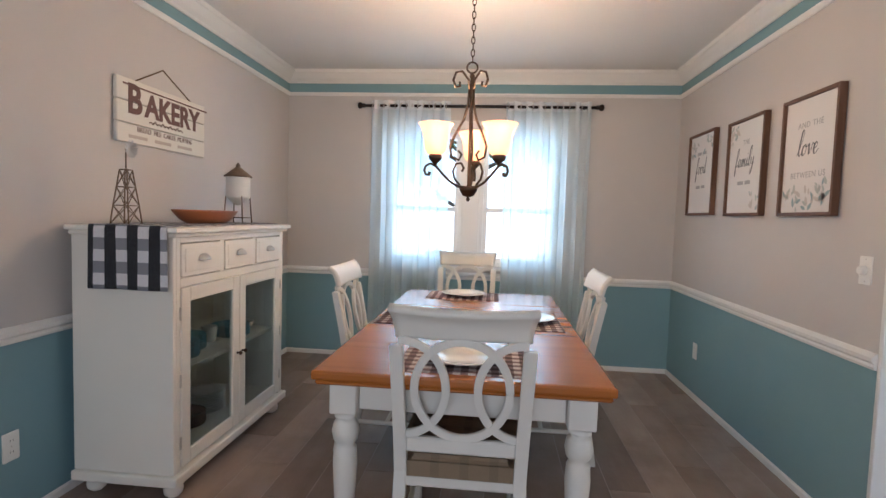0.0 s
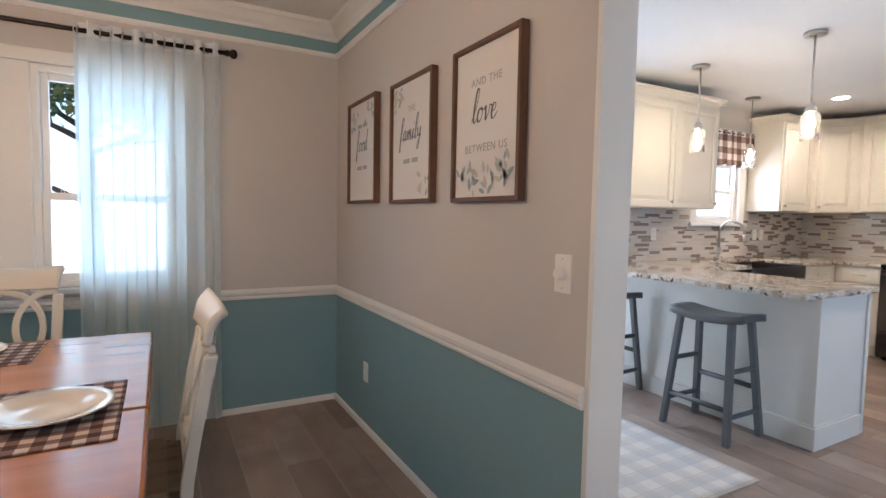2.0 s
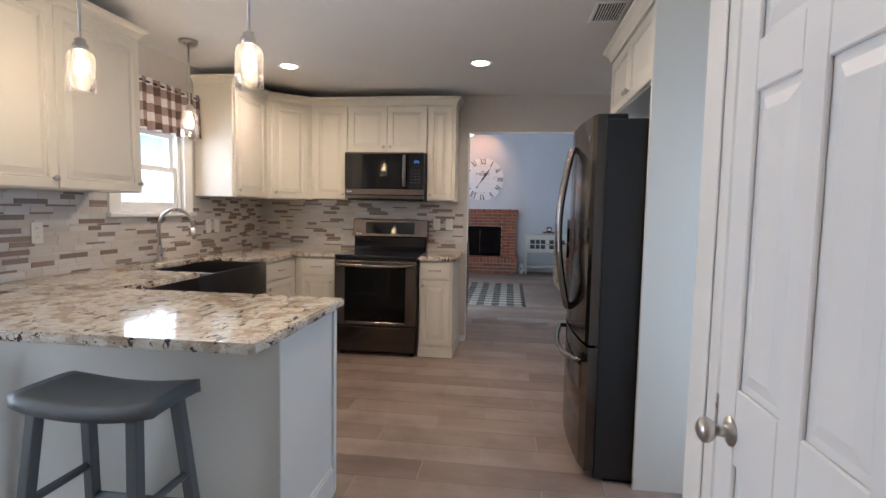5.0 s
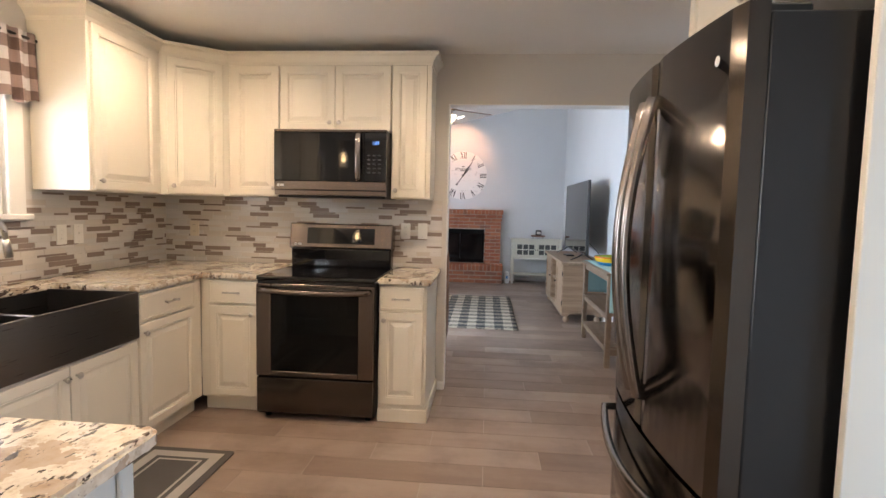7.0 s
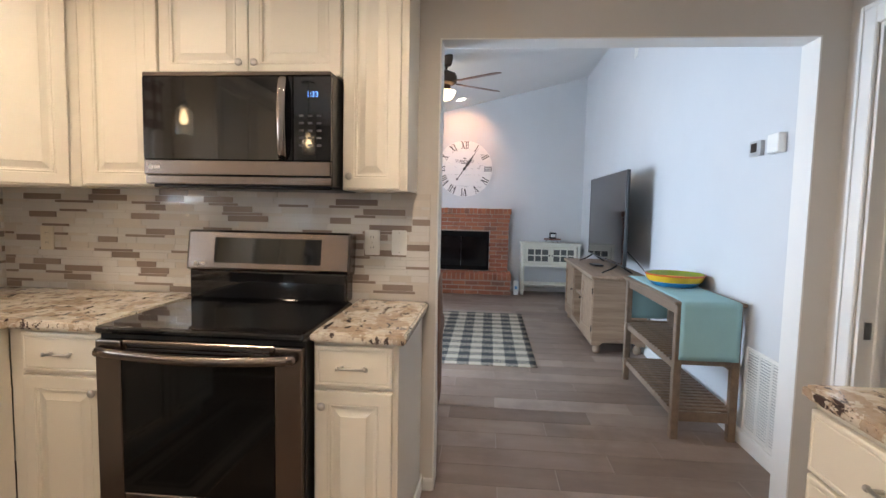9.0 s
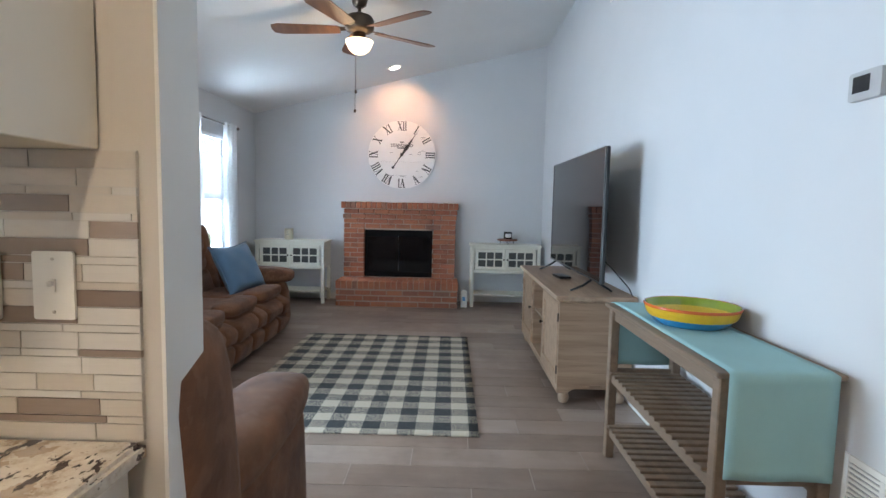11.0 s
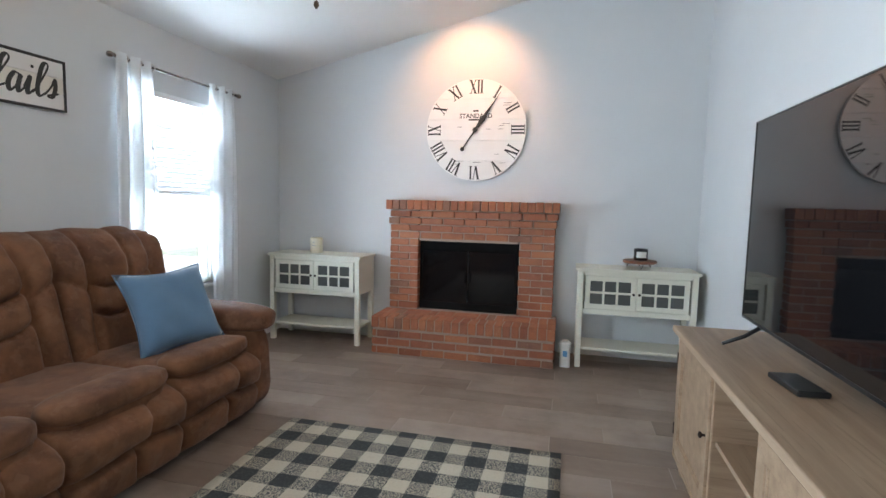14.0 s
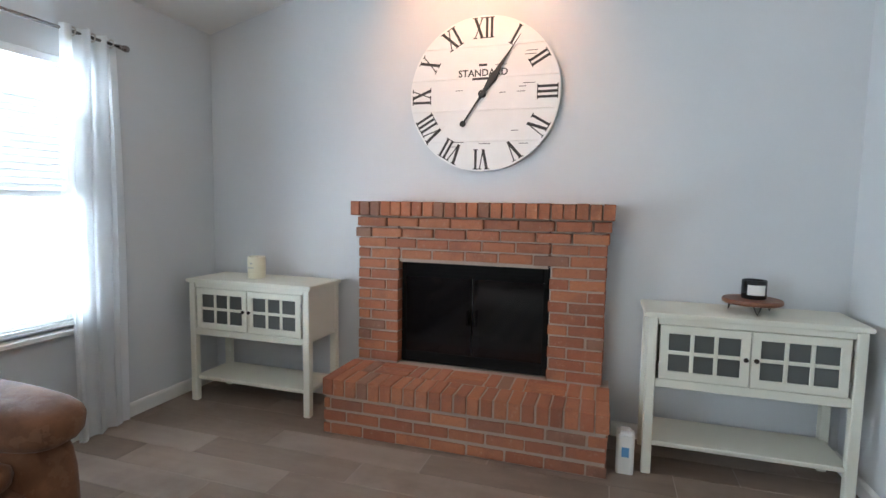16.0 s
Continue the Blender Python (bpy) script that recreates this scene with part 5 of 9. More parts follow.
dg = thing("corner_cabinet", "cream diagonal corner wall cabinet with one raised-panel door", "cabinet", group="kitchen cabinets")
bm = bmesh.new()
prism(bm, [(CX1 + 0.001, YU), (XU, 3.431), (XR - 0.004, 3.431), (XR - 0.004, YK - 0.004), (CX1 + 0.001, YK - 0.004)], 1.41, UT)
part("body", bm, m_cabinet, dg)
ux, uy = (XU - CX1) / DIAG, (3.43 - YU) / DIAG
face = Matrix(((ux, 0, uy, CX1), (uy, 0, -ux, YU), (0, 1, 0, 1.41), (0, 0, 0, 1)))
p = part("door", raised_front(DIAG - 0.08, UT - 1.422), m_cabinet, dg, at=face @ Matrix.Translation((0.04, 0.006, 0.0005)))
round_knob(p, 0.03, 0.05, 0.019)
RY = [3.43, 3.062, 2.288, 2.02]
cabinet("wall_cabinet", "narrow cream wall cabinet with a raised-panel door beside the microwave", XU, RY[0], 1.415, WEST_FACE, RY[0] - RY[1], UT - 1.415, 0.285,
        [("door", 0.03, RY[0] - RY[1] - 0.006, 0.006, UT - 1.421, "R")])
wm_ = RY[1] - RY[2] - 0.004
cabinet("wall_cabinet", "short cream two-door wall cabinet above the microwave", XU, RY[1] - 0.002, 1.862, WEST_FACE, wm_, UT - 1.862, 0.285,
        [("door", 0.004, wm_ / 2 - 0.002, 0.006, UT - 1.868, "R"), ("door", wm_ / 2 + 0.002, wm_ - 0.004, 0.006, UT - 1.868, "L")])
cabinet("wall_cabinet", "narrow cream wall cabinet with a raised-panel door at the wall's end", XU, RY[2], 1.415, WEST_FACE, RY[2] - RY[3], UT - 1.415, 0.285,
        [("door", 0.006, RY[2] - RY[3] - 0.03, 0.006, UT - 1.421, "L")])
crown_run("cream crown moulding on the corner wall cabinets", [(CX0, YK - 0.005), (CX0, YU), (CX1, YU), (XU, 3.43), (XU, RY[3]), (XR - 0.005, RY[3])], UT)

# base cabinets
CH = 0.878
w = XB - 4.80
cabinet("base_cabinet", "cream base cabinet with a drawer and a raised-panel door", 4.80, YB, 0, SOUTH_FACE, w, CH, 0.64,
        [("drawer", 0.01, w - 0.10, 0.72, 0.865, "c"), ("door", 0.01, w - 0.10, 0.115, 0.705, "l")], 0.10)
cabinet("sink_cabinet", "cream base cabinet with two doors under the apron sink", 3.90, YB, 0, SOUTH_FACE, 0.897, 0.64, 0.64,
        [("door", 0.008, 0.446, 0.115, 0.625, "r"), ("door", 0.452, 0.889, 0.115, 0.625, "l")], 0.10)
w = YB - 0.003 - 3.062
cabinet("base_cabinet", "narrow cream base cabinet with drawer and door beside the range", XB, YB - 0.003, 0, WEST_FACE, w, CH, 0.62,
        [("drawer", 0.06, w - 0.01, 0.72, 0.865, "c"), ("door", 0.06, w - 0.01, 0.115, 0.705, "r")], 0.10)
w = 2.288 - 1.985
cb = cabinet("base_cabinet", "narrow cream base cabinet with drawer and door by the opening", XB, 2.288, 0, WEST_FACE, w, CH, 0.62,
             [("drawer", 0.008, w - 0.02, 0.72, 0.865, "c"), ("door", 0.008, w - 0.02, 0.115, 0.705, "l")], 0.0)
bm = bmesh.new()
box(bm, -0.002, 0.0, 0.001, w + 0.012, 0.085, 0.014, 0.004)
box(bm, w + 0.001, 0.0, -0.62, w + 0.013, 0.085, 0.0, 0.004)
part("base_moulding", bm, m_cabinet, cb)

# peninsula
m_pen = paint("peninsula_paint", (0.70, 0.69, 0.64), 0.5, 60, 0.06, 0.04)
pe = thing("peninsula", "cream painted breakfast bar peninsula with a wide base moulding", "peninsula")
bm = bmesh.new()
box(bm, 2.60, 2.285, 0, 3.18, YK - 0.002, CH, 0.003)
part("body", bm, m_pen, pe)
for k in range(3):
    bm = bmesh.new()
    y0 = 2.60 + 0.55 * k
    part("door", raised_front(0.53, 0.74), m_pen, pe, at=Matrix.Translation((3.1802, y0, 0.12)) @ EAST_FACE)
bm = bmesh.new()
box(bm, 2.584, 2.269, 0, 2.5995, YK - 0.002, 0.13, 0.003)
box(bm, 2.60, 2.269, 0, 3.12, 2.2845, 0.13, 0.003)
box(bm, 2.592, 2.277, 0.13, 2.5995, YK - 0.002, 0.145, 0.003)
box(bm, 2.60, 2.277, 0.13, 3.12, 2.2845, 0.145, 0.003)
part("base_moulding", bm, m_pen, pe)
bm = bmesh.new()
box(bm, 3.13, 2.273, 0.0, 3.165, 2.284, CH - 0.01, 0.003)
part("corner_stile", bm, m_pen, pe)
bm = bmesh.new()
prism(bm, rounded(2.36, 2.25, 3.22, YK - 0.003, 0.03), 0.8785, 0.915)
bmesh.ops.bevel(bm, geom=[e for e in bm.edges if abs(e.verts[0].co.z - e.verts[1].co.z) < 1e-4], offset=0.008, segments=2, affect="EDGES")
structure("countertop_peninsula", bm, m_granite, "speckled cream granite worktop")["category"] = "worktop"


def slab(name, pts, label):
    bm = bmesh.new()
    prism(bm, pts, 0.8785, 0.915)
    bmesh.ops.bevel(bm, geom=[e for e in bm.edges if abs(e.verts[0].co.z - e.verts[1].co.z) < 1e-4], offset=0.008, segments=2, affect="EDGES")
    return tagged(part(name, bm, m_granite), label, "worktop")


YC, XC = YB - 0.03, XB - 0.035
slab("countertop", [(3.2205, YC), (3.90, YC), (3.90, YC + 0.50), (4.80, YC + 0.50), (4.80, YC), (XC, YC), (XC, 3.068), (XR - 0.004, 3.068), (XR - 0.004, YK - 0.003), (3.2205, YK - 0.003)],
     "speckled cream granite worktop round the apron sink")
slab("countertop", [(XC, 1.957), (XC, 2.29), (XR - 0.004, 2.29), (XR - 0.004, 1.957)][::-1], "short speckled cream granite worktop beside the range")
cabinet("base_cabinet", "cream base cabinet with drawers beside the refrigerator", 5.06, 0.835, 0, NORTH_FACE, 0.60, CH, 0.625,
        [("drawer", 0.012, 0.59, 0.70, 0.86, "c"), ("drawer", 0.012, 0.59, 0.42, 0.69, "c"), ("drawer", 0.012, 0.59, 0.115, 0.41, "c")], 0.10)
slab("countertop", [(4.45, 0.205), (5.08, 0.205), (5.08, 0.86), (4.45, 0.86)], "speckled cream granite worktop beside the refrigerator")

# sink and faucet
sk = thing("apron_sink", "gunmetal farmhouse sink with two basins set in the worktop", "sink", 3.905, YB - 0.028, 0.641)
bm = bmesh.new()
W2, D2, Hs = 0.89, 0.52, 0.245
box(bm, 0, 0, 0, W2, 0.012, Hs, 0.006, seg=2)
box(bm, 0, D2 - 0.012, 0, W2, D2, Hs)
box(bm, 0, 0.012, 0, 0.012, D2 - 0.012, Hs)
box(bm, W2 - 0.012, 0.012, 0, W2, D2 - 0.012, Hs)
box(bm, 0.012, 0.012, 0, W2 - 0.012, D2 - 0.012, 0.012)
box(bm, W2 / 2 - 0.012, 0.012, 0.012, W2 / 2 + 0.012, D2 - 0.012, Hs - 0.04, 0.004)
part("basin", bm, m_sink, sk)
fa = thing("faucet", "brushed nickel gooseneck kitchen faucet behind the sink", "faucet", 4.33, YK - 0.085, 0.915)
bm = bmesh.new()
lathe(bm, [(0.028, 0), (0.028, 0.008), (0.02, 0.014), (0.018, 0.05), (0.022, 0.09), (0.018, 0.12)], n=18)
part("base", bm, m_nickel, fa)
bm = bmesh.new()
tube(bm, [(0, 0, 0.10), (0, 0, 0.27)] + [(0.105 * (1 - math.cos(t)) * 0.75, -0.105 * (1 - math.cos(t)) * 0.75, 0.27 + 0.115 * math.sin(t)) for t in (math.pi * k / 10 for k in range(1, 10))] + [(0.16, -0.16, 0.24)], 0.0125, 12)
part("spout", bm, m_nickel, fa)
bm = bmesh.new()
tube(bm, [(0.158, -0.158, 0.25), (0.166, -0.166, 0.165)], [0.0155, 0.018], 12)
part("spray_head", bm, m_nickel, fa)
bm = bmesh.new()
tube(bm, [(0.015, 0.0, 0.06), (0.045, 0.0, 0.07), (0.09, 0.01, 0.10)], [0.008, 0.007, 0.006], 8)
part("lever", bm, m_nickel, fa)

# range
ra = thing("range", "black stainless electric range with a smooth glass cooktop", "stove")
put(ra, 5.375, 3.055, 0, WEST_FACE)
RW = 0.755
bm = bmesh.new()
box(bm, 0, 0.03, -0.64, RW, 0.885, 0, 0.003)
part("body", bm, m_blk, ra)
bm = bmesh.new()
box(bm, 0.0, 0.886, -0.60, RW, 0.915, 0.03, 0.010, seg=2)
part("cooktop", bm, m_blk_glass, ra, "black glass cooktop")
bm = bmesh.new()
box(bm, 0.004, 0.282, 0.0005, 0.10, 0.868, 0.034, 0.006, seg=2)
box(bm, RW - 0.10, 0.282, 0.0005, RW - 0.004, 0.868, 0.034, 0.006, seg=2)
box(bm, 0.10, 0.282, 0.0005, RW - 0.10, 0.315, 0.034, 0.004)
box(bm, 0.10, 0.80, 0.0005, RW - 0.10, 0.868, 0.028, 0.004)
od = part("oven_door", bm, m_black_ss_h, ra, "black stainless oven door")
bm = bmesh.new()
box(bm, 0.1005, 0.3155, 0.0005, RW - 0.1005, 0.7995, 0.031)
part("oven_window", bm, m_oven_glass, od, "dark glass window")
bm = bmesh.new()
tube(bm, [(0.03, 0.835, 0.034)] + [(0.03 + (RW - 0.06) * k / 12, 0.832 - 0.012 * math.sin(math.pi * k / 12), 0.058 + 0.018 * math.sin(math.pi * k / 12)) for k in range(13)] + [(RW - 0.03, 0.835, 0.034)], 0.014, 10, flat=1.3)
part("handle", bm, m_black_ss_h, od, "bowed metal handle")
bm = bmesh.new()
box(bm, 0.004, 0.045, 0.0005, RW - 0.004, 0.272, 0.03, 0.006, seg=2)
part("storage_drawer", bm, m_black_ss, ra)
bm = bmesh.new()
for k in range(4):
    box(bm, 0.12, 0.805 + 0.014 * k, 0.0285, RW - 0.12, 0.812 + 0.014 * k, 0.0305)
part("vent_slats", bm, m_blk, od)
bm = bmesh.new()
box(bm, 0.01, 0.9155, -0.64, RW - 0.01, 1.05, -0.535, 0.01, seg=2)
part("riser", bm, m_blk_glass, ra)
bm = bmesh.new()
tilt = pose(0, 1.045, -0.555, -9, 0, 0)
box(bm, -0.004, 0.0, -0.07, RW + 0.004, 0.185, 0.03, 0.012, seg=2, m=tilt)
bg = part("control_panel", bm, m_black_ss_h, ra, "black stainless control panel")
bm = bmesh.new()
box(bm, 0.13, 0.035, 0.0305, RW - 0.13, 0.15, 0.033, m=tilt)
part("display", bm, m_blk_glass, bg)
bm = bmesh.new()
lathe(bm, [(0.010, 0), (0.010, 0.001)], 0.045, 0.03, 0.0305, n=16, m=tilt)
box(bm, 0.06, 0.024, 0.0305, 0.088, 0.036, 0.0315, m=tilt)
part("maker_mark", bm, m_logo, bg)
for u in (0.05, RW - 0.05):
    bm = bmesh.new()
    lathe(bm, [(0.02, 0), (0.02, 0.03)], n=12, m=Matrix.Translation((u, 0, -0.05)) @ pose(0, 0, 0, -90, 0, 0))
    part("foot", bm, m_blk, ra)

# microwave
mw = thing("microwave", "black stainless over-the-range microwave with a curved handle", "microwave")
put(mw, 5.645, 3.052, 1.425, WEST_FACE)
MW, MH = 0.757, 0.432
bm = bmesh.new()
box(bm, 0, 0.0, -0.395, MW, MH, 0, 0.004)
box(bm, 0.01, -0.014, -0.40, MW - 0.01, 0.0, -0.02, 0.005)
part("body", bm, m_blk, mw)
bm = bmesh.new()
box(bm, 0.0, 0.035, 0.0005, MW, 0.095, 0.022, 0.004)
box(bm, 0.0, MH - 0.018, 0.0005, MW, MH, 0.022, 0.004)
box(bm, 0.0, 0.0, 0.0005, MW, 0.034, 0.012, 0.003)
part("trim", bm, m_black_ss_h, mw, "black stainless trim")
bm = bmesh.new()
box(bm, 0.0, 0.0955, 0.0005, MW * 0.80, MH - 0.0185, 0.021, 0.002)
md = part("door", bm, m_blk_glass, mw, "black glass door")
bm = bmesh.new()
box(bm, MW * 0.805, 0.0955, 0.0005, MW, MH - 0.0185, 0.021, 0.002)
mp = part("control_panel", bm, m_blk_glass, mw)
bm = bmesh.new()
tube(bm, [(MW * 0.755, 0.10, 0.021), (MW * 0.755, 0.125, 0.04), (MW * 0.757, 0.20, 0.052), (MW * 0.757, 0.27, 0.055), (MW * 0.757, 0.35, 0.05), (MW * 0.755, 0.395, 0.036), (MW * 0.755, 0.41, 0.021)], 0.0185, 12, flat=0.55)
part("handle", bm, m_ss, md, "curved steel handle")
ob = words("clock_digits", "1:33", 0.028, m_screen_blue, mp, Matrix.Translation((MW * 0.905, 0.345, 0.0213)), depth=0.0003)
bm = bmesh.new()
for i in range(3):
    for j in range(5):
        box(bm, MW * 0.835 + 0.035 * i, 0.15 + 0.028 * j, 0.0212, MW * 0.835 + 0.035 * i + 0.018, 0.158 + 0.028 * j, 0.0216)
part("button_marks", bm, paint("key_print", (0.045, 0.045, 0.05), 0.4), mp)
bm = bmesh.new()
lathe(bm, [(0.009, 0), (0.009, 0.001)], 0.03, 0.065, 0.0222, n=16)
box(bm, 0.043, 0.059, 0.0222, 0.068, 0.071, 0.023)
part("maker_mark", bm, m_logo, mw)

# refrigerator
fr = thing("refrigerator", "black stainless french-door refrigerator with bowed handles", "refrigerator")
put(fr, 4.35, 1.05, 0, NORTH_FACE)
FW, FH = 0.905, 1.80
bm = bmesh.new()
box(bm, 0, 0.02, -0.75, FW, FH - 0.02, 0, 0.004)
part("body", bm, m_blk, fr, "black cabinet body")


def bowed(u0, u1, v0, v1, base=0.052, bow=0.036):
    """A front that bows out across the whole width."""
    bm = bmesh.new()
    n = 10
    us = [u0 + (u1 - u0) * k / n for k in range(n + 1)]
    out = lambda u: base + bow * (1 - (2 * u / FW - 1) ** 2)
    ring = [(u, out(u)) for u in us]
    ring[0] = (u0, out(u0) - 0.006)
    ring[-1] = (u1, out(u1) - 0.006)
    pts = [(u0, 0.002)] + ring + [(u1, 0.002)]
    lo, hi = [bm.verts.new((u, v0, z)) for u, z in pts], [bm.verts.new((u, v1, z)) for u, z in pts]
    k = len(pts)
    for j in range(k):
        f = bm.faces.new((lo[j], lo[(j + 1) % k], hi[(j + 1) % k], hi[j]))
        f.smooth = 1 < j < k - 3
    bm.faces.new(lo)
    bm.faces.new(hi)
    bmesh.ops.recalc_face_normals(bm, faces=bm.faces)
    return bm, out


for k, (u0, u1) in enumerate(((0.0, FW / 2 - 0.003), (FW / 2 + 0.003, FW))):
    bm, out = bowed(u0, u1, 0.69, FH)
    d = part("door", bm, m_black_ss, fr, "black stainless door")
    u = u1 - 0.035 if k == 0 else u0 + 0.035
    bm = bmesh.new()
    tube(bm, [(u, 0.80, out(u) - 0.004)] + [(u + (0.0 if k else 0.0), 0.80 + 0.88 * j / 14, out(u) + 0.022 + 0.058 * math.sin(math.pi * j / 14)) for j in range(15)] + [(u, 1.68, out(u) - 0.004)], 0.016, 10, flat=1.2)
    part("handle", bm, m_ss, d, "long bowed metal handle")
    if k == 0:
        bm = bmesh.new()
        z = out(0.17)
        box(bm, 0.06, 0.85, z - 0.01, 0.33, 1.29, z + 0.004, 0.006)
        dp = part("dispenser", bm, m_black_ss_h, d, "water dispenser surround")
        bm = bmesh.new()
        box(bm, 0.085, 0.87, z + 0.0045, 0.305, 1.13, z + 0.006, 0.002)
        part("dispenser_recess", bm, m_blk_glass, dp)
        bm = bmesh.new()
        box(bm, 0.085, 1.15, z + 0.0045, 0.305, 1.27, z + 0.006, 0.002)
        part("dispenser_panel", bm, m_blk_glass, dp)
bm, out = bowed(0, FW, 0.05, 0.675)
dz = part("freezer_drawer", bm, m_black_ss, fr, "black stainless freezer drawer")
bm = bmesh.new()
tube(bm, [(0.06, 0.60, out(0.06) - 0.004)] + [(0.06 + (FW - 0.12) * j / 14, 0.60 - 0.03 * math.sin(math.pi * j / 14), out(0.06 + (FW - 0.12) * j / 14) + 0.04 + 0.02 * math.sin(math.pi * j / 14)) for j in range(15)] + [(FW - 0.06, 0.60, out(0.06) - 0.004)], 0.014, 10)
part("handle", bm, m_ss, dz, "bowed metal handle")
for u in (0.08, FW - 0.08):
    bm = bmesh.new()
    box(bm, u - 0.05, FH - 0.019, -0.10, u + 0.05, FH + 0.008, 0.03, 0.006)
    part("hinge_cover", bm, m_blk, fr)
bm = bmesh.new()
box(bm, 0.02, 0.0, -0.70, FW - 0.02, 0.0195, -0.05)
part("base_grille", bm, m_blk, fr)
bm = bmesh.new()
lathe(bm, [(0.012, 0), (0.012, 0.0015)], n=16, m=Matrix.Translation((FW - 0.09, 1.70, out(FW - 0.09) + 0.001)))
part("maker_mark", bm, m_logo, fr)
pn = thing("end_panel", "tall cream end panel beside the refrigerator", "panel", 3.40, 0.205)
bm = bmesh.new()
box(bm, 0, 0, 0, 0.02, 0.665, UT, 0.002)
part("panel", bm, m_cabinet, pn)
cabinet("wall_cabinet", "cream two-door wall cabinet over the refrigerator", 4.44, 0.845, 1.95, NORTH_FACE, 1.018, UT - 1.95, 0.635,
        [("door", 0.01, 0.507, 0.008, UT - 1.958, "R"), ("door", 0.511, 1.008, 0.008, UT - 1.958, "L")])
crown_run("cream crown moulding over the refrigerator cabinet", [(4.44, 0.21), (4.44, 0.87), (3.40, 0.87), (3.40, 0.21)][::1], UT)

# window, valance, glazed door
double_hung("window_3", WIN_K[0], WIN_K[1], WIN_K[2], WIN_K[3], YK, 1.60, "white double-hung window over the kitchen sink", 0.10)
m_val = gingham("valance_check", (0.085, 0.05, 0.04), (0.27, 0.20, 0.18), (0.62, 0.60, 0.60), 0.062, (0, 2), worn=0.1)
va = thing("valance", "brown and white checked valance gathered over the window", "valance", 0, YK - 0.06, 0)
bm = bmesh.new()
grid(bm, 60, 10, lambda u, v: Vector((4.02 + 0.86 * u + 0.006 * math.sin(70 * u), 0.018 * math.sin(2 * math.pi * 11 * u) * (1.1 - 0.5 * v) - 0.01 * (1 - v), 1.86 + 0.36 * v + 0.012 * math.sin(34 * u) * (1 - v))))
part("cloth", bm, m_val, va)
bm = bmesh.new()
tube(bm, [(3.99, 0.0, 2.19), (4.90, 0.0, 2.19)], 0.008, 8)
tube(bm, [(3.99, 0.0, 2.19), (3.99, 0.06, 2.19)], 0.006, 8)
tube(bm, [(4.90, 0.0, 2.19), (4.90, 0.06, 2.19)], 0.006, 8)
part("rod", bm, m_black_iron, va)


def casing(x0, x1, top, y, out, name, label, w=0.09):
    bm = bmesh.new()
    a, b = sorted((y, y + out * 0.018))
    box(bm, x0 - w, a, 0, x0, b, top + w, 0.005)
    box(bm, x1, a, 0, x1 + w, b, top + w, 0.005)
    box(bm, x0, a, top, x1, b, top + w, 0.005)
    a, b = sorted((y + out * 0.0185, y + out * 0.024))
    box(bm, x0 - w, a, 0, x0 - w + 0.02, b, top + w, 0.003)
    box(bm, x1 + w - 0.02, a, 0, x1 + w, b, top + w, 0.003)
    box(bm, x0 - w + 0.02, a, top + w - 0.02, x1 + w - 0.02, b, top + w, 0.003)
    return structure(name, bm, m_trim, label)


casing(FRENCH[0], FRENCH[1], FRENCH[3], YK, -1, "trim_glazed_door", "white casing of the glazed door")
fd = tagged(new("door_1"), "white glazed exterior door with a grid of panes", "door", kind="structure")
bm = bmesh.new()
x0, x1 = FRENCH[0] + 0.012, FRENCH[1] - 0.012
g0, g1, gz0, gz1 = x0 + 0.2, x1 - 0.2, 0.27, 1.90
y = YK + 0.03
box(bm, x0, y, 0.012, g0, y + 0.044, 2.07, 0.003)
box(bm, g1, y, 0.012, x1, y + 0.044, 2.07, 0.003)
box(bm, g0, y, 0.012, g1, y + 0.044, gz0, 0.003)
box(bm, g0, y, gz1, g1, y + 0.044, 2.07, 0.003)
part("door_leaf", bm, m_door, fd)
bm = bmesh.new()
for k in range(1, 5):
    z = gz0 + (gz1 - gz0) * k / 5
    box(bm, g0, y + 0.008, z - 0.009, g1, y + 0.036, z + 0.009, 0.003)
for k in (1, 2):
    x = g0 + (g1 - g0) * k / 3
    box(bm, x - 0.009, y + 0.010, gz0, x + 0.009, y + 0.034, gz1, 0.003)
for a, b, c, d in ((g0 - 0.025, g0, gz0 - 0.025, gz1 + 0.025), (g1, g1 + 0.025, gz0 - 0.025, gz1 + 0.025), (g0, g1, gz0 - 0.025, gz0), (g0, g1, gz1, gz1 + 0.025)):
    box(bm, a, y - 0.012, c, b, y - 0.0005, d, 0.003)
part("muntins", bm, m_door, fd)
bm = bmesh.new()
box(bm, g0, y + 0.020, gz0, g1, y + 0.024, gz1)
part("pane", bm, m_glass, fd).visible_shadow = False
bm = bmesh.new()
lathe(bm, [(0.028, 0), (0.028, 0.006), (0.012, 0.012), (0.012, 0.035), (0.026, 0.045), (0.028, 0.058), (0.016, 0.068), (0.002, 0.07)], n=20, m=Matrix.Translation((x0 + 0.07, y, 0.95)) @ SOUTH_FACE)
part("door_knob", bm, m_nickel, fd, "nickel knob")
bm = bmesh.new()
box(bm, FRENCH[0], YK + 0.0, 0.0, FRENCH[1], YK + 0.15, 0.0118, 0.002)
structure("trim_threshold", bm, m_black_iron, "dark door threshold")
moulding("baseboard_kitchen", "x", YK, -1, XD1 + 0.13, FRENCH[0] - 0.09, BASE, m_trim, "white painted baseboard")


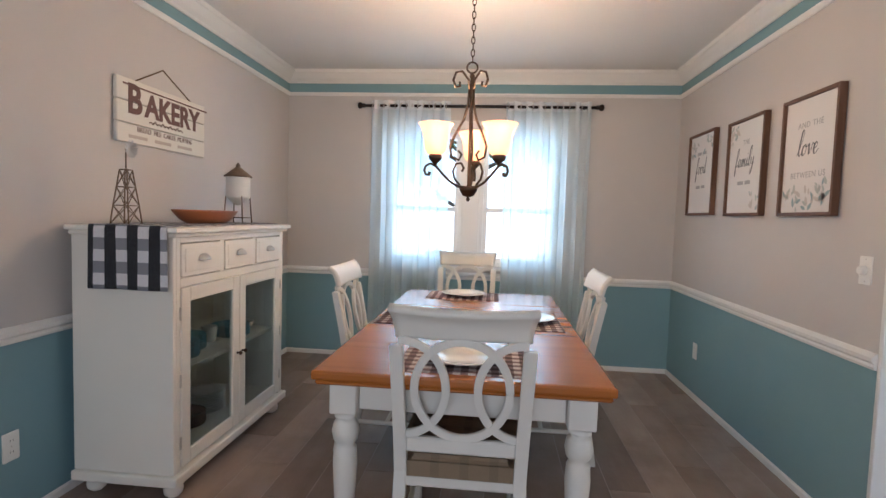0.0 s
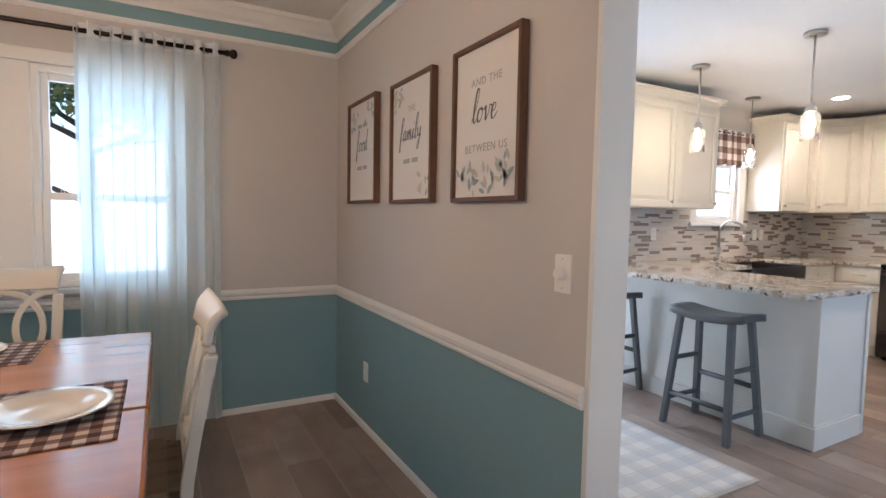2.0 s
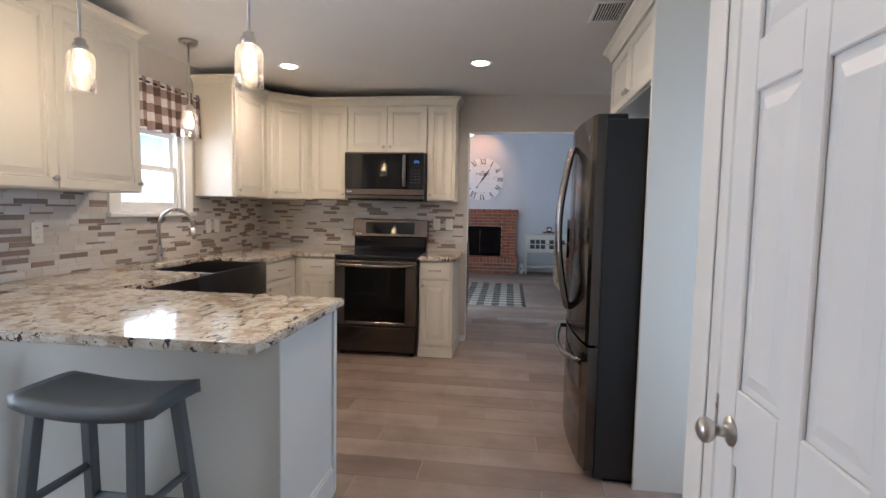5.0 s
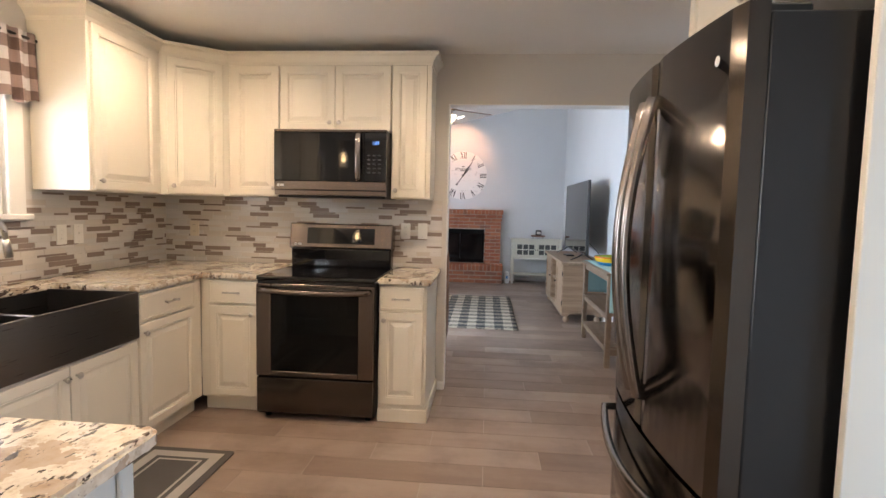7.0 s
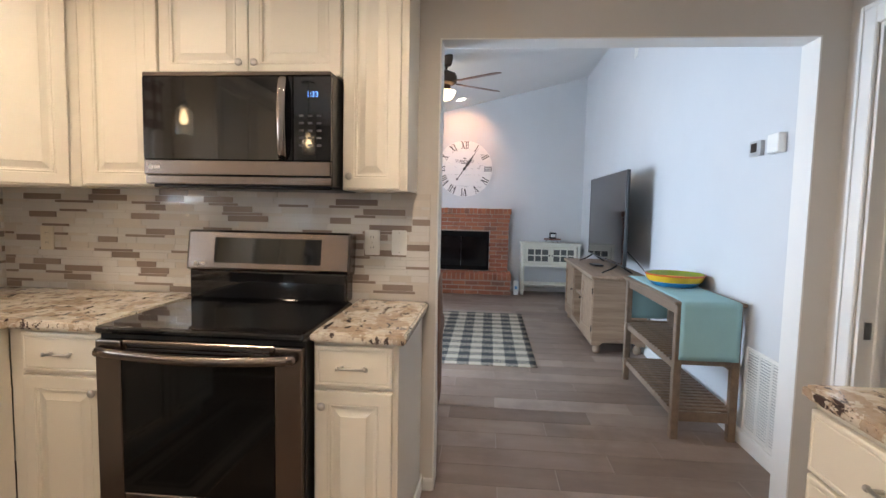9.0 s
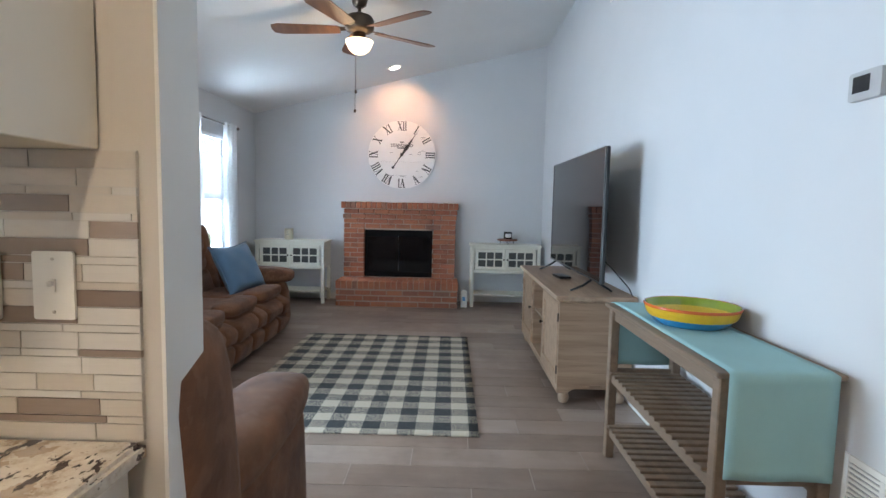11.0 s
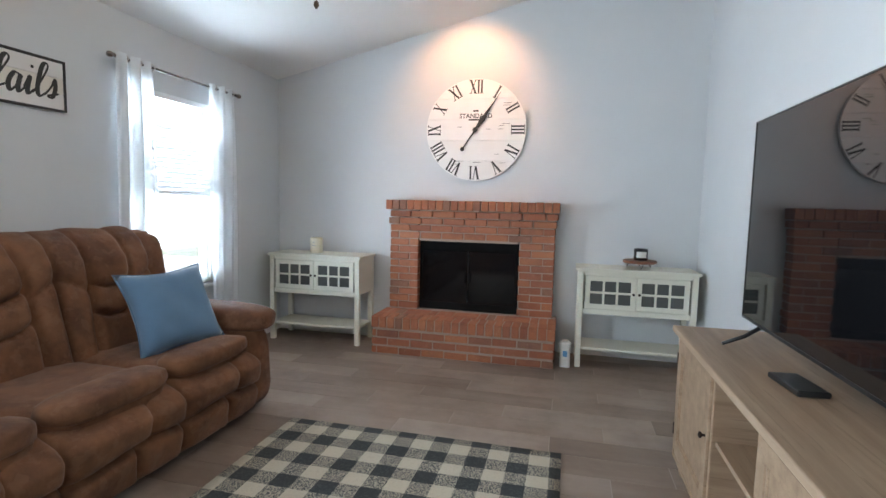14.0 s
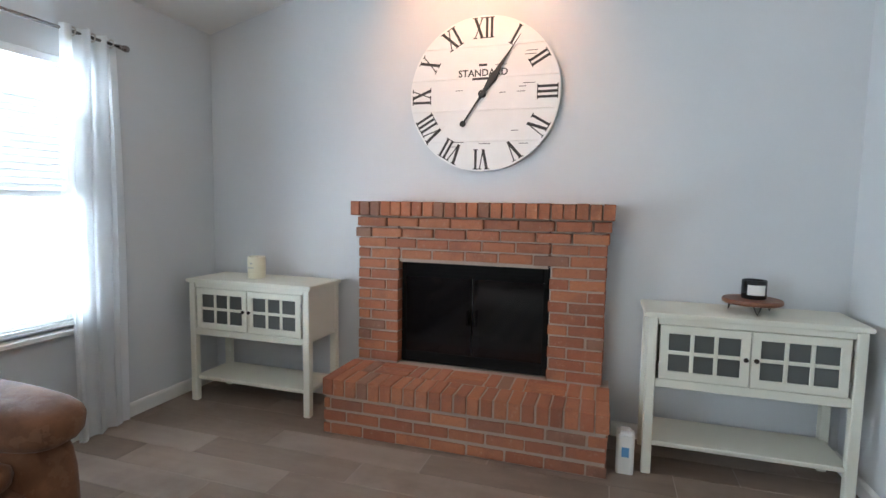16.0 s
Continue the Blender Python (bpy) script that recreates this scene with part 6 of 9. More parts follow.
# closed panel doors
def panel_door(name, x0, x1, top, y, hinge_low, label):
    """A six-panel door whose face looks to +y at y; hinge_low: hinged at its lower x."""
    d = tagged(new(name), label, "door", kind="structure")
    w = x1 - x0 - 0.006
    bm = bmesh.new()
    box(bm, x0 + 0.003, y - 0.035, 0.012, x1 - 0.003, y - 0.010, top - 0.003)
    st, mid = 0.105, 0.09
    if w < 0.65:
        st, mid = 0.085, 0.07
    rails = [(0.012, 0.22), (0.82, 0.98), (1.58, 1.68), (top - 0.12, top - 0.003)]
    xs = [(x0 + 0.003, x0 + 0.003 + st), ((x0 + x1) / 2 - mid / 2, (x0 + x1) / 2 + mid / 2), (x1 - 0.003 - st, x1 - 0.003)]
    for a, b in xs:
        box(bm, a, y - 0.0099, 0.012, b, y, top - 0.003, 0.003)
    for r0, r1 in rails:
        for (a0, a1), (b0, b1) in zip(xs, xs[1:]):
            box(bm, a1, y - 0.0099, r0, b0, y - 0.0002, r1, 0.003)
    part("door_leaf", bm, m_door, d)
    for (_, r0), (r1, _) in zip(rails, rails[1:]):
        for (_, a1), (b0, _) in zip(xs, xs[1:]):
            bm = bmesh.new()
            i, j = 0.016, 0.042
            lo = [(a1 + i, r0 + i), (b0 - i, r0 + i), (b0 - i, r1 - i), (a1 + i, r1 - i)]
            hi = [(a1 + j, r0 + j), (b0 - j, r0 + j), (b0 - j, r1 - j), (a1 + j, r1 - j)]
            p = [bm.verts.new((x, y - 0.0098, z)) for x, z in lo]
            q = [bm.verts.new((x, y - 0.002, z)) for x, z in hi]
            bm.faces.new(q[::-1])
            for k in range(4):
                bm.faces.new((p[(k + 1) % 4], p[k], q[k], q[(k + 1) % 4]))
            bmesh.ops.recalc_face_normals(bm, faces=bm.faces)
            part("panel", bm, m_door, d)
    xk = x1 - 0.075 if hinge_low else x0 + 0.075
    bm = bmesh.new()
    lathe(bm, [(0.030, 0), (0.030, 0.005), (0.013, 0.010), (0.012, 0.030), (0.020, 0.036), (0.027, 0.048), (0.026, 0.058), (0.015, 0.066), (0.002, 0.068)], n=24, m=Matrix.Translation((xk, y, 0.885)) @ NORTH_FACE)
    part("door_knob", bm, m_nickel, d, "brushed nickel knob")
    xh = x0 if hinge_low else x1
    for z in (0.20, 0.94, 1.595):
        bm = bmesh.new()
        box(bm, xh - 0.018, y - 0.004, z, xh + 0.018, y + 0.003, z + 0.09, 0.001)
        tube(bm, [(xh, y + 0.007, z), (xh, y + 0.007, z + 0.09)], 0.007, 8)
        part("hinge", bm, m_nickel, d, "nickel hinge")
    bm = bmesh.new()
    xs2 = x1 if hinge_low else x0
    box(bm, xs2 - 0.006, y - 0.002, 0.86, xs2 + 0.004, y + 0.003, 0.94, 0.001)
    part("strike_plate", bm, m_nickel, d)
    return d


panel_door("door_2", DOOR_A[0], DOOR_A[1], 2.03, YDOOR + 0.006, True, "closed white six-panel pantry door with nickel knob")
panel_door("door_3", DOOR_B[0], DOOR_B[1], 2.03, YDOOR + 0.006, True, "closed white six-panel door with nickel knob")
casing(DOOR_A[0], DOOR_A[1], 2.03, YDOOR - 0.01, 1, "trim_door", "white door casing", 0.075)
casing(DOOR_B[0], DOOR_B[1], 2.03, YDOOR - 0.01, 1, "trim_door", "white door casing", 0.075)
casing(DOOR_C[0], DOOR_C[1], DOOR_C[3], 0.20, 1, "trim_doorway", "white doorway casing", 0.085)
bm = bmesh.new()
for a in (DOOR_C[0], DOOR_C[1] - 0.018):
    box(bm, a, 0.075, 0, a + 0.018, 0.2, DOOR_C[3], 0.002)
box(bm, DOOR_C[1] - 0.032, 0.11, 0, DOOR_C[1] - 0.0185, 0.14, DOOR_C[3], 0.002)
box(bm, DOOR_C[0] + 0.018, 0.075, DOOR_C[3] - 0.018, DOOR_C[1] - 0.018, 0.2, DOOR_C[3], 0.002)
structure("trim_doorway_jamb", bm, m_trim, "white door jamb")
bm = bmesh.new()
box(bm, DOOR_C[1] - 0.0205, 0.15, 0.86, DOOR_C[1] - 0.0182, 0.18, 0.93, 0.0005)
tagged(part("strike_plate", bm, m_nickel), "nickel strike plate on the white door jamb", "strike plate")
# opening to the living room
bm = bmesh.new()
box(bm, XR - 0.002, OPEN[0] - 0.001, 0, XR + 0.132, OPEN[0] + 0.006, OPEN[3])
box(bm, XR - 0.002, OPEN[1] - 0.006, 0, XR + 0.132, OPEN[1] + 0.001, OPEN[3])
box(bm, XR - 0.002, OPEN[0] + 0.006, OPEN[3] - 0.006, XR + 0.132, OPEN[1] - 0.006, OPEN[3])
structure("trim_opening", bm, m_trim, "white painted reveal of the opening")
moulding("baseboard_range_wall", "y", XR, -1, OPEN[1], 1.97, BASE, m_trim, "white painted baseboard")
moulding("baseboard_range_wall", "y", XR, -1, 0.20, OPEN[0], BASE, m_trim, "white painted baseboard")


# stools
def bar_stool(x, y, rz):
    s = thing("bar_stool", "slate grey wooden saddle-seat bar stool at the peninsula", "stool", x, y, 0, rz, "bar stools at the peninsula")
    bm = bmesh.new()

    def top(u, v):
        a, b = (u - 0.5), (v - 0.5)
        return Vector((a * 0.27 * (1 - 0.10 * (2 * b) ** 4), b * 0.47, 0.735 + 0.024 * (2 * b) ** 2 - 0.006 * (2 * a) ** 4))
    grid(bm, 10, 16, top, thick=0.042)
    bmesh.ops.recalc_face_normals(bm, faces=bm.faces)
    part("seat", bm, m_stool, s, "saddle-shaped seat")
    L = {}
    for sx in (-1, 1):
        for sy in (-1, 1):
            a, b = Vector((sx * 0.165, sy * 0.212, 0.0)), Vector((sx * 0.095, sy * 0.165, 0.715))
            L[sx, sy] = (a, b)
            bm = bmesh.new()
            d = (b - a)
            q = 0.019
            lo = [bm.verts.new(a + Vector((i * q, j * q, 0))) for i, j in ((-1, -1), (1, -1), (1, 1), (-1, 1))]
            hi = [bm.verts.new(b + Vector((i * q, j * q, 0))) for i, j in ((-1, -1), (1, -1), (1, 1), (-1, 1))]
            bm.faces.new(lo[::-1])
            bm.faces.new(hi)
            for k in range(4):
                bm.faces.new((lo[k], lo[(k + 1) % 4], hi[(k + 1) % 4], hi[k]))
            bmesh.ops.bevel(bm, geom=list(bm.edges), offset=0.004, segments=1, affect="EDGES")
            part("leg", bm, m_stool, s)

    def at(k, z):
        a, b = L[k]
        return a + (b - a) * (z / 0.715)
    for k0, k1, z in (((-1, -1), (-1, 1), 0.20), ((1, -1), (1, 1), 0.30), ((-1, -1), (1, -1), 0.16), ((-1, -1), (1, -1), 0.42), ((-1, 1), (1, 1), 0.16), ((-1, 1), (1, 1), 0.42)):
        bm = bmesh.new()
        a, b = at(k0, z), at(k1, z)
        d = (b - a).normalized() * 0.012
        tube(bm, [a + d, b - d], 0.0165, 4, flat=1.0)
        part("stretcher", bm, m_stool, s)
    return s


st = bar_stool(2.36, 2.75, 0)
copy_thing(st, pose(2.385, 3.655, 0, 0, 0, 2))

# rugs
m_plaid = Nodes("pale_plaid_rug")
sep = m_plaid.add("ShaderNodeSeparateXYZ")
m_plaid.link(m_plaid.co, sep.inputs[0])
col = (0.66, 0.62, 0.56)
for ax, size, width, off, shade in ((0, 0.16, 0.42, 0.0, (0.42, 0.42, 0.42)), (1, 0.16, 0.42, 0.0, (0.42, 0.42, 0.42)), (0, 0.16, 0.08, 0.55, (0.50, 0.40, 0.32)), (1, 0.16, 0.08, 0.55, (0.50, 0.40, 0.32))):
    f = m_plaid.math("FRACT", m_plaid.math("ADD", m_plaid.math("DIVIDE", sep.outputs[ax], size), off + 10))
    col = m_plaid.mix(col, shade, m_plaid.math("MULTIPLY", m_plaid.math("LESS_THAN", f, width), 0.5))
m_plaid.set(Base_Color=m_plaid.mix(col, (0.35, 0.33, 0.31), m_plaid.math("MULTIPLY", m_plaid.noise(500, 2), 0.3)), Roughness=0.95)
m_plaid.bump(m_plaid.noise(400, 2), 0.4, 0.003)
m_plaid = m_plaid.mat


def rug(x0, y0, x1, y1, h, mat, label):
    t = thing("rug", label, "rug", (x0 + x1) / 2, (y0 + y1) / 2, 0)
    a, b = (x1 - x0) / 2, (y1 - y0) / 2
    bm = bmesh.new()
    grid(bm, 24, 24, lambda u, v: Vector(((2 * u - 1) * a, (2 * v - 1) * b, h + 0.0015 * math.sin(11 * u + 5 * v))), thick=h - 0.001)
    part("weave", bm, mat, t)
    return t


rug(0.66, 2.225, 1.978, 3.70, 0.008, m_plaid, "pale grey and cream plaid rug on the plank floor")
m_mat1, m_mat2 = cloth("mat_dark", (0.09, 0.085, 0.08)), cloth("mat_light", (0.42, 0.39, 0.36))
km = thing("floor_mat", "dark grey kitchen mat with pale border lines before the sink", "mat", 4.27, 3.20, 0)
bm = bmesh.new()
prism(bm, rounded(-0.62, -0.24, 0.62, 0.24, 0.02), 0.001, 0.009)
part("mat", bm, m_mat1, km)
for k, (i, wd) in enumerate(((0.04, 0.055), (0.12, 0.012))):
    bm = bmesh.new()
    a, b = 0.62 - i, 0.24 - i
    for q in ((-a, -b, a, -b + wd), (-a, b - wd, a, b), (-a, -b + wd, -a + wd, b - wd), (a - wd, -b + wd, a, b - wd)):
        box(bm, q[0], q[1], 0.0091, q[2], q[3], 0.0105)
    part("border", bm, m_mat2, km)


# lamps
m_clear = Nodes("clear_jar_glass")
fr, gl, tr = m_clear.add("ShaderNodeFresnel", IOR=1.5), m_clear.add("ShaderNodeBsdfGlossy", Roughness=0.05), m_clear.add("ShaderNodeBsdfTransparent")
tl, mx, my = m_clear.add("ShaderNodeBsdfTranslucent"), m_clear.add("ShaderNodeMixShader"), m_clear.add("ShaderNodeMixShader", Fac=0.045)
tl.inputs["Color"].default_value = (0.9, 0.9, 0.9, 1)
m_clear.link(m_clear.math("ADD", fr.outputs[0], 0.04), mx.inputs[0])
m_clear.link(tr.outputs[0], mx.inputs[1])
m_clear.link(gl.outputs[0], mx.inputs[2])
m_clear.link(mx.outputs[0], my.inputs[1])
m_clear.link(tl.outputs[0], my.inputs[2])
m_clear.link(my.outputs[0], m_clear.t.nodes["Material Output"].inputs["Surface"])
m_clear = m_clear.mat
m_fil = glow("warm_filament", (1.0, 0.72, 0.38), 30.0)


def pendant(x, y, bottom):
    t = thing("pendant_lamp", "clear glass jar pendant lamp with lit bulb on nickel rod", "lamp", x, y, 0, 0, "pendant lamps in the kitchen")
    bm = bmesh.new()
    lathe(bm, [(0.058, H - 0.022), (0.062, H - 0.018), (0.062, H - 0.001)], n=28)
    part("canopy", bm, m_nickel, t)
    bm = bmesh.new()
    tube(bm, [(0, 0, H - 0.02), (0, 0, bottom + 0.225)], 0.0065, 8)
    part("rod", bm, m_nickel, t)
    bm = bmesh.new()
    lathe(bm, [(0.03, bottom + 0.175), (0.031, bottom + 0.20), (0.022, bottom + 0.205), (0.022, bottom + 0.222), (0.008, bottom + 0.23)], n=20)
    part("socket", bm, m_nickel, t)
    bm = bmesh.new()
    o = [(0.054, 0.0), (0.0545, 0.06), (0.0535, 0.08), (0.0545, 0.10), (0.054, 0.145), (0.045, 0.166), (0.031, 0.175)]
    prof = [(r, bottom + h) for r, h in o]
    n = 28
    rings = []
    for r, h in prof:
        rings.append([bm.verts.new((r * (1 + 0.02 * math.sin(7 * a + 40 * h)) * math.cos(a), r * (1 + 0.02 * math.sin(7 * a + 40 * h)) * math.sin(a), h)) for a in (2 * math.pi * i / n for i in range(n))])
    for a, b in zip(rings, rings[1:]):
        for i in range(n):
            bm.faces.new((a[i], a[(i + 1) % n], b[(i + 1) % n], b[i])).smooth = True
    bmesh.ops.solidify(bm, geom=list(bm.faces), thickness=0.003)
    j = part("glass_jar", bm, m_clear, t, "clear rippled glass jar")
    j.visible_shadow = False
    bm = bmesh.new()
    lathe(bm, [(0.012, bottom + 0.175), (0.013, bottom + 0.15), (0.024, bottom + 0.115), (0.026, bottom + 0.095), (0.018, bottom + 0.073), (0.002, bottom + 0.068)][::-1], n=18)
    part("light_bulb", bm, m_fil, t, "lit bulb").visible_shadow = False
    bulb("pendant_light", x, y, bottom + 0.10, 4.5, (1.0, 0.78, 0.52), 0.026)
    return t


pendant(2.95, 3.345, 1.812)
pendant(2.90, 2.55, 1.803)
pendant(4.27, 3.72, 1.80)
m_can = glow("downlight_lens", (1.0, 0.90, 0.76), 12.0)
for x, y in ((4.93, 1.75), (4.92, 3.285), (3.35, 1.77)):
    t = thing("recessed_light", "round lit recessed ceiling light with a white trim ring", "light", x, y, H, 0, "recessed ceiling lights")
    bm = bmesh.new()
    lathe(bm, [(0.062, -0.001), (0.075, -0.006), (0.088, -0.004), (0.09, 0.0)][::-1], n=32)
    part("trim_ring", bm, m_plastic, t)
    bm = bmesh.new()
    lathe(bm, [(0.061, -0.0075), (0.061, -0.0065)], n=32)
    part("lens", bm, m_can, t, "lit lens").visible_shadow = False
vt = thing("ceiling_vent", "white slatted air vent in the kitchen ceiling", "vent", 3.97, 0.98, H)
bm = bmesh.new()
for q in ((-0.15, -0.09, 0.15, -0.07), (-0.15, 0.07, 0.15, 0.09), (-0.15, -0.07, -0.13, 0.07), (0.13, -0.07, 0.15, 0.07)):
    box(bm, q[0], q[1], -0.008, q[2], q[3], 0.0, 0.002)
part("frame", bm, m_plastic, vt)
# A dark sheet stands in for the shade inside the vent.
bm = bmesh.new()
box(bm, -0.13, -0.07, -0.0015, 0.13, 0.07, -0.0005)
part("shade_backing", bm, m_dark, vt)
for k in range(9):
    bm = bmesh.new()
    box(bm, -0.13, -0.0625 + 0.0145 * k, -0.007, 0.13, -0.057 + 0.0145 * k, -0.003)
    part("slat", bm, m_plastic, vt)
wall_plate(XR - 0.012, 2.225, 1.185, WEST_FACE, "s", "white electrical outlet on the mosaic backsplash")
wall_plate(XR - 0.012, 2.098, 1.187, WEST_FACE, "t", "white toggle switch on the mosaic backsplash")
wall_plate(XR - 0.012, 3.856, 1.165, WEST_FACE, "s", "almond electrical outlet on the mosaic backsplash", m_almond)
wall_plate(5.06, YK - 0.012, 1.155, SOUTH_FACE, "s", "white electrical outlet on the mosaic backsplash")
wall_plate(5.185, YK - 0.012, 1.155, SOUTH_FACE, "t", "white toggle switch on the mosaic backsplash")
wall_plate(3.43, YK - 0.012, 1.165, SOUTH_FACE, "s", "white electrical outlet on the mosaic backsplash")
wall_plate(2.56, YK - 0.012, 1.14, SOUTH_FACE, "t", "white toggle switch on the mosaic backsplash")

# ---- living room ----
for axis, at, out, a0, a1 in (("x", YL, -1, XR + 0.13, XF), ("y", XF, -1, YT, 1.30), ("y", XF, -1, 2.93, YL), ("x", YT, 1, XR + 0.13, XF), ("y", XR + 0.13, 1, OPEN[1], YL)):
    moulding("baseboard_living", axis, at, out, a0, a1, [(d, h * 1.5) for d, h in BASE], m_trim, "white painted baseboard")

# window with blind and curtains
double_hung("window_4", WIN_L[0], WIN_L[1], WIN_L[2], WIN_L[3], YL, 1.38, "white double-hung living room window behind a slatted blind", 0.0)
bl = thing("window_blind", "white horizontal slat blind lowered in the window", "blind", 0, YL + 0.002, 0)
m_slat = Nodes("white_slat")
a, b, c = m_slat.add("ShaderNodeBsdfDiffuse"), m_slat.add("ShaderNodeBsdfTranslucent"), m_slat.add("ShaderNodeMixShader", Fac=0.035)
for s in (a, b):
    s.inputs["Color"].default_value = (0.82, 0.83, 0.84, 1)
m_slat.link(a.outputs[0], c.inputs[1])
m_slat.link(b.outputs[0], c.inputs[2])
m_slat.link(c.outputs[0], m_slat.t.nodes["Material Output"].inputs["Surface"])
m_slat = m_slat.mat
bm = bmesh.new()
box(bm, WIN_L[0] + 0.01, -0.015, WIN_L[3] - 0.045, WIN_L[1] - 0.01, 0.012, WIN_L[3] - 0.002, 0.003)
part("headrail", bm, m_slat, bl)
mesh = None
for k in range(34):
    z = WIN_L[2] + 0.02 + 0.0355 * k
    bm = bmesh.new()
    box(bm, WIN_L[0] + 0.012, -0.019, -0.0006, WIN_L[1] - 0.012, 0.019, 0.0006)
    if mesh is None:
        ob = part("slat", bm, m_slat, bl)
        mesh = ob.data
    else:
        bm.free()
        ob = new("slat", mesh)
        ob.parent = bl
    ob.matrix_basis = pose(0, 0, z, -10 if z < 1.37 else -62, 0, 0)
for x in (WIN_L[0] + 0.12, WIN_L[1] - 0.12):
    bm = bmesh.new()
    tube(bm, [(x, -0.012, WIN_L[2] + 0.02), (x, -0.012, WIN_L[3] - 0.04)], 0.0015, 5)
    part("cord", bm, m_slat, bl)
m_drape = Nodes("white_linen_drape")
a, b, c = m_drape.add("ShaderNodeBsdfDiffuse"), m_drape.add("ShaderNodeBsdfTranslucent"), m_drape.add("ShaderNodeMixShader", Fac=0.45)
for s in (a, b):
    s.inputs["Color"].default_value = (0.80, 0.81, 0.82, 1)
m_drape.link(a.outputs[0], c.inputs[1])
m_drape.link(b.outputs[0], c.inputs[2])
m_drape.link(c.outputs[0], m_drape.t.nodes["Material Output"].inputs["Surface"])
m_drape = m_drape.mat
curtain_rod(10.30, 11.50, YL - 0.085, 2.215, 0.009, m_ss, "thin steel curtain rod over white drapes", YL)
curtain(10.29, 10.62, 0.02, 2.24, YL - 0.085, 3, "white drape with steel grommets beside the window", m_drape, 0.035, 11, ring=2.215)
curtain(11.15, 11.475, 0.02, 2.24, YL - 0.085, 3, "white drape with steel grommets beside the window", m_drape, 0.035, 12, ring=2.215)

# fireplace
FB = (1.675, 2.61, 0.335, 0.985)
FX = 12.165                                   # face of the surround
m_mortar = paint("mortar", (0.42, 0.32, 0.265), 0.9, 90, 0.3, 0.12)


def brick_material():
    n = Nodes("red_brick")
    info = n.add("ShaderNodeObjectInfo")
    r = info.outputs["Random"]
    geo = n.add("ShaderNodeNewGeometry")
    big = n.noise(14, 5, 0.6, co=geo.outputs["Position"])
    fine = n.noise(120, 3, 0.6, co=geo.outputs["Position"])
    c = n.ramp(r, [(0.0, (0.25, 0.072, 0.035)), (0.35, (0.43, 0.15, 0.066)), (0.62, (0.34, 0.10, 0.045)), (0.84, (0.28, 0.09, 0.045)), (0.93, (0.19, 0.085, 0.055)), (1.0, (0.30, 0.17, 0.115))])
    c = n.mix(c, (0.46, 0.20, 0.12), n.math("MULTIPLY", big, 0.32))
    c = n.mix(c, (0.15, 0.06, 0.045), n.math("MULTIPLY", n.math("GREATER_THAN", fine, 0.6), 0.35))
    soot = n.noise(5, 5, 0.65, co=geo.outputs["Position"])
    c = n.mix(c, (0.13, 0.06, 0.045), n.ramp(soot, [(0.52, (0, 0, 0)), (0.72, (0.55, 0.55, 0.55))]))
    c = n.mix(c, (0.55, 0.36, 0.27), n.ramp(n.noise(38, 4, 0.7, co=geo.outputs["Position"]), [(0.58, (0, 0, 0)), (0.75, (0.45, 0.45, 0.45))]))
    n.set(Base_Color=c, Roughness=0.85)
    n.bump(n.math("ADD", fine, n.math("MULTIPLY", big, 2.0)), 0.6, 0.006)
    return n.mat


m_brick = brick_material()
fp = tagged(new("fireplace"), "red brick fireplace with raised hearth and black glazed firebox", "fireplace")
fp.location = (0, 0, 0)
bm = bmesh.new()
g = 0.008
for y0, y1, z0, z1 in ((1.362, FB[0], 0.30, 1.27), (FB[1], 2.884, 0.30, 1.27), (FB[0], FB[1], FB[3], 1.27)):
    box(bm, FX + g, y0 + g, z0, XF - 0.002, y1 - g, z1)
box(bm, FX - 0.05 + g, 1.335 + g, 1.27, XF - 0.002, 2.908 - g, 1.352)
part("surround", bm, m_mortar, fp, "grey mortar core")
bm = bmesh.new()
box(bm, 11.765 + g, 1.325 + g, 0, XF - 0.002, 2.906 - g, 0.228)
box(bm, 11.755 + g, 1.317 + g, 0.2285, XF - 0.002, 2.914 - g, 0.327)
part("hearth", bm, m_mortar, fp, "grey mortar core")
brick_mesh = mesh_of("brick", box(bmesh.new(), -0.5, -0.5, -0.5, 0.5, 0.5, 0.5, 0.035))
brick_mesh.materials.append(m_brick)
for f in brick_mesh.polygons:
    f.use_smooth = False
rb = random.Random(9)


def brick(parent, x0, y0, z0, x1, y1, z1):
    if min(x1 - x0, y1 - y0, z1 - z0) < 0.012:
        return
    ob = new("brick", brick_mesh)
    ob.parent = parent
    j = lambda s: rb.uniform(-s, s)
    ob.matrix_basis = pose((x0 + x1) / 2 + j(0.002), (y0 + y1) / 2 + j(0.002), (z0 + z1) / 2 + j(0.0015), j(0.9), j(0.7), j(0.9)) @ Matrix.Diagonal((x1 - x0, y1 - y0 + j(0.0035), z1 - z0 + j(0.0025), 1))


SUR, HEA = bpy.data.objects["surround"], bpy.data.objects["hearth"]
J, C = 0.010, 0.0655
BL = 0.206


def course(parent, x0, x1, y0, y1, z, off, holes=()):
    """A course of stretchers along y; holes: stretches left out."""
    y = y0 - off
    while y < y1 - 0.01:
        a, b = max(y, y0), min(y + BL - J, y1)
        cut = [(a, b)]
        for h0, h1 in holes:
            nxt = []
            for p, q in cut:
                if q <= h0 or p >= h1:
                    nxt.append((p, q))
                else:
                    if p < h0:
                        nxt.append((p, h0))
                    if q > h1:
                        nxt.append((h1, q))
            cut = nxt
        for p, q in cut:
            if q - p > 0.02:
                brick(parent, x0, p, z, x1, q, z + C - J)
        y += BL


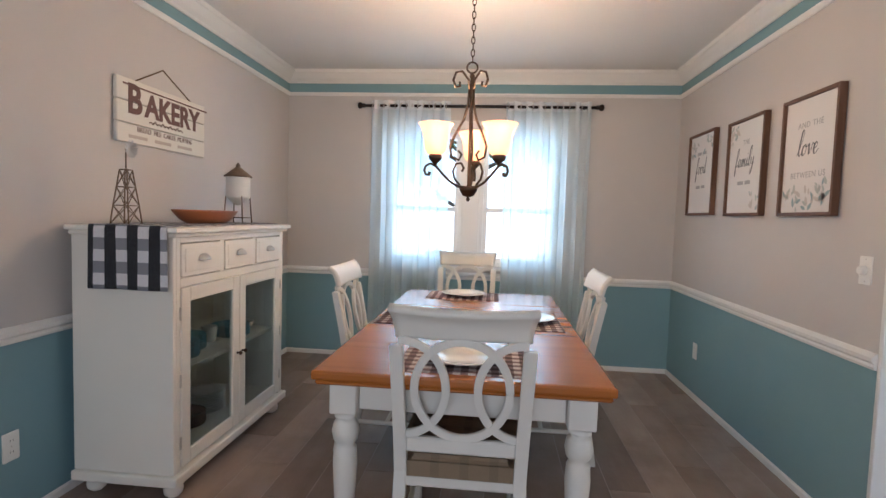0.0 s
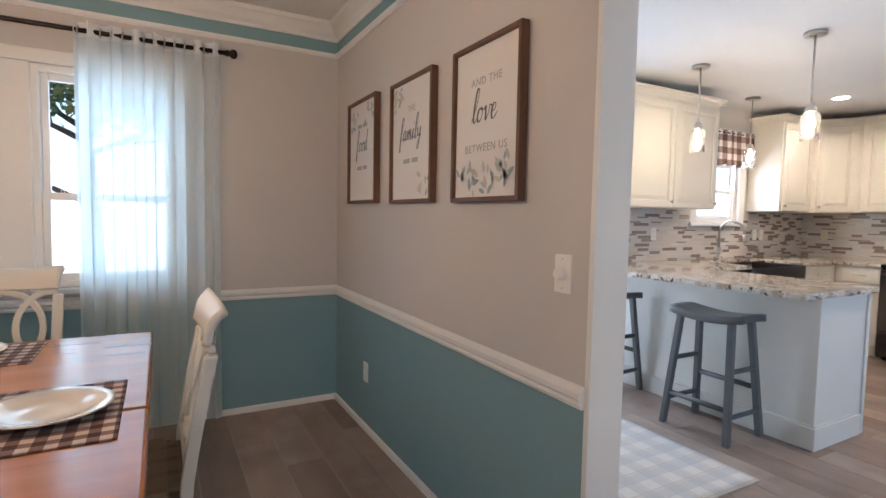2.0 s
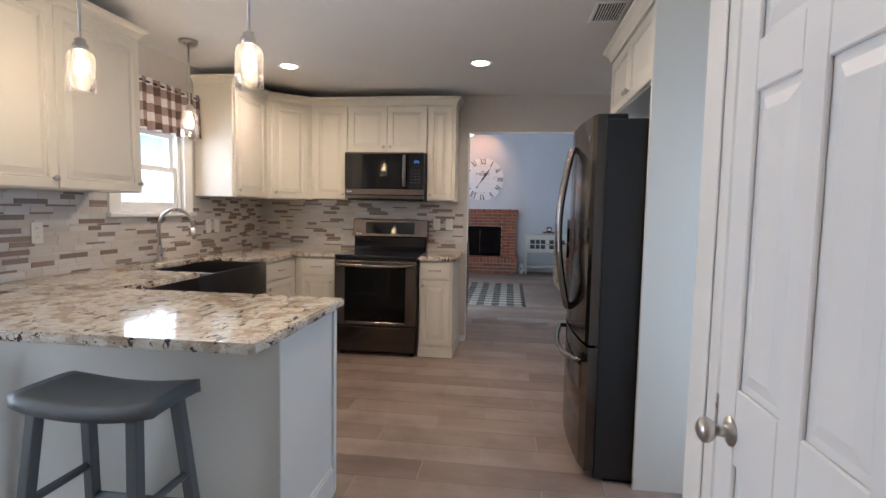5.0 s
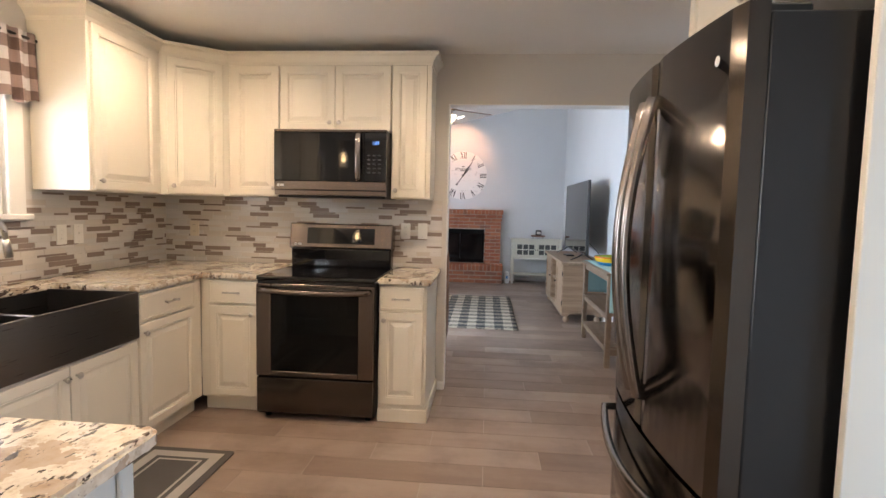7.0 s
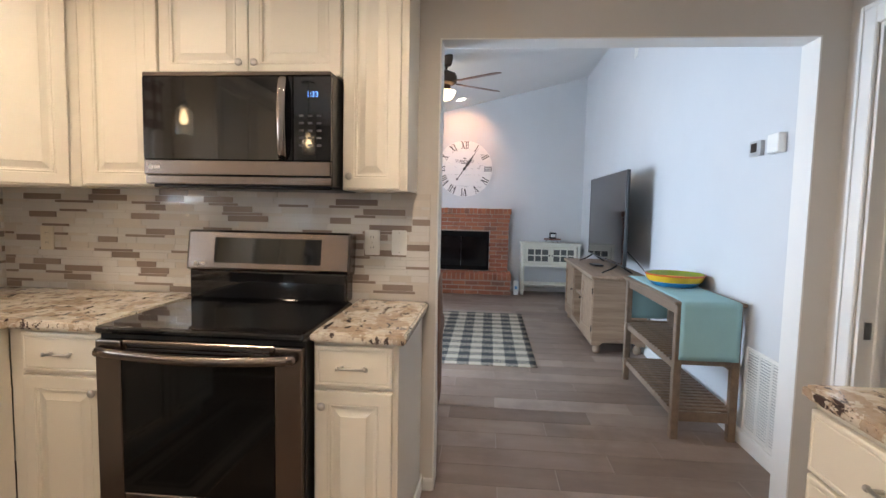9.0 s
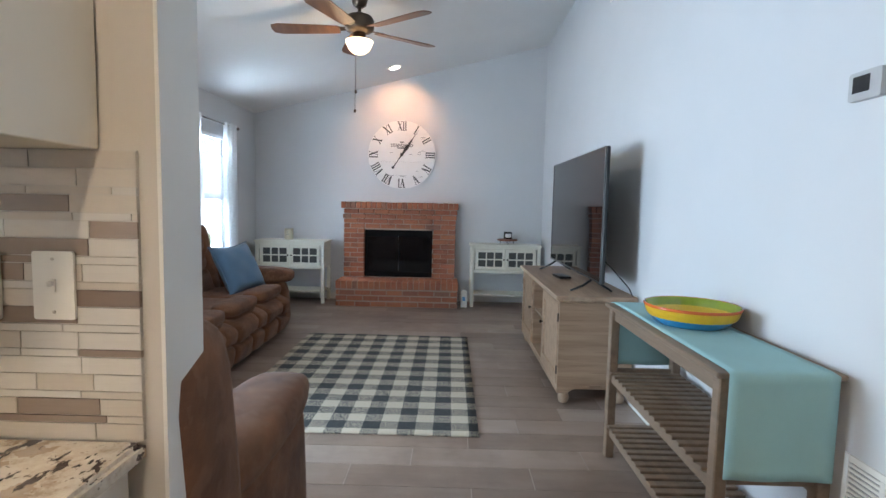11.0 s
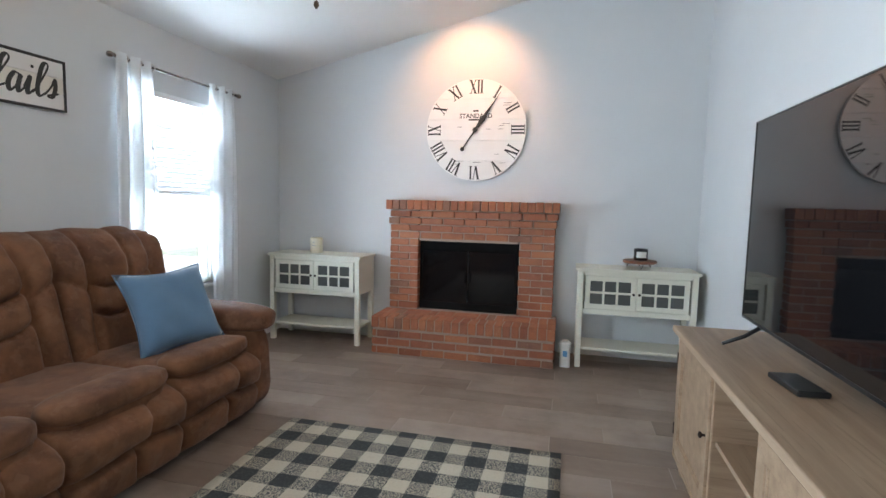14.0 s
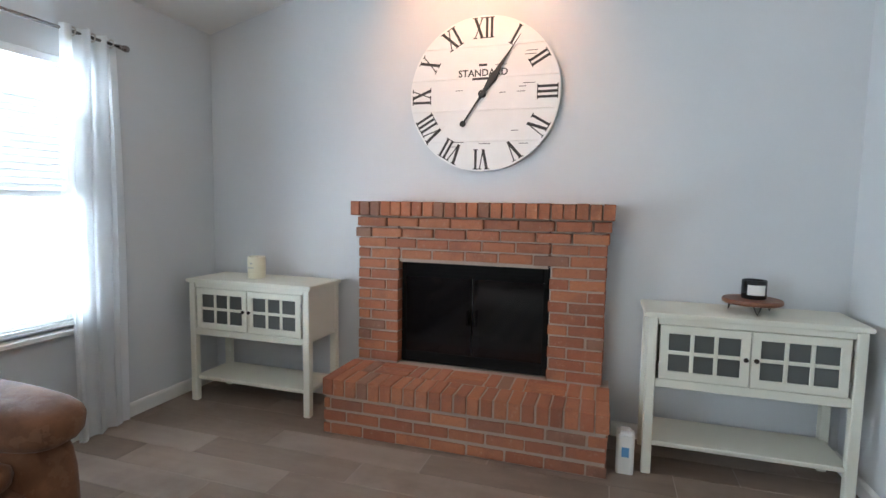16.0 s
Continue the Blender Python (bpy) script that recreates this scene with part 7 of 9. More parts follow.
for k in range(3):
    course(HEA, 11.764, 11.85, 1.325, 2.906, 0.006 + 0.0745 * k, 0.0 if k % 2 else 0.103)
    for side in (1.325, 2.906 - 0.085):
        for m_ in range(3):
            x = 11.855 + (0.05 if k % 2 else 0.0) + 0.1 * m_
            brick(HEA, x, side - 0.0005, 0.006 + 0.0745 * k, x + 0.09, side + 0.0855, 0.006 + 0.0745 * k + 0.064)
n = 22
for k in range(n):
    y = 1.317 + (2.914 - 1.317) * k / n
    brick(HEA, 11.752, y + 0.004, 0.234, 11.945, y + (2.914 - 1.317) / n - 0.005, 0.333)
mod = (2.914 - 1.317) / 7
for k in range(7):
    y0 = 1.317 + mod * k
    for i in range(3):
        if k % 2:
            brick(HEA, 11.955 + 0.069 * i, y0 + 0.004, 0.28, 11.955 + 0.069 * i + 0.06, y0 + mod - 0.005, 0.3325)
        else:
            brick(HEA, 11.955, y0 + 0.004 + mod / 3 * i, 0.28, 12.158, y0 + mod / 3 * (i + 1) - 0.005, 0.3325)
z = 0.341
for k in range(14):
    step = 0.0 if k < 12 else (0.018 if k == 12 else 0.034)
    ex = 0.0 if k < 12 else (0.012 if k == 12 else 0.02)
    hole = [(FB[0], FB[1])] if z < FB[3] - 0.02 else []
    course(SUR, FX - step, FX + 0.09, 1.362 - ex, 2.884 + ex, z, 0.103 if k % 2 else 0.0, hole)
    for side in (1.362 - ex, 2.884 + ex - 0.06):
        brick(SUR, FX + 0.098, side - 0.0004, z, XF - 0.004, side + 0.0604, z + C - J)
    z += 0.0665
n = 23
for k in range(n):
    y = 1.325 + (2.918 - 1.325) * k / n
    brick(SUR, FX - 0.068, y + 0.004, z + 0.001, XF - 0.006, y + (2.918 - 1.325) / n - 0.005, z + 0.088)
m_fire = Nodes("dark_firebox_glass").set(Base_Color=(0.006, 0.006, 0.007), Roughness=0.08, Specular_IOR_Level=0.35).mat
m_soot = Nodes("soot_black_metal").set(Base_Color=(0.007, 0.007, 0.007), Roughness=0.9, Specular_IOR_Level=0.1).mat
fb = thing("firebox", "black metal firebox with dark glass doors", "firebox")
bm = bmesh.new()
y0, y1, z0, z1, x = FB[0] + 0.004, FB[1] - 0.004, 0.338, FB[3] - 0.004, FX + 0.055
for q in ((y0, y0 + 0.03, z0, z1), (y1 - 0.03, y1, z0, z1), (y0 + 0.03, y1 - 0.03, z0, z0 + 0.07), (y0 + 0.03, y1 - 0.03, z1 - 0.09, z1)):
    box(bm, x, q[0], q[2], x + 0.05, q[1], q[3], 0.004)
part("frame", bm, m_soot, fb)
bm = bmesh.new()
for k in range(3):
    box(bm, x - 0.003, y0 + 0.05, z1 - 0.075 + 0.022 * k, x + 0.001, y1 - 0.05, z1 - 0.066 + 0.022 * k)
part("louvre", bm, m_soot, fb)
for a, b in ((y0 + 0.03, (y0 + y1) / 2 - 0.003), ((y0 + y1) / 2 + 0.003, y1 - 0.03)):
    bm = bmesh.new()
    box(bm, x + 0.008, a, z0 + 0.07, x + 0.014, b, z1 - 0.09)
    part("glass_door", bm, m_fire, fb)
for a in ((y0 + y1) / 2 - 0.03, (y0 + y1) / 2 + 0.022):
    bm = bmesh.new()
    box(bm, x - 0.012, a, 0.60, x + 0.008, a + 0.008, 0.70, 0.003)
    part("door_pull", bm, m_soot, fb)

# glazed console cabinets
m_console = paint("pale_cream_console", (0.72, 0.70, 0.60), 0.42, 50, 0.04, 0.05)
m_dull_glass = Nodes("grey_cabinet_glass").set(Base_Color=(0.10, 0.105, 0.10), Roughness=0.12).mat


def console(x, y):
    c = put(thing("console_cabinet", "cream console cabinet with two six-pane glazed doors and open shelf", "cabinet", group="console cabinets by the fireplace"), x, y, 0, WEST_FACE)
    Wc, Dc = 0.915, 0.37
    bm = bmesh.new()
    prism(bm, [(-0.018, 0.012), (Wc + 0.018, 0.012), (Wc + 0.018, -Dc - 0.004), (-0.018, -Dc - 0.004)], 0.808, 0.832, Matrix(((1, 0, 0, 0), (0, 0, 1, 0), (0, 1, 0, 0), (0, 0, 0, 1))))
    bmesh.ops.bevel(bm, geom=list(bm.edges), offset=0.005, segments=2, affect="EDGES")
    part("top", bm, m_console, c)
    for u in (0.0, Wc - 0.045):
        for n_ in (-0.045, -Dc):
            bm = bmesh.new()
            box(bm, u, 0, n_, u + 0.045, 0.8078, n_ + 0.045, 0.004)
            part("leg", bm, m_console, c)
    bm = bmesh.new()
    box(bm, 0.045, 0.475, -Dc + 0.01, Wc - 0.045, 0.4949, -0.012)
    box(bm, 0.006, 0.475, -Dc + 0.045, 0.03, 0.807, -0.0455)
    box(bm, Wc - 0.03, 0.475, -Dc + 0.045, Wc - 0.006, 0.807, -0.0455)
    box(bm, 0.045, 0.495, -Dc + 0.01, Wc - 0.045, 0.807, -Dc + 0.02)
    part("body", bm, m_console, c)
    bm = bmesh.new()
    box(bm, 0.0452, 0.455, -0.025, Wc - 0.0452, 0.50, -0.006, 0.003)
    box(bm, 0.0452, 0.775, -0.025, Wc - 0.0452, 0.807, -0.006, 0.003)
    part("face_rail", bm, m_console, c)
    bm = bmesh.new()
    box(bm, 0.02, 0.145, -Dc + 0.02, Wc - 0.02, 0.17, -0.02, 0.004)
    part("shelf", bm, m_console, c)
    for k in range(2):
        u0, u1 = (0.06, Wc / 2 - 0.002) if k == 0 else (Wc / 2 + 0.002, Wc - 0.06)
        v0, v1 = 0.503, 0.772
        bm = bmesh.new()
        s = 0.04
        frame_ring(bm, u0, v0, u1, v1, s, -0.022, -0.002)
        d = part("door", bm, m_console, c, "glazed door")
        pw = (u1 - u0 - 2 * s)
        for i in (1, 2):
            uu = u0 + s + pw * i / 3
            bm = bmesh.new()
            box(bm, uu - 0.009, v0 + s, -0.020, uu + 0.009, v1 - s, -0.004, 0.002)
            part("muntin", bm, m_console, d)
        vm = (v0 + v1) / 2
        for i in range(3):
            a = u0 + s + pw * i / 3 + (0.009 if i else 0)
            b = u0 + s + pw * (i + 1) / 3 - (0.009 if i < 2 else 0)
            bm = bmesh.new()
            box(bm, a, vm - 0.009, -0.020, b, vm + 0.009, -0.004, 0.002)
            part("muntin", bm, m_console, d)
        for i in range(3):
            for lo, hi in ((v0 + s, vm - 0.009), (vm + 0.009, v1 - s)):
                a = u0 + s + pw * i / 3 + (0.009 if i else 0)
                b = u0 + s + pw * (i + 1) / 3 - (0.009 if i < 2 else 0)
                bm = bmesh.new()
                box(bm, a - 0.002, lo - 0.002, -0.014, b + 0.002, hi + 0.002, -0.011)
                part("pane", bm, m_dull_glass, d)
        bm = bmesh.new()
        uk = u1 - 0.02 if k == 0 else u0 + 0.02
        lathe(bm, [(0.005, 0), (0.005, 0.008), (0.011, 0.013), (0.011, 0.018), (0.003, 0.022)], n=12, m=Matrix.Translation((uk, vm, -0.002)))
        part("knob", bm, m_black_iron, d, "dark round knob")
        for vz in (v0 + 0.05, v1 - 0.08):
            bm = bmesh.new()
            uh = u0 - 0.006 if k == 0 else u1 - 0.002
            box(bm, uh, vz, -0.010, uh + 0.008, vz + 0.03, 0.001, 0.002)
            part("hinge", bm, m_nickel, d)
    return c


con = console(11.90, 4.005)
copy_thing(con, Matrix.Translation((11.90, 1.155, 0)) @ WEST_FACE)
m_wax = paint("ivory_wax", (0.72, 0.66, 0.50), 0.5, 40, 0.03, 0.04)
cd = thing("candle", "ivory pillar candle with a printed label on the console cabinet", "candle", 12.10, 3.62, 0.832)
bm = bmesh.new()
lathe(bm, [(0.056, 0), (0.058, 0.004), (0.058, 0.14), (0.055, 0.146), (0.05, 0.142), (0.02, 0.134), (0.002, 0.134)], n=28)
part("wax", bm, m_wax, cd)
bm = bmesh.new()
tube(bm, [(0, 0, 0.132), (0.002, 0, 0.144)], 0.0015, 5)
part("wick", bm, m_dark, cd)
bm = bmesh.new()
box(bm, -0.0605, -0.02, 0.07, -0.0575, 0.02, 0.076)
box(bm, -0.0605, -0.008, 0.098, -0.0575, 0.006, 0.107)
part("label_print", bm, m_ink2, cd)
m_riser = wood("reddish_wood", (0.14, 0.045, 0.022), (0.25, 0.09, 0.045), 1, 0.45)
rs = thing("plant_riser", "round reddish wooden riser on thin black hairpin feet", "riser", 12.10, 0.66, 0.832)
bm = bmesh.new()
lathe(bm, [(0.128, 0.045), (0.135, 0.050), (0.135, 0.064), (0.13, 0.069)], n=36)
part("board", bm, m_riser, rs)
for k in range(3):
    a = radians(60 + 120 * k)
    bm = bmesh.new()
    p = Vector((0.10 * math.cos(a), 0.10 * math.sin(a), 0))
    e = Vector((-math.sin(a), math.cos(a), 0)) * 0.018
    tube(bm, [p - e + Vector((0, 0, 0.046)), p * 1.08 + Vector((0, 0, 0.003)), p + e + Vector((0, 0, 0.046))], 0.003, 6)
    part("foot", bm, m_black_iron, rs)
jc = thing("jar_candle", "black jar candle with a white label on the riser", "candle", 12.10, 0.655, 0.902)
bm = bmesh.new()
lathe(bm, [(0.052, 0), (0.056, 0.004), (0.056, 0.092), (0.053, 0.094), (0.050, 0.09), (0.05, 0.07), (0.001, 0.07)], n=28)
part("jar", bm, Nodes("black_jar_glass").set(Base_Color=(0.01, 0.01, 0.011), Roughness=0.1).mat, jc)
bm = bmesh.new()
grid(bm, 10, 1, lambda u, v: Vector((-0.0568 * math.cos((u - 0.5) * 1.5), 0.0568 * math.sin((u - 0.5) * 1.5), 0.022 + 0.05 * v)))
part("label", bm, m_plastic, jc, "white paper label")
af = thing("air_freshener", "small white freestanding device with a blue panel on the floor", "device", 11.90, 1.235, 0)
bm = bmesh.new()
prism(bm, rounded(-0.045, -0.043, 0.045, 0.043, 0.018), 0.0, 0.22)
bmesh.ops.bevel(bm, geom=[e for e in bm.edges if all(v.co.z > 0.21 for v in e.verts)], offset=0.018, segments=3, affect="EDGES")
part("case", bm, m_plastic, af)
bm = bmesh.new()
box(bm, -0.0465, -0.018, 0.09, -0.0452, 0.018, 0.14, 0.0004)
part("panel", bm, paint("sky_blue_print", (0.12, 0.34, 0.62), 0.4), af, "sky blue panel")

# clock
m_clock = Nodes("white_clock_planks")
m_clock.set(Base_Color=m_clock.mix((0.74, 0.73, 0.71), (0.82, 0.81, 0.79), m_clock.noise(9, 4, stretch=(1, 1, 6))), Roughness=0.6)
m_clock.bump(m_clock.noise(40, 3, stretch=(1, 1, 8)), 0.1, 0.002)
m_clock = m_clock.mat
ck = put(thing("wall_clock", "large white plank wall clock with black roman numerals", "clock"), XF, 2.118, 2.012, WEST_FACE)
R = 0.462
edges = [-R, -0.28, -0.095, 0.095, 0.28, R]
for k in range(5):
    lo, hi = edges[k] + (0.0012 if k else 0), edges[k + 1] - (0.0012 if k < 4 else 0)
    up = [(math.sqrt(max(0, R * R - v * v)), v) for v in (lo + (hi - lo) * i / 12 for i in range(13))]
    bm = bmesh.new()
    outline = [(u, v) for u, v in up] + [(-u, v) for u, v in reversed(up)]
    clean = [p for i, p in enumerate(outline) if (Vector(p) - Vector(outline[i - 1])).length > 1e-4]
    prism(bm, clean, 0.012, 0.034)
    part("plank", bm, m_clock, ck)
bm = bmesh.new()
lathe(bm, [(0.30, 0.0), (0.30, 0.0118)], n=40)
part("back_cleat", bm, m_dark, ck)
m_num = paint("charcoal_print", (0.035, 0.035, 0.035), 0.7, 60, 0, 0.3)


def numeral(text, h=0.122):
    """A printed roman numeral with slab serifs, its middle at the origin."""
    bm = bmesh.new()
    adv = {"I": 0.030, "V": 0.070, "X": 0.070}
    u = -sum(adv[c] for c in text) / 2

    def bar(x0, x1, t):
        prism(bm, [(x0 - t / 2, -h / 2), (x0 + t / 2, -h / 2), (x1 + t / 2, h / 2), (x1 - t / 2, h / 2)], 0.0, 0.0006)

    def foot(x, v, w):
        box(bm, x - w / 2, v - 0.003, 0.0, x + w / 2, v + 0.003, 0.0006)
    for c in text:
        m = u + adv[c] / 2
        if c == "I":
            bar(m, m, 0.015)
            foot(m, h / 2 - 0.003, 0.028)
            foot(m, 0.003 - h / 2, 0.028)
        elif c == "V":
            bar(m + 0.004, m - 0.022, 0.018)
            bar(m + 0.004, m + 0.024, 0.007)
            foot(m - 0.022, h / 2 - 0.003, 0.034)
            foot(m + 0.024, h / 2 - 0.003, 0.024)
        else:
            bar(m + 0.023, m - 0.023, 0.018)
            bar(m - 0.022, m + 0.022, 0.007)
            for e in (-1, 1):
                foot(m + 0.023 * e, -e * (h / 2 - 0.003), 0.030)
                foot(m - 0.022 * e, -e * (h / 2 - 0.003), 0.024)
        u += adv[c]
    return bm


for k, t in enumerate(("XII", "I", "II", "III", "IV", "V", "VI", "VII", "VIII", "IX", "X", "XI")):
    a = radians(-30 * k)
    part("numeral", numeral(t), m_num, ck, at=Matrix.Translation((0.388 * -math.sin(a), 0.388 * math.cos(a), 0.0342)) @ pose(0, 0, 0, 0, 0, math.degrees(a)))
words("dial_word", "STANDARD", 0.058, m_num, ck, Matrix.Translation((0.0, 0.125, 0.0342)), bold=0.001, depth=0.0004)
for u, v, w in ((0.0, 0.172, 0.05), (0.0, 0.092, 0.13)):
    bm = bmesh.new()
    box(bm, u - w / 2, v - 0.007, 0.0342, u + w / 2, v + 0.007, 0.035)
    part("small_print", bm, m_num, ck)
rk = random.Random(4)
bm = bmesh.new()
for k in range(14):
    u, v = rk.uniform(-0.3, 0.3), rk.uniform(-0.36, 0.36)
    w = rk.uniform(0.03, 0.075)
    box(bm, u, v, 0.0341, u + w, v + 0.0035, 0.0346)
part("distress_mark", bm, m_num, ck)
for name, ang, length, tail, wd, zz in (("minute_hand", -34, 0.40, 0.20, 0.014, 0.044), ("hour_hand", -34.5, 0.27, 0.06, 0.026, 0.039)):
    bm = bmesh.new()
    pts = [(-0.006, -tail), (0.006, -tail), (wd * 0.45, 0.02), (wd, length * 0.42), (wd * 0.3, length * 0.72), (0.0015, length), (-0.0015, length), (-wd * 0.3, length * 0.72), (-wd, length * 0.42), (-wd * 0.45, 0.02)]
    prism(bm, pts, zz, zz + 0.002, pose(0, 0, 0, 0, 0, ang))
    if tail > 0.1:
        lathe(bm, [(0.019, zz), (0.019, zz + 0.002)], 0, -tail - 0.01, n=20, m=pose(0, 0, 0, 0, 0, ang))
    part(name, bm, m_num, ck, "black clock hand")
bm = bmesh.new()
lathe(bm, [(0.022, 0.034), (0.024, 0.048), (0.012, 0.054)], n=20)
part("hub", bm, m_num, ck)

# word sign
sn = put(thing("wall_sign", "white plank wall sign with the words never fails in script", "sign"), 9.40, YL, 1.813, SOUTH_FACE)
for k in range(3):
    bm = bmesh.new()
    box(bm, -0.60, 0.012 + 0.088 * k, 0.004, 0.60, 0.098 + 0.088 * k, 0.018, 0.001)
    part("board", bm, m_board if k % 2 else m_canvas, sn)
bm = bmesh.new()
for q in ((-0.61, 0, -0.5999, 0.288), (0.5999, 0, 0.61, 0.288), (-0.5999, 0, 0.5999, 0.0115), (-0.5999, 0.2765, 0.5999, 0.288)):
    box(bm, q[0], q[1], 0.002, q[2], q[3], 0.028, 0.001)
part("frame", bm, m_num, sn, "thin dark frame")
part("script_word", script("never", 0.103, 0.26, 0.62), m_num, sn, "black brush lettering", Matrix.Translation((-0.06, 0.12, 0.0185)))
part("script_word", script("fails", 0.103, 0.26, 0.62), m_num, sn, "black brush lettering", Matrix.Translation((0.38, 0.12, 0.0185)))

# check rug
m_buffalo = gingham("buffalo_check_rug", (0.028, 0.032, 0.036), (0.20, 0.20, 0.19), (0.56, 0.49, 0.38), 0.1065, worn=0.12, weave=220.0, salt=True)
rug(8.055, 1.24, 10.31, 2.845, 0.009, m_buffalo, "black and cream buffalo check rug on the plank floor")


# reclining sofas
def suede():
    n = Nodes("brown_suede")
    big, mid = n.ramp(n.noise(4.5, 5, 0.65), [(0.35, (0, 0, 0)), (0.65, (1, 1, 1))]), n.noise(16, 4)
    c = n.mix((0.10, 0.036, 0.015), (0.215, 0.088, 0.038), big)
    c = n.mix(c, (0.25, 0.135, 0.08), n.math("MULTIPLY", n.math("GREATER_THAN", mid, 0.56), 0.22))
    n.set(Base_Color=c, Roughness=0.82, Sheen_Weight=0.12, Sheen_Roughness=0.4)
    n.bump(n.math("ADD", n.math("MULTIPLY", n.noise(9, 3), 4.0), n.noise(300, 3)), 0.35, 0.004)
    return n.mat


m_suede = suede()


def puff(bm, cx, cy, cz, sx, sy, sz, e=0.45, n=22, sag=0.0, m=None, seed=0):
    """A stuffed cushion: a rounded box that bulges, slightly uneven."""
    rnd = random.Random(seed)
    ph = [rnd.uniform(0, 6.3) for _ in range(4)]
    p = lambda c: math.copysign(abs(c) ** e, c)
    k = n // 2
    rings = []
    for i in range(k + 1):
        t = -math.pi / 2 + math.pi * i / k
        ring = []
        for j in range(n):
            a = 2 * math.pi * j / n
            x, y, z = p(math.cos(t)) * p(math.cos(a)), p(math.cos(t)) * p(math.sin(a)), p(math.sin(t))
            w = 1 + 0.025 * math.sin(3 * x + ph[0]) * math.cos(2.5 * z + ph[1]) + 0.02 * math.sin(4 * y + ph[2])
            v = Vector((cx + x * sx * w, cy + y * sy * w, cz + z * sz * w - sag * (1 - x * x) * (z > 0)))
            ring.append(bm.verts.new(m @ v if m is not None else v))
            if i in (0, k):
                break
        rings.append(ring)
    for a, b in zip(rings, rings[1:]):
        for j in range(n):
            q = [a[j % len(a)], a[(j + 1) % len(a)], b[(j + 1) % len(b)], b[j % len(b)]]
            u = []
            for v in q:
                if v not in u:
                    u.append(v)
            if len(u) > 2:
                bm.faces.new(u).smooth = True
    return bm


def seam(d, w=0.028):
    """How far a stuffed surface has risen at a distance d from its seam: 0 to 1."""
    return math.sqrt(1 - math.exp(-(d / w) ** 1.3))


def back_tufts(u, v, sw, k):
    """The stuffed back of one seat: a head pad and lumbar tufts between two channels."""
    a, q = (u - 0.5) * sw, v * 0.80
    side = 0.150 + 0.018 * math.sin(6 * q + k)
    d = [sw / 2 - abs(a), abs(abs(a) - side)]
    h = 0.085 * seam(d[0], 0.02) * (0.05 + 0.95 * seam(d[1], 0.018))
    if abs(a) < side:
        for low, bow in ((0.325, 2.2), (0.175, 2.0)):
            h *= 0.12 + 0.88 * seam(abs(q - low - bow * a * a), 0.02)
        h += 0.022 * math.exp(-((q - 0.44) / 0.10) ** 2) * seam(d[1], 0.06)
    else:
        h *= 0.6 + 0.4 * seam(abs(q - 0.24 - 0.5 * abs(a)), 0.03)
    h *= 1.0 if q < 0.47 else 1.0 - 0.75 * min(1.0, (q - 0.47) / 0.14)
    h += 0.005 * math.sin(19 * a + 3 * k) * math.sin(13 * q + k)
    if q < 0.53:
        return Vector((a, -0.07 - h, 1.13 * q - 0.02))
    t = (q - 0.53) / 0.12
    return Vector((a, 0.05 - (0.12 + h) * math.cos(t), 0.579 + (0.12 + h) * math.sin(t)))


def foot_front(u, v, cx, sw, k):
    """The stuffed front of one seat: two rows of pads with staggered seams."""
    a, z = (u - 0.5) * sw, 0.03 + 0.39 * v
    mid = 0.225 + 0.012 * math.sin(9 * a + k)
    cut = 0.09 if z > mid else 0.02
    h = 0.09 * seam(sw / 2 - abs(a), 0.024) * (0.05 + 0.95 * seam(abs(z - mid), 0.02))
    h *= 0.2 + 0.8 * seam(abs(a - cut - 0.9 * (z - mid) ** 2), 0.02)
    h *= min(1.0, 0.35 + 6 * v) * min(1.0, 0.5 + 5 * (1 - v))
    return Vector((cx + a, -0.462 - h + 0.06 * (1 - v) ** 2 + 0.11 * max(0.0, (v - 0.78) / 0.22) ** 1.6, z))


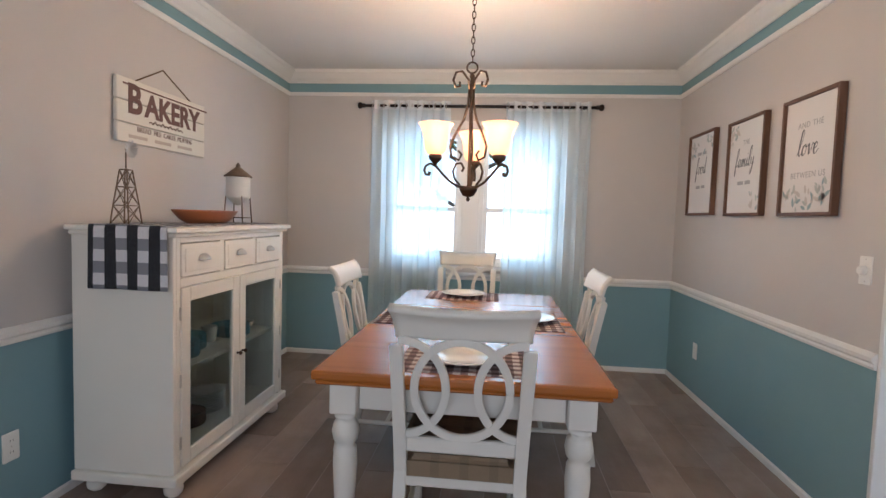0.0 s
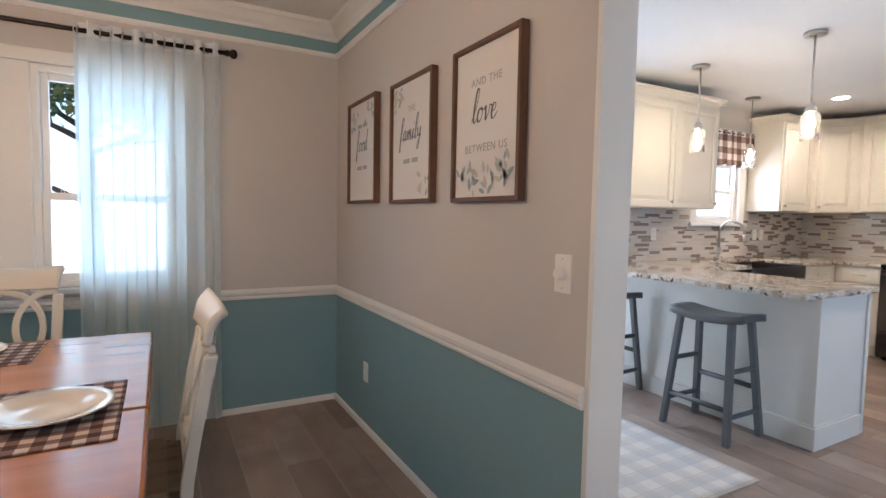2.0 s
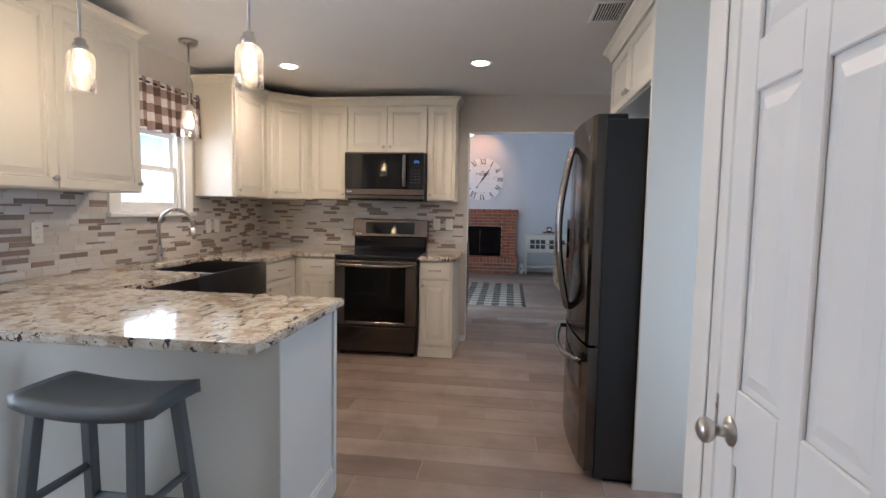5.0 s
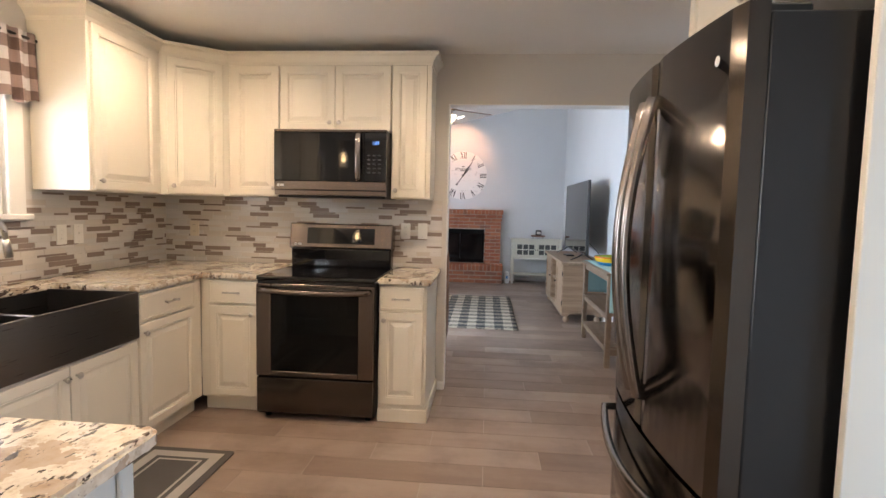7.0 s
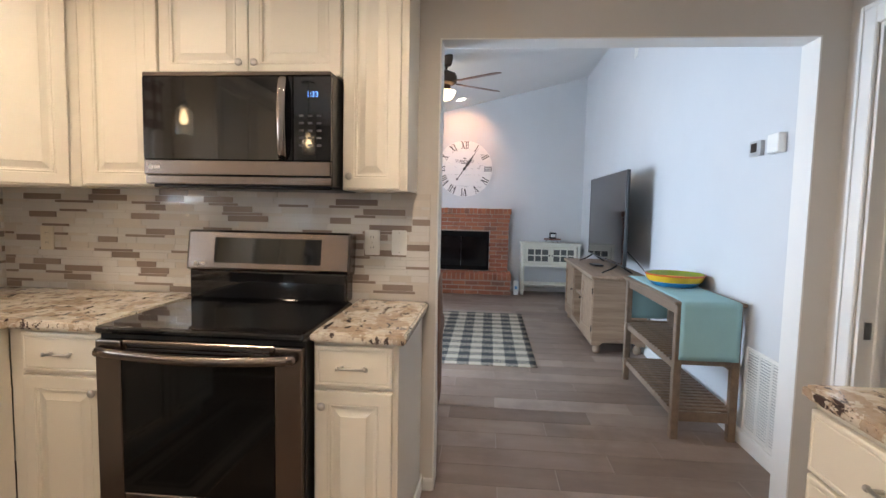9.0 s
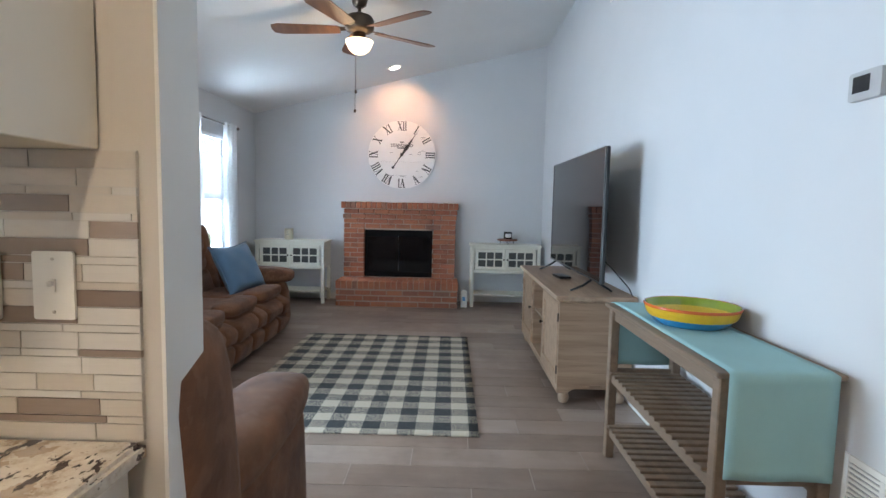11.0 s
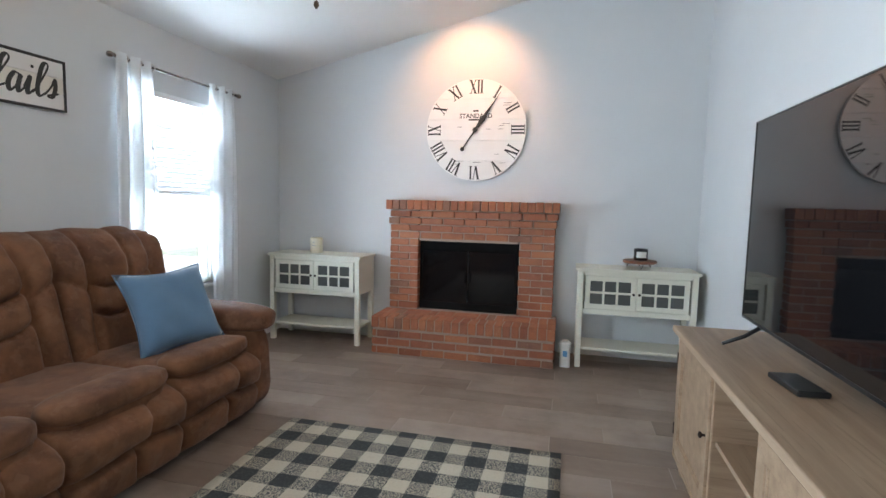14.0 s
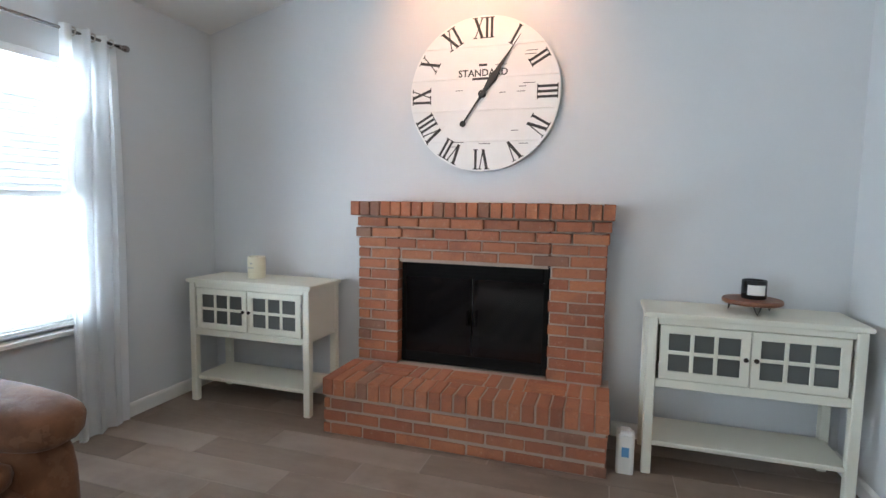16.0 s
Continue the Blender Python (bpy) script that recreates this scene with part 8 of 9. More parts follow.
def sofa(x, y, rz, seats, label):
    """Looks to -y before the turn; the origin is at the middle of its foot."""
    s = thing("sofa", label, "sofa", x, y, 0, rz)
    sw = 0.63
    half = sw * seats / 2
    bm = bmesh.new()
    box(bm, -half - 0.06, -0.36, 0.0, half + 0.06, 0.42, 0.20, 0.03, seg=2)
    part("base", bm, m_suede, s)
    for k in range(seats):
        cx = -half + sw * (k + 0.5)
        bm = bmesh.new()
        puff(bm, cx, -0.09, 0.405, sw / 2 - 0.003, 0.37, 0.09, 0.42, 26, 0.012, seed=k + 1)
        part("seat_cushion", bm, m_suede, s)
        bm = bmesh.new()
        puff(bm, cx, -0.37, 0.47, sw / 2 - 0.02, 0.115, 0.055, 0.55, 20, seed=k + 8)
        part("seat_roll", bm, m_suede, s)
        bm = bmesh.new()
        grid(bm, 56, 40, lambda u, v: foot_front(u, v, cx, sw, k))
        part("footrest", bm, m_suede, s, "tufted footrest front")
        bm = bmesh.new()
        lean = pose(cx, 0.30, 0.45, -13, 0, 0)
        grid(bm, 60, 76, lambda u, v: lean @ back_tufts(u, v, sw, k))
        part("back_cushion", bm, m_suede, s, "channel-tufted back")
    bm = bmesh.new()
    box(bm, -half - 0.19, -0.06, 0.0, half + 0.19, 0.10, 0.735, 0.05, seg=3, m=pose(0, 0.34, 0.40, -13, 0, 0))
    part("back_shell", bm, m_suede, s)
    for sgn in (-1, 1):
        bm = bmesh.new()
        puff(bm, sgn * (half + 0.075), -0.03, 0.29, 0.115, 0.47, 0.295, 0.4, 26, seed=30 + sgn)
        arm = part("arm", bm, m_suede, s, "overstuffed arm")
        bm = bmesh.new()
        puff(bm, sgn * (half + 0.075), -0.10, 0.59, 0.135, 0.45, 0.085, 0.6, 26, seed=40 + sgn, m=pose(0, 0, 0, 0, 0, 0))
        part("arm_pad", bm, m_suede, arm)
        bm = bmesh.new()
        puff(bm, sgn * (half + 0.105), 0.29, 0.735, 0.155, 0.135, 0.400, 0.28, 24, seed=50 + sgn, m=pose(0, 0.10, 0.0, -8, 0, 0))
        part("back_wing", bm, m_suede, s)
    return s


sofa(9.36, 3.575, 0, 3, "brown suede three-seat reclining sofa with tufted overstuffed cushions")
sofa(6.72, 2.80, 90, 2, "brown suede two-seat reclining sofa with overstuffed arms")
m_denim = cloth("blue_velvet", (0.105, 0.20, 0.315), 0.8, 500, 0.18, 0.2, 0.4)


def pillow(x, y, z, rx, ry, rz, size, label, spin=0):
    t = thing("throw_pillow", label, "pillow", group="blue pillows on the sofa")
    t.matrix_basis = pose(x, y, z, rx, ry, rz) @ pose(0, 0, 0, 0, 0, spin)
    bm = bmesh.new()
    h = size / 2
    n = 16
    top, bot = {}, {}
    for i in range(n + 1):
        for j in range(n + 1):
            u, v = 2 * i / n - 1, 2 * j / n - 1
            pin = 1 - 0.14 * ((1 - u * u) * abs(v) ** 3 + (1 - v * v) * abs(u) ** 3)
            th = 0.085 * ((1 - u ** 4) * (1 - v ** 4)) ** 0.55
            w = 0.006 * math.sin(7 * u + 3) * math.cos(6 * v)
            p = Vector((u * h * pin, v * h * pin, 0))
            edge = i in (0, n) or j in (0, n)
            top[i, j] = bm.verts.new(p + Vector((0, 0, th + (0 if edge else w))))
            bot[i, j] = top[i, j] if edge else bm.verts.new(p - Vector((0, 0, th)))
    for i in range(n):
        for j in range(n):
            bm.faces.new((top[i, j], top[i + 1, j], top[i + 1, j + 1], top[i, j + 1])).smooth = True
            q = (bot[i, j], bot[i, j + 1], bot[i + 1, j + 1], bot[i + 1, j])
            bm.faces.new(q).smooth = True
    part("cushion", bm, m_denim, t)
    bm = bmesh.new()
    ring = []
    for u, v in [(2 * i / n - 1, -1) for i in range(n)] + [(1, 2 * i / n - 1) for i in range(n)] + [(1 - 2 * i / n, 1) for i in range(n)] + [(-1, 1 - 2 * i / n) for i in range(n)]:
        pin = 1 - 0.14 * ((1 - u * u) * abs(v) ** 3 + (1 - v * v) * abs(u) ** 3)
        ring.append((u * h * pin, v * h * pin, 0))
    tube(bm, ring, 0.005, 6, closed=True)
    part("piping", bm, m_denim, t)
    return t


pillow(10.03, 3.45, 0.70, 62, 0, -20, 0.50, "square blue velvet pillow leaning on the sofa's back and arm", 3)
pillow(8.62, 3.50, 0.68, 60, -8, 26, 0.46, "square blue velvet pillow leaning in the sofa's corner")

# television and its stand
m_oak = wood("weathered_oak", (0.225, 0.14, 0.09), (0.42, 0.30, 0.205), 0, 0.55, 0.7)
m_oak_v = wood("weathered_oak_upright", (0.20, 0.12, 0.072), (0.385, 0.265, 0.175), 2, 0.55, 0.7)
TVX, TVW, TVD = 8.58, 1.72, 0.50
ts = put(thing("tv_stand", "weathered oak media cabinet with two panel doors and open shelves", "cabinet"), TVX + TVW, 0.69, 0, NORTH_FACE)
bm = bmesh.new()
box(bm, -0.03, 0.722, -TVD - 0.01, TVW + 0.03, 0.752, 0.03, 0.006, seg=2)
box(bm, -0.012, 0.708, -TVD, TVW + 0.012, 0.7218, 0.014, 0.004)
part("top", bm, m_oak, ts)
for u in (0.0, TVW - 0.022):
    bm = bmesh.new()
    Z = 0.085
    pts = [(0.0, Z), (-0.07, Z)] + [(-0.07 - (TVD - 0.14) * i / 10, Z + 0.055 * math.sin(math.pi * i / 10) ** 0.7) for i in range(1, 10)] + [(-TVD + 0.07, Z), (-TVD, Z), (-TVD, 0.7075), (0.0, 0.7075)]
    prism(bm, [(a, b) for a, b in pts], u, u + 0.022, Matrix(((0, 0, 1, 0), (0, 1, 0, 0), (1, 0, 0, 0), (0, 0, 0, 1))))
    part("end_panel", bm, m_oak_v, ts)
D1, D2_ = 0.62, 1.10
for u in (D1, D2_):
    bm = bmesh.new()
    box(bm, u - 0.011, 0.13, -TVD + 0.02, u + 0.011, 0.7075, -0.005, 0.002)
    part("divider", bm, m_oak_v, ts)
bm = bmesh.new()
box(bm, 0.022, 0.105, -TVD + 0.02, TVW - 0.022, 0.1299, -0.003, 0.002)
part("bottom", bm, m_oak, ts)
bm = bmesh.new()
box(bm, 0.022, 0.13, -TVD, TVW - 0.022, 0.7075, -TVD + 0.012)
part("back_panel", bm, m_oak, ts)
bm = bmesh.new()
box(bm, D1 + 0.0112, 0.43, -TVD + 0.013, D2_ - 0.0112, 0.45, -0.02, 0.002)
part("shelf", bm, m_oak, ts)
bm = bmesh.new()
box(bm, 0.0222, 0.085, -0.020, TVW - 0.0222, 0.1048, -0.0005, 0.002)
part("skirt", bm, m_oak, ts)
for k, (u0, u1) in enumerate(((0.026, D1 - 0.014), (D2_ + 0.014, TVW - 0.026))):
    w, h, st_ = u1 - u0, 0.56, 0.065
    bm = bmesh.new()
    frame_ring(bm, 0, 0, w, h, st_, 0.0, 0.02)
    d = part("door", bm, m_oak_v, ts, at=Matrix.Translation((u0, 0.138, -0.015)))
    bm = bmesh.new()
    frame_ring(bm, st_ - 0.004, st_ - 0.004, w - st_ + 0.004, h - st_ + 0.004, 0.012, 0.003, 0.015, 0.004)
    part("bead", bm, m_oak_v, d)
    bm = bmesh.new()
    box(bm, st_ - 0.004, st_ - 0.004, 0.002, w - st_ + 0.004, h - st_ + 0.004, 0.009)
    part("panel", bm, m_oak_v, d)
    bm = bmesh.new()
    uk = w - 0.03 if k == 0 else 0.03
    lathe(bm, [(0.006, 0), (0.005, 0.010), (0.013, 0.015), (0.013, 0.021), (0.003, 0.026)], n=12, m=Matrix.Translation((uk, h * 0.55, 0.02)))
    part("knob", bm, m_black_iron, d, "dark round knob")
    for v in (0.07, h - 0.13):
        bm = bmesh.new()
        uh = -0.006 if k == 0 else w - 0.004
        box(bm, uh, v, 0.008, uh + 0.01, v + 0.06, 0.024, 0.002)
        part("hinge", bm, m_black_iron, d)
for u in (0.06, TVW - 0.06):
    for z in (-0.06, -TVD + 0.06):
        bm = bmesh.new()
        lathe(bm, [(0.022, 0), (0.034, 0.012), (0.04, 0.04), (0.034, 0.065), (0.024, 0.072), (0.03, 0.0848)], n=16, m=Matrix.Translation((u, 0, z)) @ pose(0, 0, 0, -90, 0, 0))
        part("bun_foot", bm, m_oak, ts)
m_screen = Nodes("dark_screen").set(Base_Color=(0.006, 0.006, 0.007), Roughness=0.03, IOR=1.5, Specular_IOR_Level=0.5).mat
tv = put(thing("television", "large flat television with a dark reflective screen on splayed feet", "television"), 10.23, 0.435, 0.752, NORTH_FACE)
TW2 = 1.67
bm = bmesh.new()
box(bm, 0, 0.085, -0.03, TW2, 0.99, 0.0, 0.006)
box(bm, 0.25, 0.15, -0.062, TW2 - 0.25, 0.65, -0.03, 0.012)
part("housing", bm, m_blk, tv)
bm = bmesh.new()
box(bm, 0.008, 0.098, 0.0004, TW2 - 0.008, 0.983, 0.002)
part("screen", bm, m_screen, tv, "dark reflective screen")
bm = bmesh.new()
for q in ((0, 0.085, 0.0075, 0.99), (TW2 - 0.0075, 0.085, TW2, 0.99), (0.0075, 0.9835, TW2 - 0.0075, 0.99), (0.0075, 0.085, TW2 - 0.0075, 0.0975)):
    box(bm, q[0], q[1], 0.0004, q[2], q[3], 0.005, 0.001)
part("bezel", bm, m_blk, tv)
for u in (0.22, TW2 - 0.22):
    bm = bmesh.new()
    tube(bm, [(u, 0.09, -0.012), (u + 0.02, 0.045, 0.06), (u + 0.03, 0.008, 0.15)], [0.010, 0.009, 0.007], 8)
    tube(bm, [(u, 0.09, -0.012), (u + 0.02, 0.045, -0.08), (u + 0.03, 0.008, -0.14)], [0.010, 0.009, 0.007], 8)
    part("foot", bm, m_blk, tv)
bx = thing("media_box", "small black streaming box on the media cabinet", "box", 9.47, 0.49, 0.752, 6)
bm = bmesh.new()
box(bm, -0.10, -0.05, 0.002, 0.10, 0.05, 0.022, 0.006, seg=2)
part("case", bm, m_blk, bx)
cb = thing("power_cable", "thin black power cable hanging behind the television", "cable")
bm = bmesh.new()
tube(bm, [(8.72, 0.37, 0.98), (8.66, 0.30, 0.90), (8.62, 0.22, 0.80), (8.585, 0.183, 0.70), (8.56, 0.178, 0.5), (8.54, 0.178, 0.35)], 0.004, 6)
part("cord", bm, m_blk, cb)

# console cart with runner and bowl
m_cart = wood("grey_brown_cart", (0.15, 0.10, 0.065), (0.25, 0.175, 0.12), 0, 0.55)
m_teal_cloth = cloth("teal_runner", (0.30, 0.50, 0.51), 0.9, 700, 0.08, 0.2)
X0, X1, Y0, Y1, ZT = 6.775, 7.90, 0.20, 0.575, 0.835
ca = thing("console_table", "brown wooden console table with two slatted shelves", "table")
for x in (X0, X1 - 0.045):
    for y in (Y0, Y1 - 0.045):
        bm = bmesh.new()
        box(bm, x, y, 0, x + 0.045, y + 0.045, ZT - 0.0205, 0.004)
        part("leg", bm, m_cart, ca)
bm = bmesh.new()
box(bm, X0 - 0.02, Y0 - 0.012, ZT - 0.02, X1 + 0.02, Y1 + 0.02, ZT, 0.004)
part("tabletop", bm, m_cart, ca)
for y in (Y0 + 0.012, Y1 - 0.035):
    bm = bmesh.new()
    box(bm, X0 + 0.045, y, ZT - 0.085, X1 - 0.045, y + 0.02, ZT - 0.0205, 0.003)
    part("apron", bm, m_cart, ca)
for x in (X0 + 0.012, X1 - 0.035):
    bm = bmesh.new()
    box(bm, x, Y0 + 0.045, 0.455, x + 0.02, Y1 - 0.045, 0.49, 0.003)
    part("end_rail", bm, m_cart, ca)
for zs in (0.17, 0.46):
    for y in (Y0 + 0.012, Y1 - 0.032):
        bm = bmesh.new()
        box(bm, X0 + 0.045, y, zs - 0.045, X1 - 0.045, y + 0.018, zs - 0.0005, 0.003)
        part("shelf_rail", bm, m_cart, ca)
    n = 19
    for k in range(n):
        x = X0 + 0.03 + (X1 - X0 - 0.10) * k / (n - 1)
        bm = bmesh.new()
        box(bm, x, Y0 + 0.004, zs, x + 0.036, Y1 - 0.004, zs + 0.014, 0.003)
        part("slat", bm, m_cart, ca)
for x in (X0 + 0.012, X1 - 0.035):
    bm = bmesh.new()
    box(bm, x, Y0 + 0.045, 0.11, x + 0.02, Y1 - 0.045, 0.169, 0.003)
    part("end_rail", bm, m_cart, ca)
tr = thing("table_runner", "pale teal cloth runner hanging over the console table's ends", "runner")
L = X1 - X0 + 0.04
DR = 0.345


def drape(u, v):
    s = v * (L + 2 * DR)
    y = 0.225 + 0.335 * u
    wob = 0.004 * math.sin(9 * u + 2)
    if s < DR:
        return Vector((X0 - 0.0255 - wob - 0.004, y, ZT + 0.004 - (DR - s)))
    if s > DR + L:
        return Vector((X1 + 0.0255 + wob + 0.004, y, ZT + 0.004 - (s - DR - L)))
    return Vector((X0 - 0.0255 + (s - DR) * (L + 0.011) / L, y, ZT + 0.0045))


bm = bmesh.new()
grid(bm, 10, 60, drape, thick=0.002)
part("cloth", bm, m_teal_cloth, tr)
wb = thing("serving_bowl", "wide painted bowl with orange rim, yellow, green and blue bands", "bowl", 7.42, 0.37, ZT + 0.0065)
bowl_bands = [("blue", (0.02, 0.22, 0.42), [(0.135, 0.0), (0.15, 0.004), (0.178, 0.035)]),
              ("yellow", (0.72, 0.45, 0.02), [(0.178, 0.035), (0.19, 0.052), (0.196, 0.075)]),
              ("orange", (0.62, 0.12, 0.02), [(0.196, 0.075), (0.199, 0.083), (0.197, 0.088), (0.191, 0.086)]),
              ("green", (0.25, 0.32, 0.02), [(0.191, 0.086), (0.184, 0.062), (0.178, 0.05)]),
              ("inner_yellow", (0.70, 0.46, 0.03), [(0.178, 0.05), (0.165, 0.028), (0.15, 0.018)]),
              ("teal", (0.04, 0.24, 0.24), [(0.15, 0.018), (0.10, 0.012), (0.002, 0.012)])]
for name, c, prof in bowl_bands:
    bm = bmesh.new()
    rings = []
    for r, h in prof:
        rings.append([bm.verts.new((r * math.cos(a), r * math.sin(a), h)) for a in (2 * math.pi * i / 48 for i in range(48))])
    for a, b in zip(rings, rings[1:]):
        for i in range(48):
            bm.faces.new((a[i], a[(i + 1) % 48], b[(i + 1) % 48], b[i])).smooth = True
    if name == "blue":
        bm.faces.new(rings[0][::-1])
    mt = Nodes("glaze_" + name)
    mt.set(Base_Color=mt.mix(tint(c, 0.85), tint(c, 1.15), mt.noise(40, 3)), Roughness=0.15, Coat_Weight=0.4)
    part(name + "_band", bm, mt.mat, wb, name.replace("_", " ") + " glazed band")

# ceiling fan
FXC, FYC = 9.44, 2.20
FC = vault(FYC)
fan = thing("ceiling_fan", "bronze ceiling fan with five wooden blades and a lit bowl", "fan", FXC, FYC, 0)
m_blade = wood("walnut_blade", (0.10, 0.04, 0.02), (0.20, 0.09, 0.045), 0, 0.4)
bm = bmesh.new()
lathe(bm, [(0.03, FC - 0.11), (0.055, FC - 0.09), (0.07, FC - 0.03), (0.07, FC + 0.02)], n=24)
part("canopy", bm, m_iron, fan)
bm = bmesh.new()
tube(bm, [(0, 0, FC - 0.10), (0, 0, 2.84)], 0.013, 10)
part("downrod", bm, m_iron, fan)
bm = bmesh.new()
lathe(bm, [(0.05, 2.70), (0.10, 2.715), (0.118, 2.74), (0.118, 2.80), (0.10, 2.83), (0.05, 2.85), (0.02, 2.865)], n=28)
part("motor", bm, m_iron, fan)
for k in range(5):
    a = 18 + 72 * k
    bm = bmesh.new()
    pts = [(0.16, -0.05), (0.24, -0.06), (0.64, -0.075), (0.70, -0.055), (0.71, 0.0), (0.70, 0.055), (0.64, 0.075), (0.24, 0.06), (0.16, 0.05)]
    prism(bm, pts, 0.0, 0.008, pose(0, 0, 2.725, 0, 0, a) @ pose(0, 0, 0, 11, 0, 0))
    bd = part("blade", bm, m_blade, fan, "dark wooden blade")
    bm = bmesh.new()
    prism(bm, [(0.09, -0.02), (0.20, -0.035), (0.215, 0.0), (0.20, 0.035), (0.09, 0.02)], 0.0082, 0.014, pose(0, 0, 2.725, 0, 0, a) @ pose(0, 0, 0, 11, 0, 0))
    part("blade_iron", bm, m_iron, bd)
bm = bmesh.new()
lathe(bm, [(0.045, 2.64), (0.05, 2.65), (0.05, 2.70)], n=24)
part("switch_housing", bm, m_iron, fan)
m_bowl_lit = Nodes("lit_amber_bowl").set(Base_Color=(0.95, 0.85, 0.65), Roughness=0.5, Emission_Color=(1.0, 0.78, 0.48), Emission_Strength=3.5).mat
bm = bmesh.new()
lathe(bm, [(0.012, 2.535), (0.05, 2.545), (0.085, 2.575), (0.105, 2.62), (0.11, 2.64), (0.10, 2.642)], n=28)
part("light_bowl", bm, m_bowl_lit, fan, "lit frosted glass bowl").visible_shadow = False
for dx, zb in ((0.02, 2.26), (-0.01, 2.10)):
    bm = bmesh.new()
    tube(bm, [(dx, 0.03, 2.65), (dx, 0.03, zb)], 0.0016, 5)
    ch_ = part("pull_chain", bm, m_iron, fan)
    bm = bmesh.new()
    lathe(bm, [(0.003, zb - 0.03), (0.011, zb - 0.018), (0.009, zb - 0.004), (0.003, zb)], dx, 0.03, n=12)
    part("chain_knob", bm, m_iron, ch_)
bulb("fan_lamp", FXC, FYC, 2.59, 12, (1.0, 0.80, 0.55), 0.06)
# downlight over the clock
al = thing("recessed_light", "lit recessed ceiling light washing the wall over the clock", "light", 11.67, 2.165, vault(2.165))
tilt = pose(0, 0, 0, -math.degrees(math.atan(SL)), 0, 0)
bm = bmesh.new()
lathe(bm, [(0.062, -0.004), (0.075, -0.010), (0.088, -0.007), (0.09, -0.001)][::-1], n=32, m=tilt)
part("trim_ring", bm, m_plastic, al)
bm = bmesh.new()
lathe(bm, [(0.061, -0.0105), (0.061, -0.0095)], n=32, m=tilt)
part("lens", bm, m_can, al, "lit lens").visible_shadow = False

# fittings on the television wall
th = put(thing("thermostat", "grey rectangular thermostat with a dark display", "thermostat"), 6.795, YT, 1.725, NORTH_FACE)
bm = bmesh.new()
prism(bm, rounded(-0.062, -0.043, 0.062, 0.043, 0.008), 0, 0.022)
part("case", bm, paint("silver_plastic", (0.42, 0.42, 0.42), 0.4), th)
bm = bmesh.new()
box(bm, -0.045, -0.02, 0.0222, 0.02, 0.03, 0.0235)
part("display", bm, m_blk_glass, th)
sb = put(thing("sensor_box", "small cream plastic wall box beside the thermostat", "box"), 6.57, YT, 1.728, NORTH_FACE)
bm = bmesh.new()
box(bm, -0.055, -0.05, 0, 0.055, 0.05, 0.045, 0.006, seg=2)
part("case", bm, m_plastic, sb)


def grille(x, z, w, h, label, vertical=False):
    g_ = put(thing("wall_vent", label, "vent"), x, YT, z, NORTH_FACE)
    bm = bmesh.new()
    f = 0.022
    for q in ((0, 0, f, h), (w - f, 0, w, h), (f, 0, w - f, f), (f, h - f, w - f, h)):
        box(bm, q[0], q[1], 0.0, q[2], q[3], 0.008, 0.002)
    part("frame", bm, m_plastic, g_)
    for k in (1, 2) if w > 0.3 else ():
        bm = bmesh.new()
        u = f + (w - 2 * f) * k / 3
        box(bm, u - 0.009, f, 0.002, u + 0.009, h - f, 0.0078, 0.001)
        part("mullion", bm, m_plastic, g_)
    # A grey sheet stands in for the shade behind the slats.
    bm = bmesh.new()
    box(bm, f, f, 0.0005, w - f, h - f, 0.0015)
    part("shade_backing", bm, paint("grille_shadow", (0.30, 0.30, 0.30), 0.7), g_)
    n = max(4, int((h - 2 * f) / 0.016))
    for k in range(n):
        v = f + (h - 2 * f) * (k + 0.5) / n
        bm = bmesh.new()
        box(bm, f, v - 0.005, 0.002, w - f, v + 0.004, 0.007)
        part("slat", bm, m_plastic, g_)
    return g_


grille(6.765, 0.09, 0.42, 0.50, "white slatted return air grille low on the wall")
grille(9.52, 3.0, 0.12, 0.26, "small white slatted air vent high on the wall")

# glazed panels, both unseen and added to let light in
def glazed(name, hole, y, label):
    x0, x1, z0, z1 = hole
    pw = tagged(new(name), label, "window", kind="structure")
    bm = bmesh.new()
    for a, b, c, d in ((x0, x0 + 0.06, z0, z1), (x1 - 0.06, x1, z0, z1), (x0 + 0.06, x1 - 0.06, z0, z0 + 0.06), (x0 + 0.06, x1 - 0.06, z1 - 0.06, z1)):
        box(bm, a, y, c, b, y + 0.05, d, 0.004)
    part("window_frame", bm, m_trim, pw)
    bm = bmesh.new()
    box(bm, x0 + 0.05, y + 0.02, z0 + 0.05, x1 - 0.05, y + 0.025, z1 - 0.05)
    part("pane", bm, m_glass, pw).visible_shadow = False


glazed("window_5", WIN_ADDED, YL + 0.03, "unseen white-framed glass panel added to light the living room")
glazed("window_6", GLAZED_ADDED, 0.13, "unseen white-framed glass panel added to light the peninsula end")

# ---- outdoors ----
m_ground = Nodes("dry_grass")
m_ground.set(Base_Color=m_ground.mix((0.10, 0.12, 0.045), (0.22, 0.20, 0.10), m_ground.noise(0.8, 6)), Roughness=0.95)
m_ground.bump(m_ground.noise(20, 4), 0.5, 0.03)
m_ground = m_ground.mat
m_concrete = paint("porch_concrete", (0.66, 0.65, 0.62), 0.85, 60, 0.2, 0.12)
m_siding = paint("white_siding", (0.74, 0.74, 0.72), 0.6, 60, 0.05, 0.04)
bm = bmesh.new()
box(bm, -400, -400, -0.6, 400, 400, -0.22)
structure("ground", bm, m_ground, "grassy ground reaching to the horizon")
bm = bmesh.new()
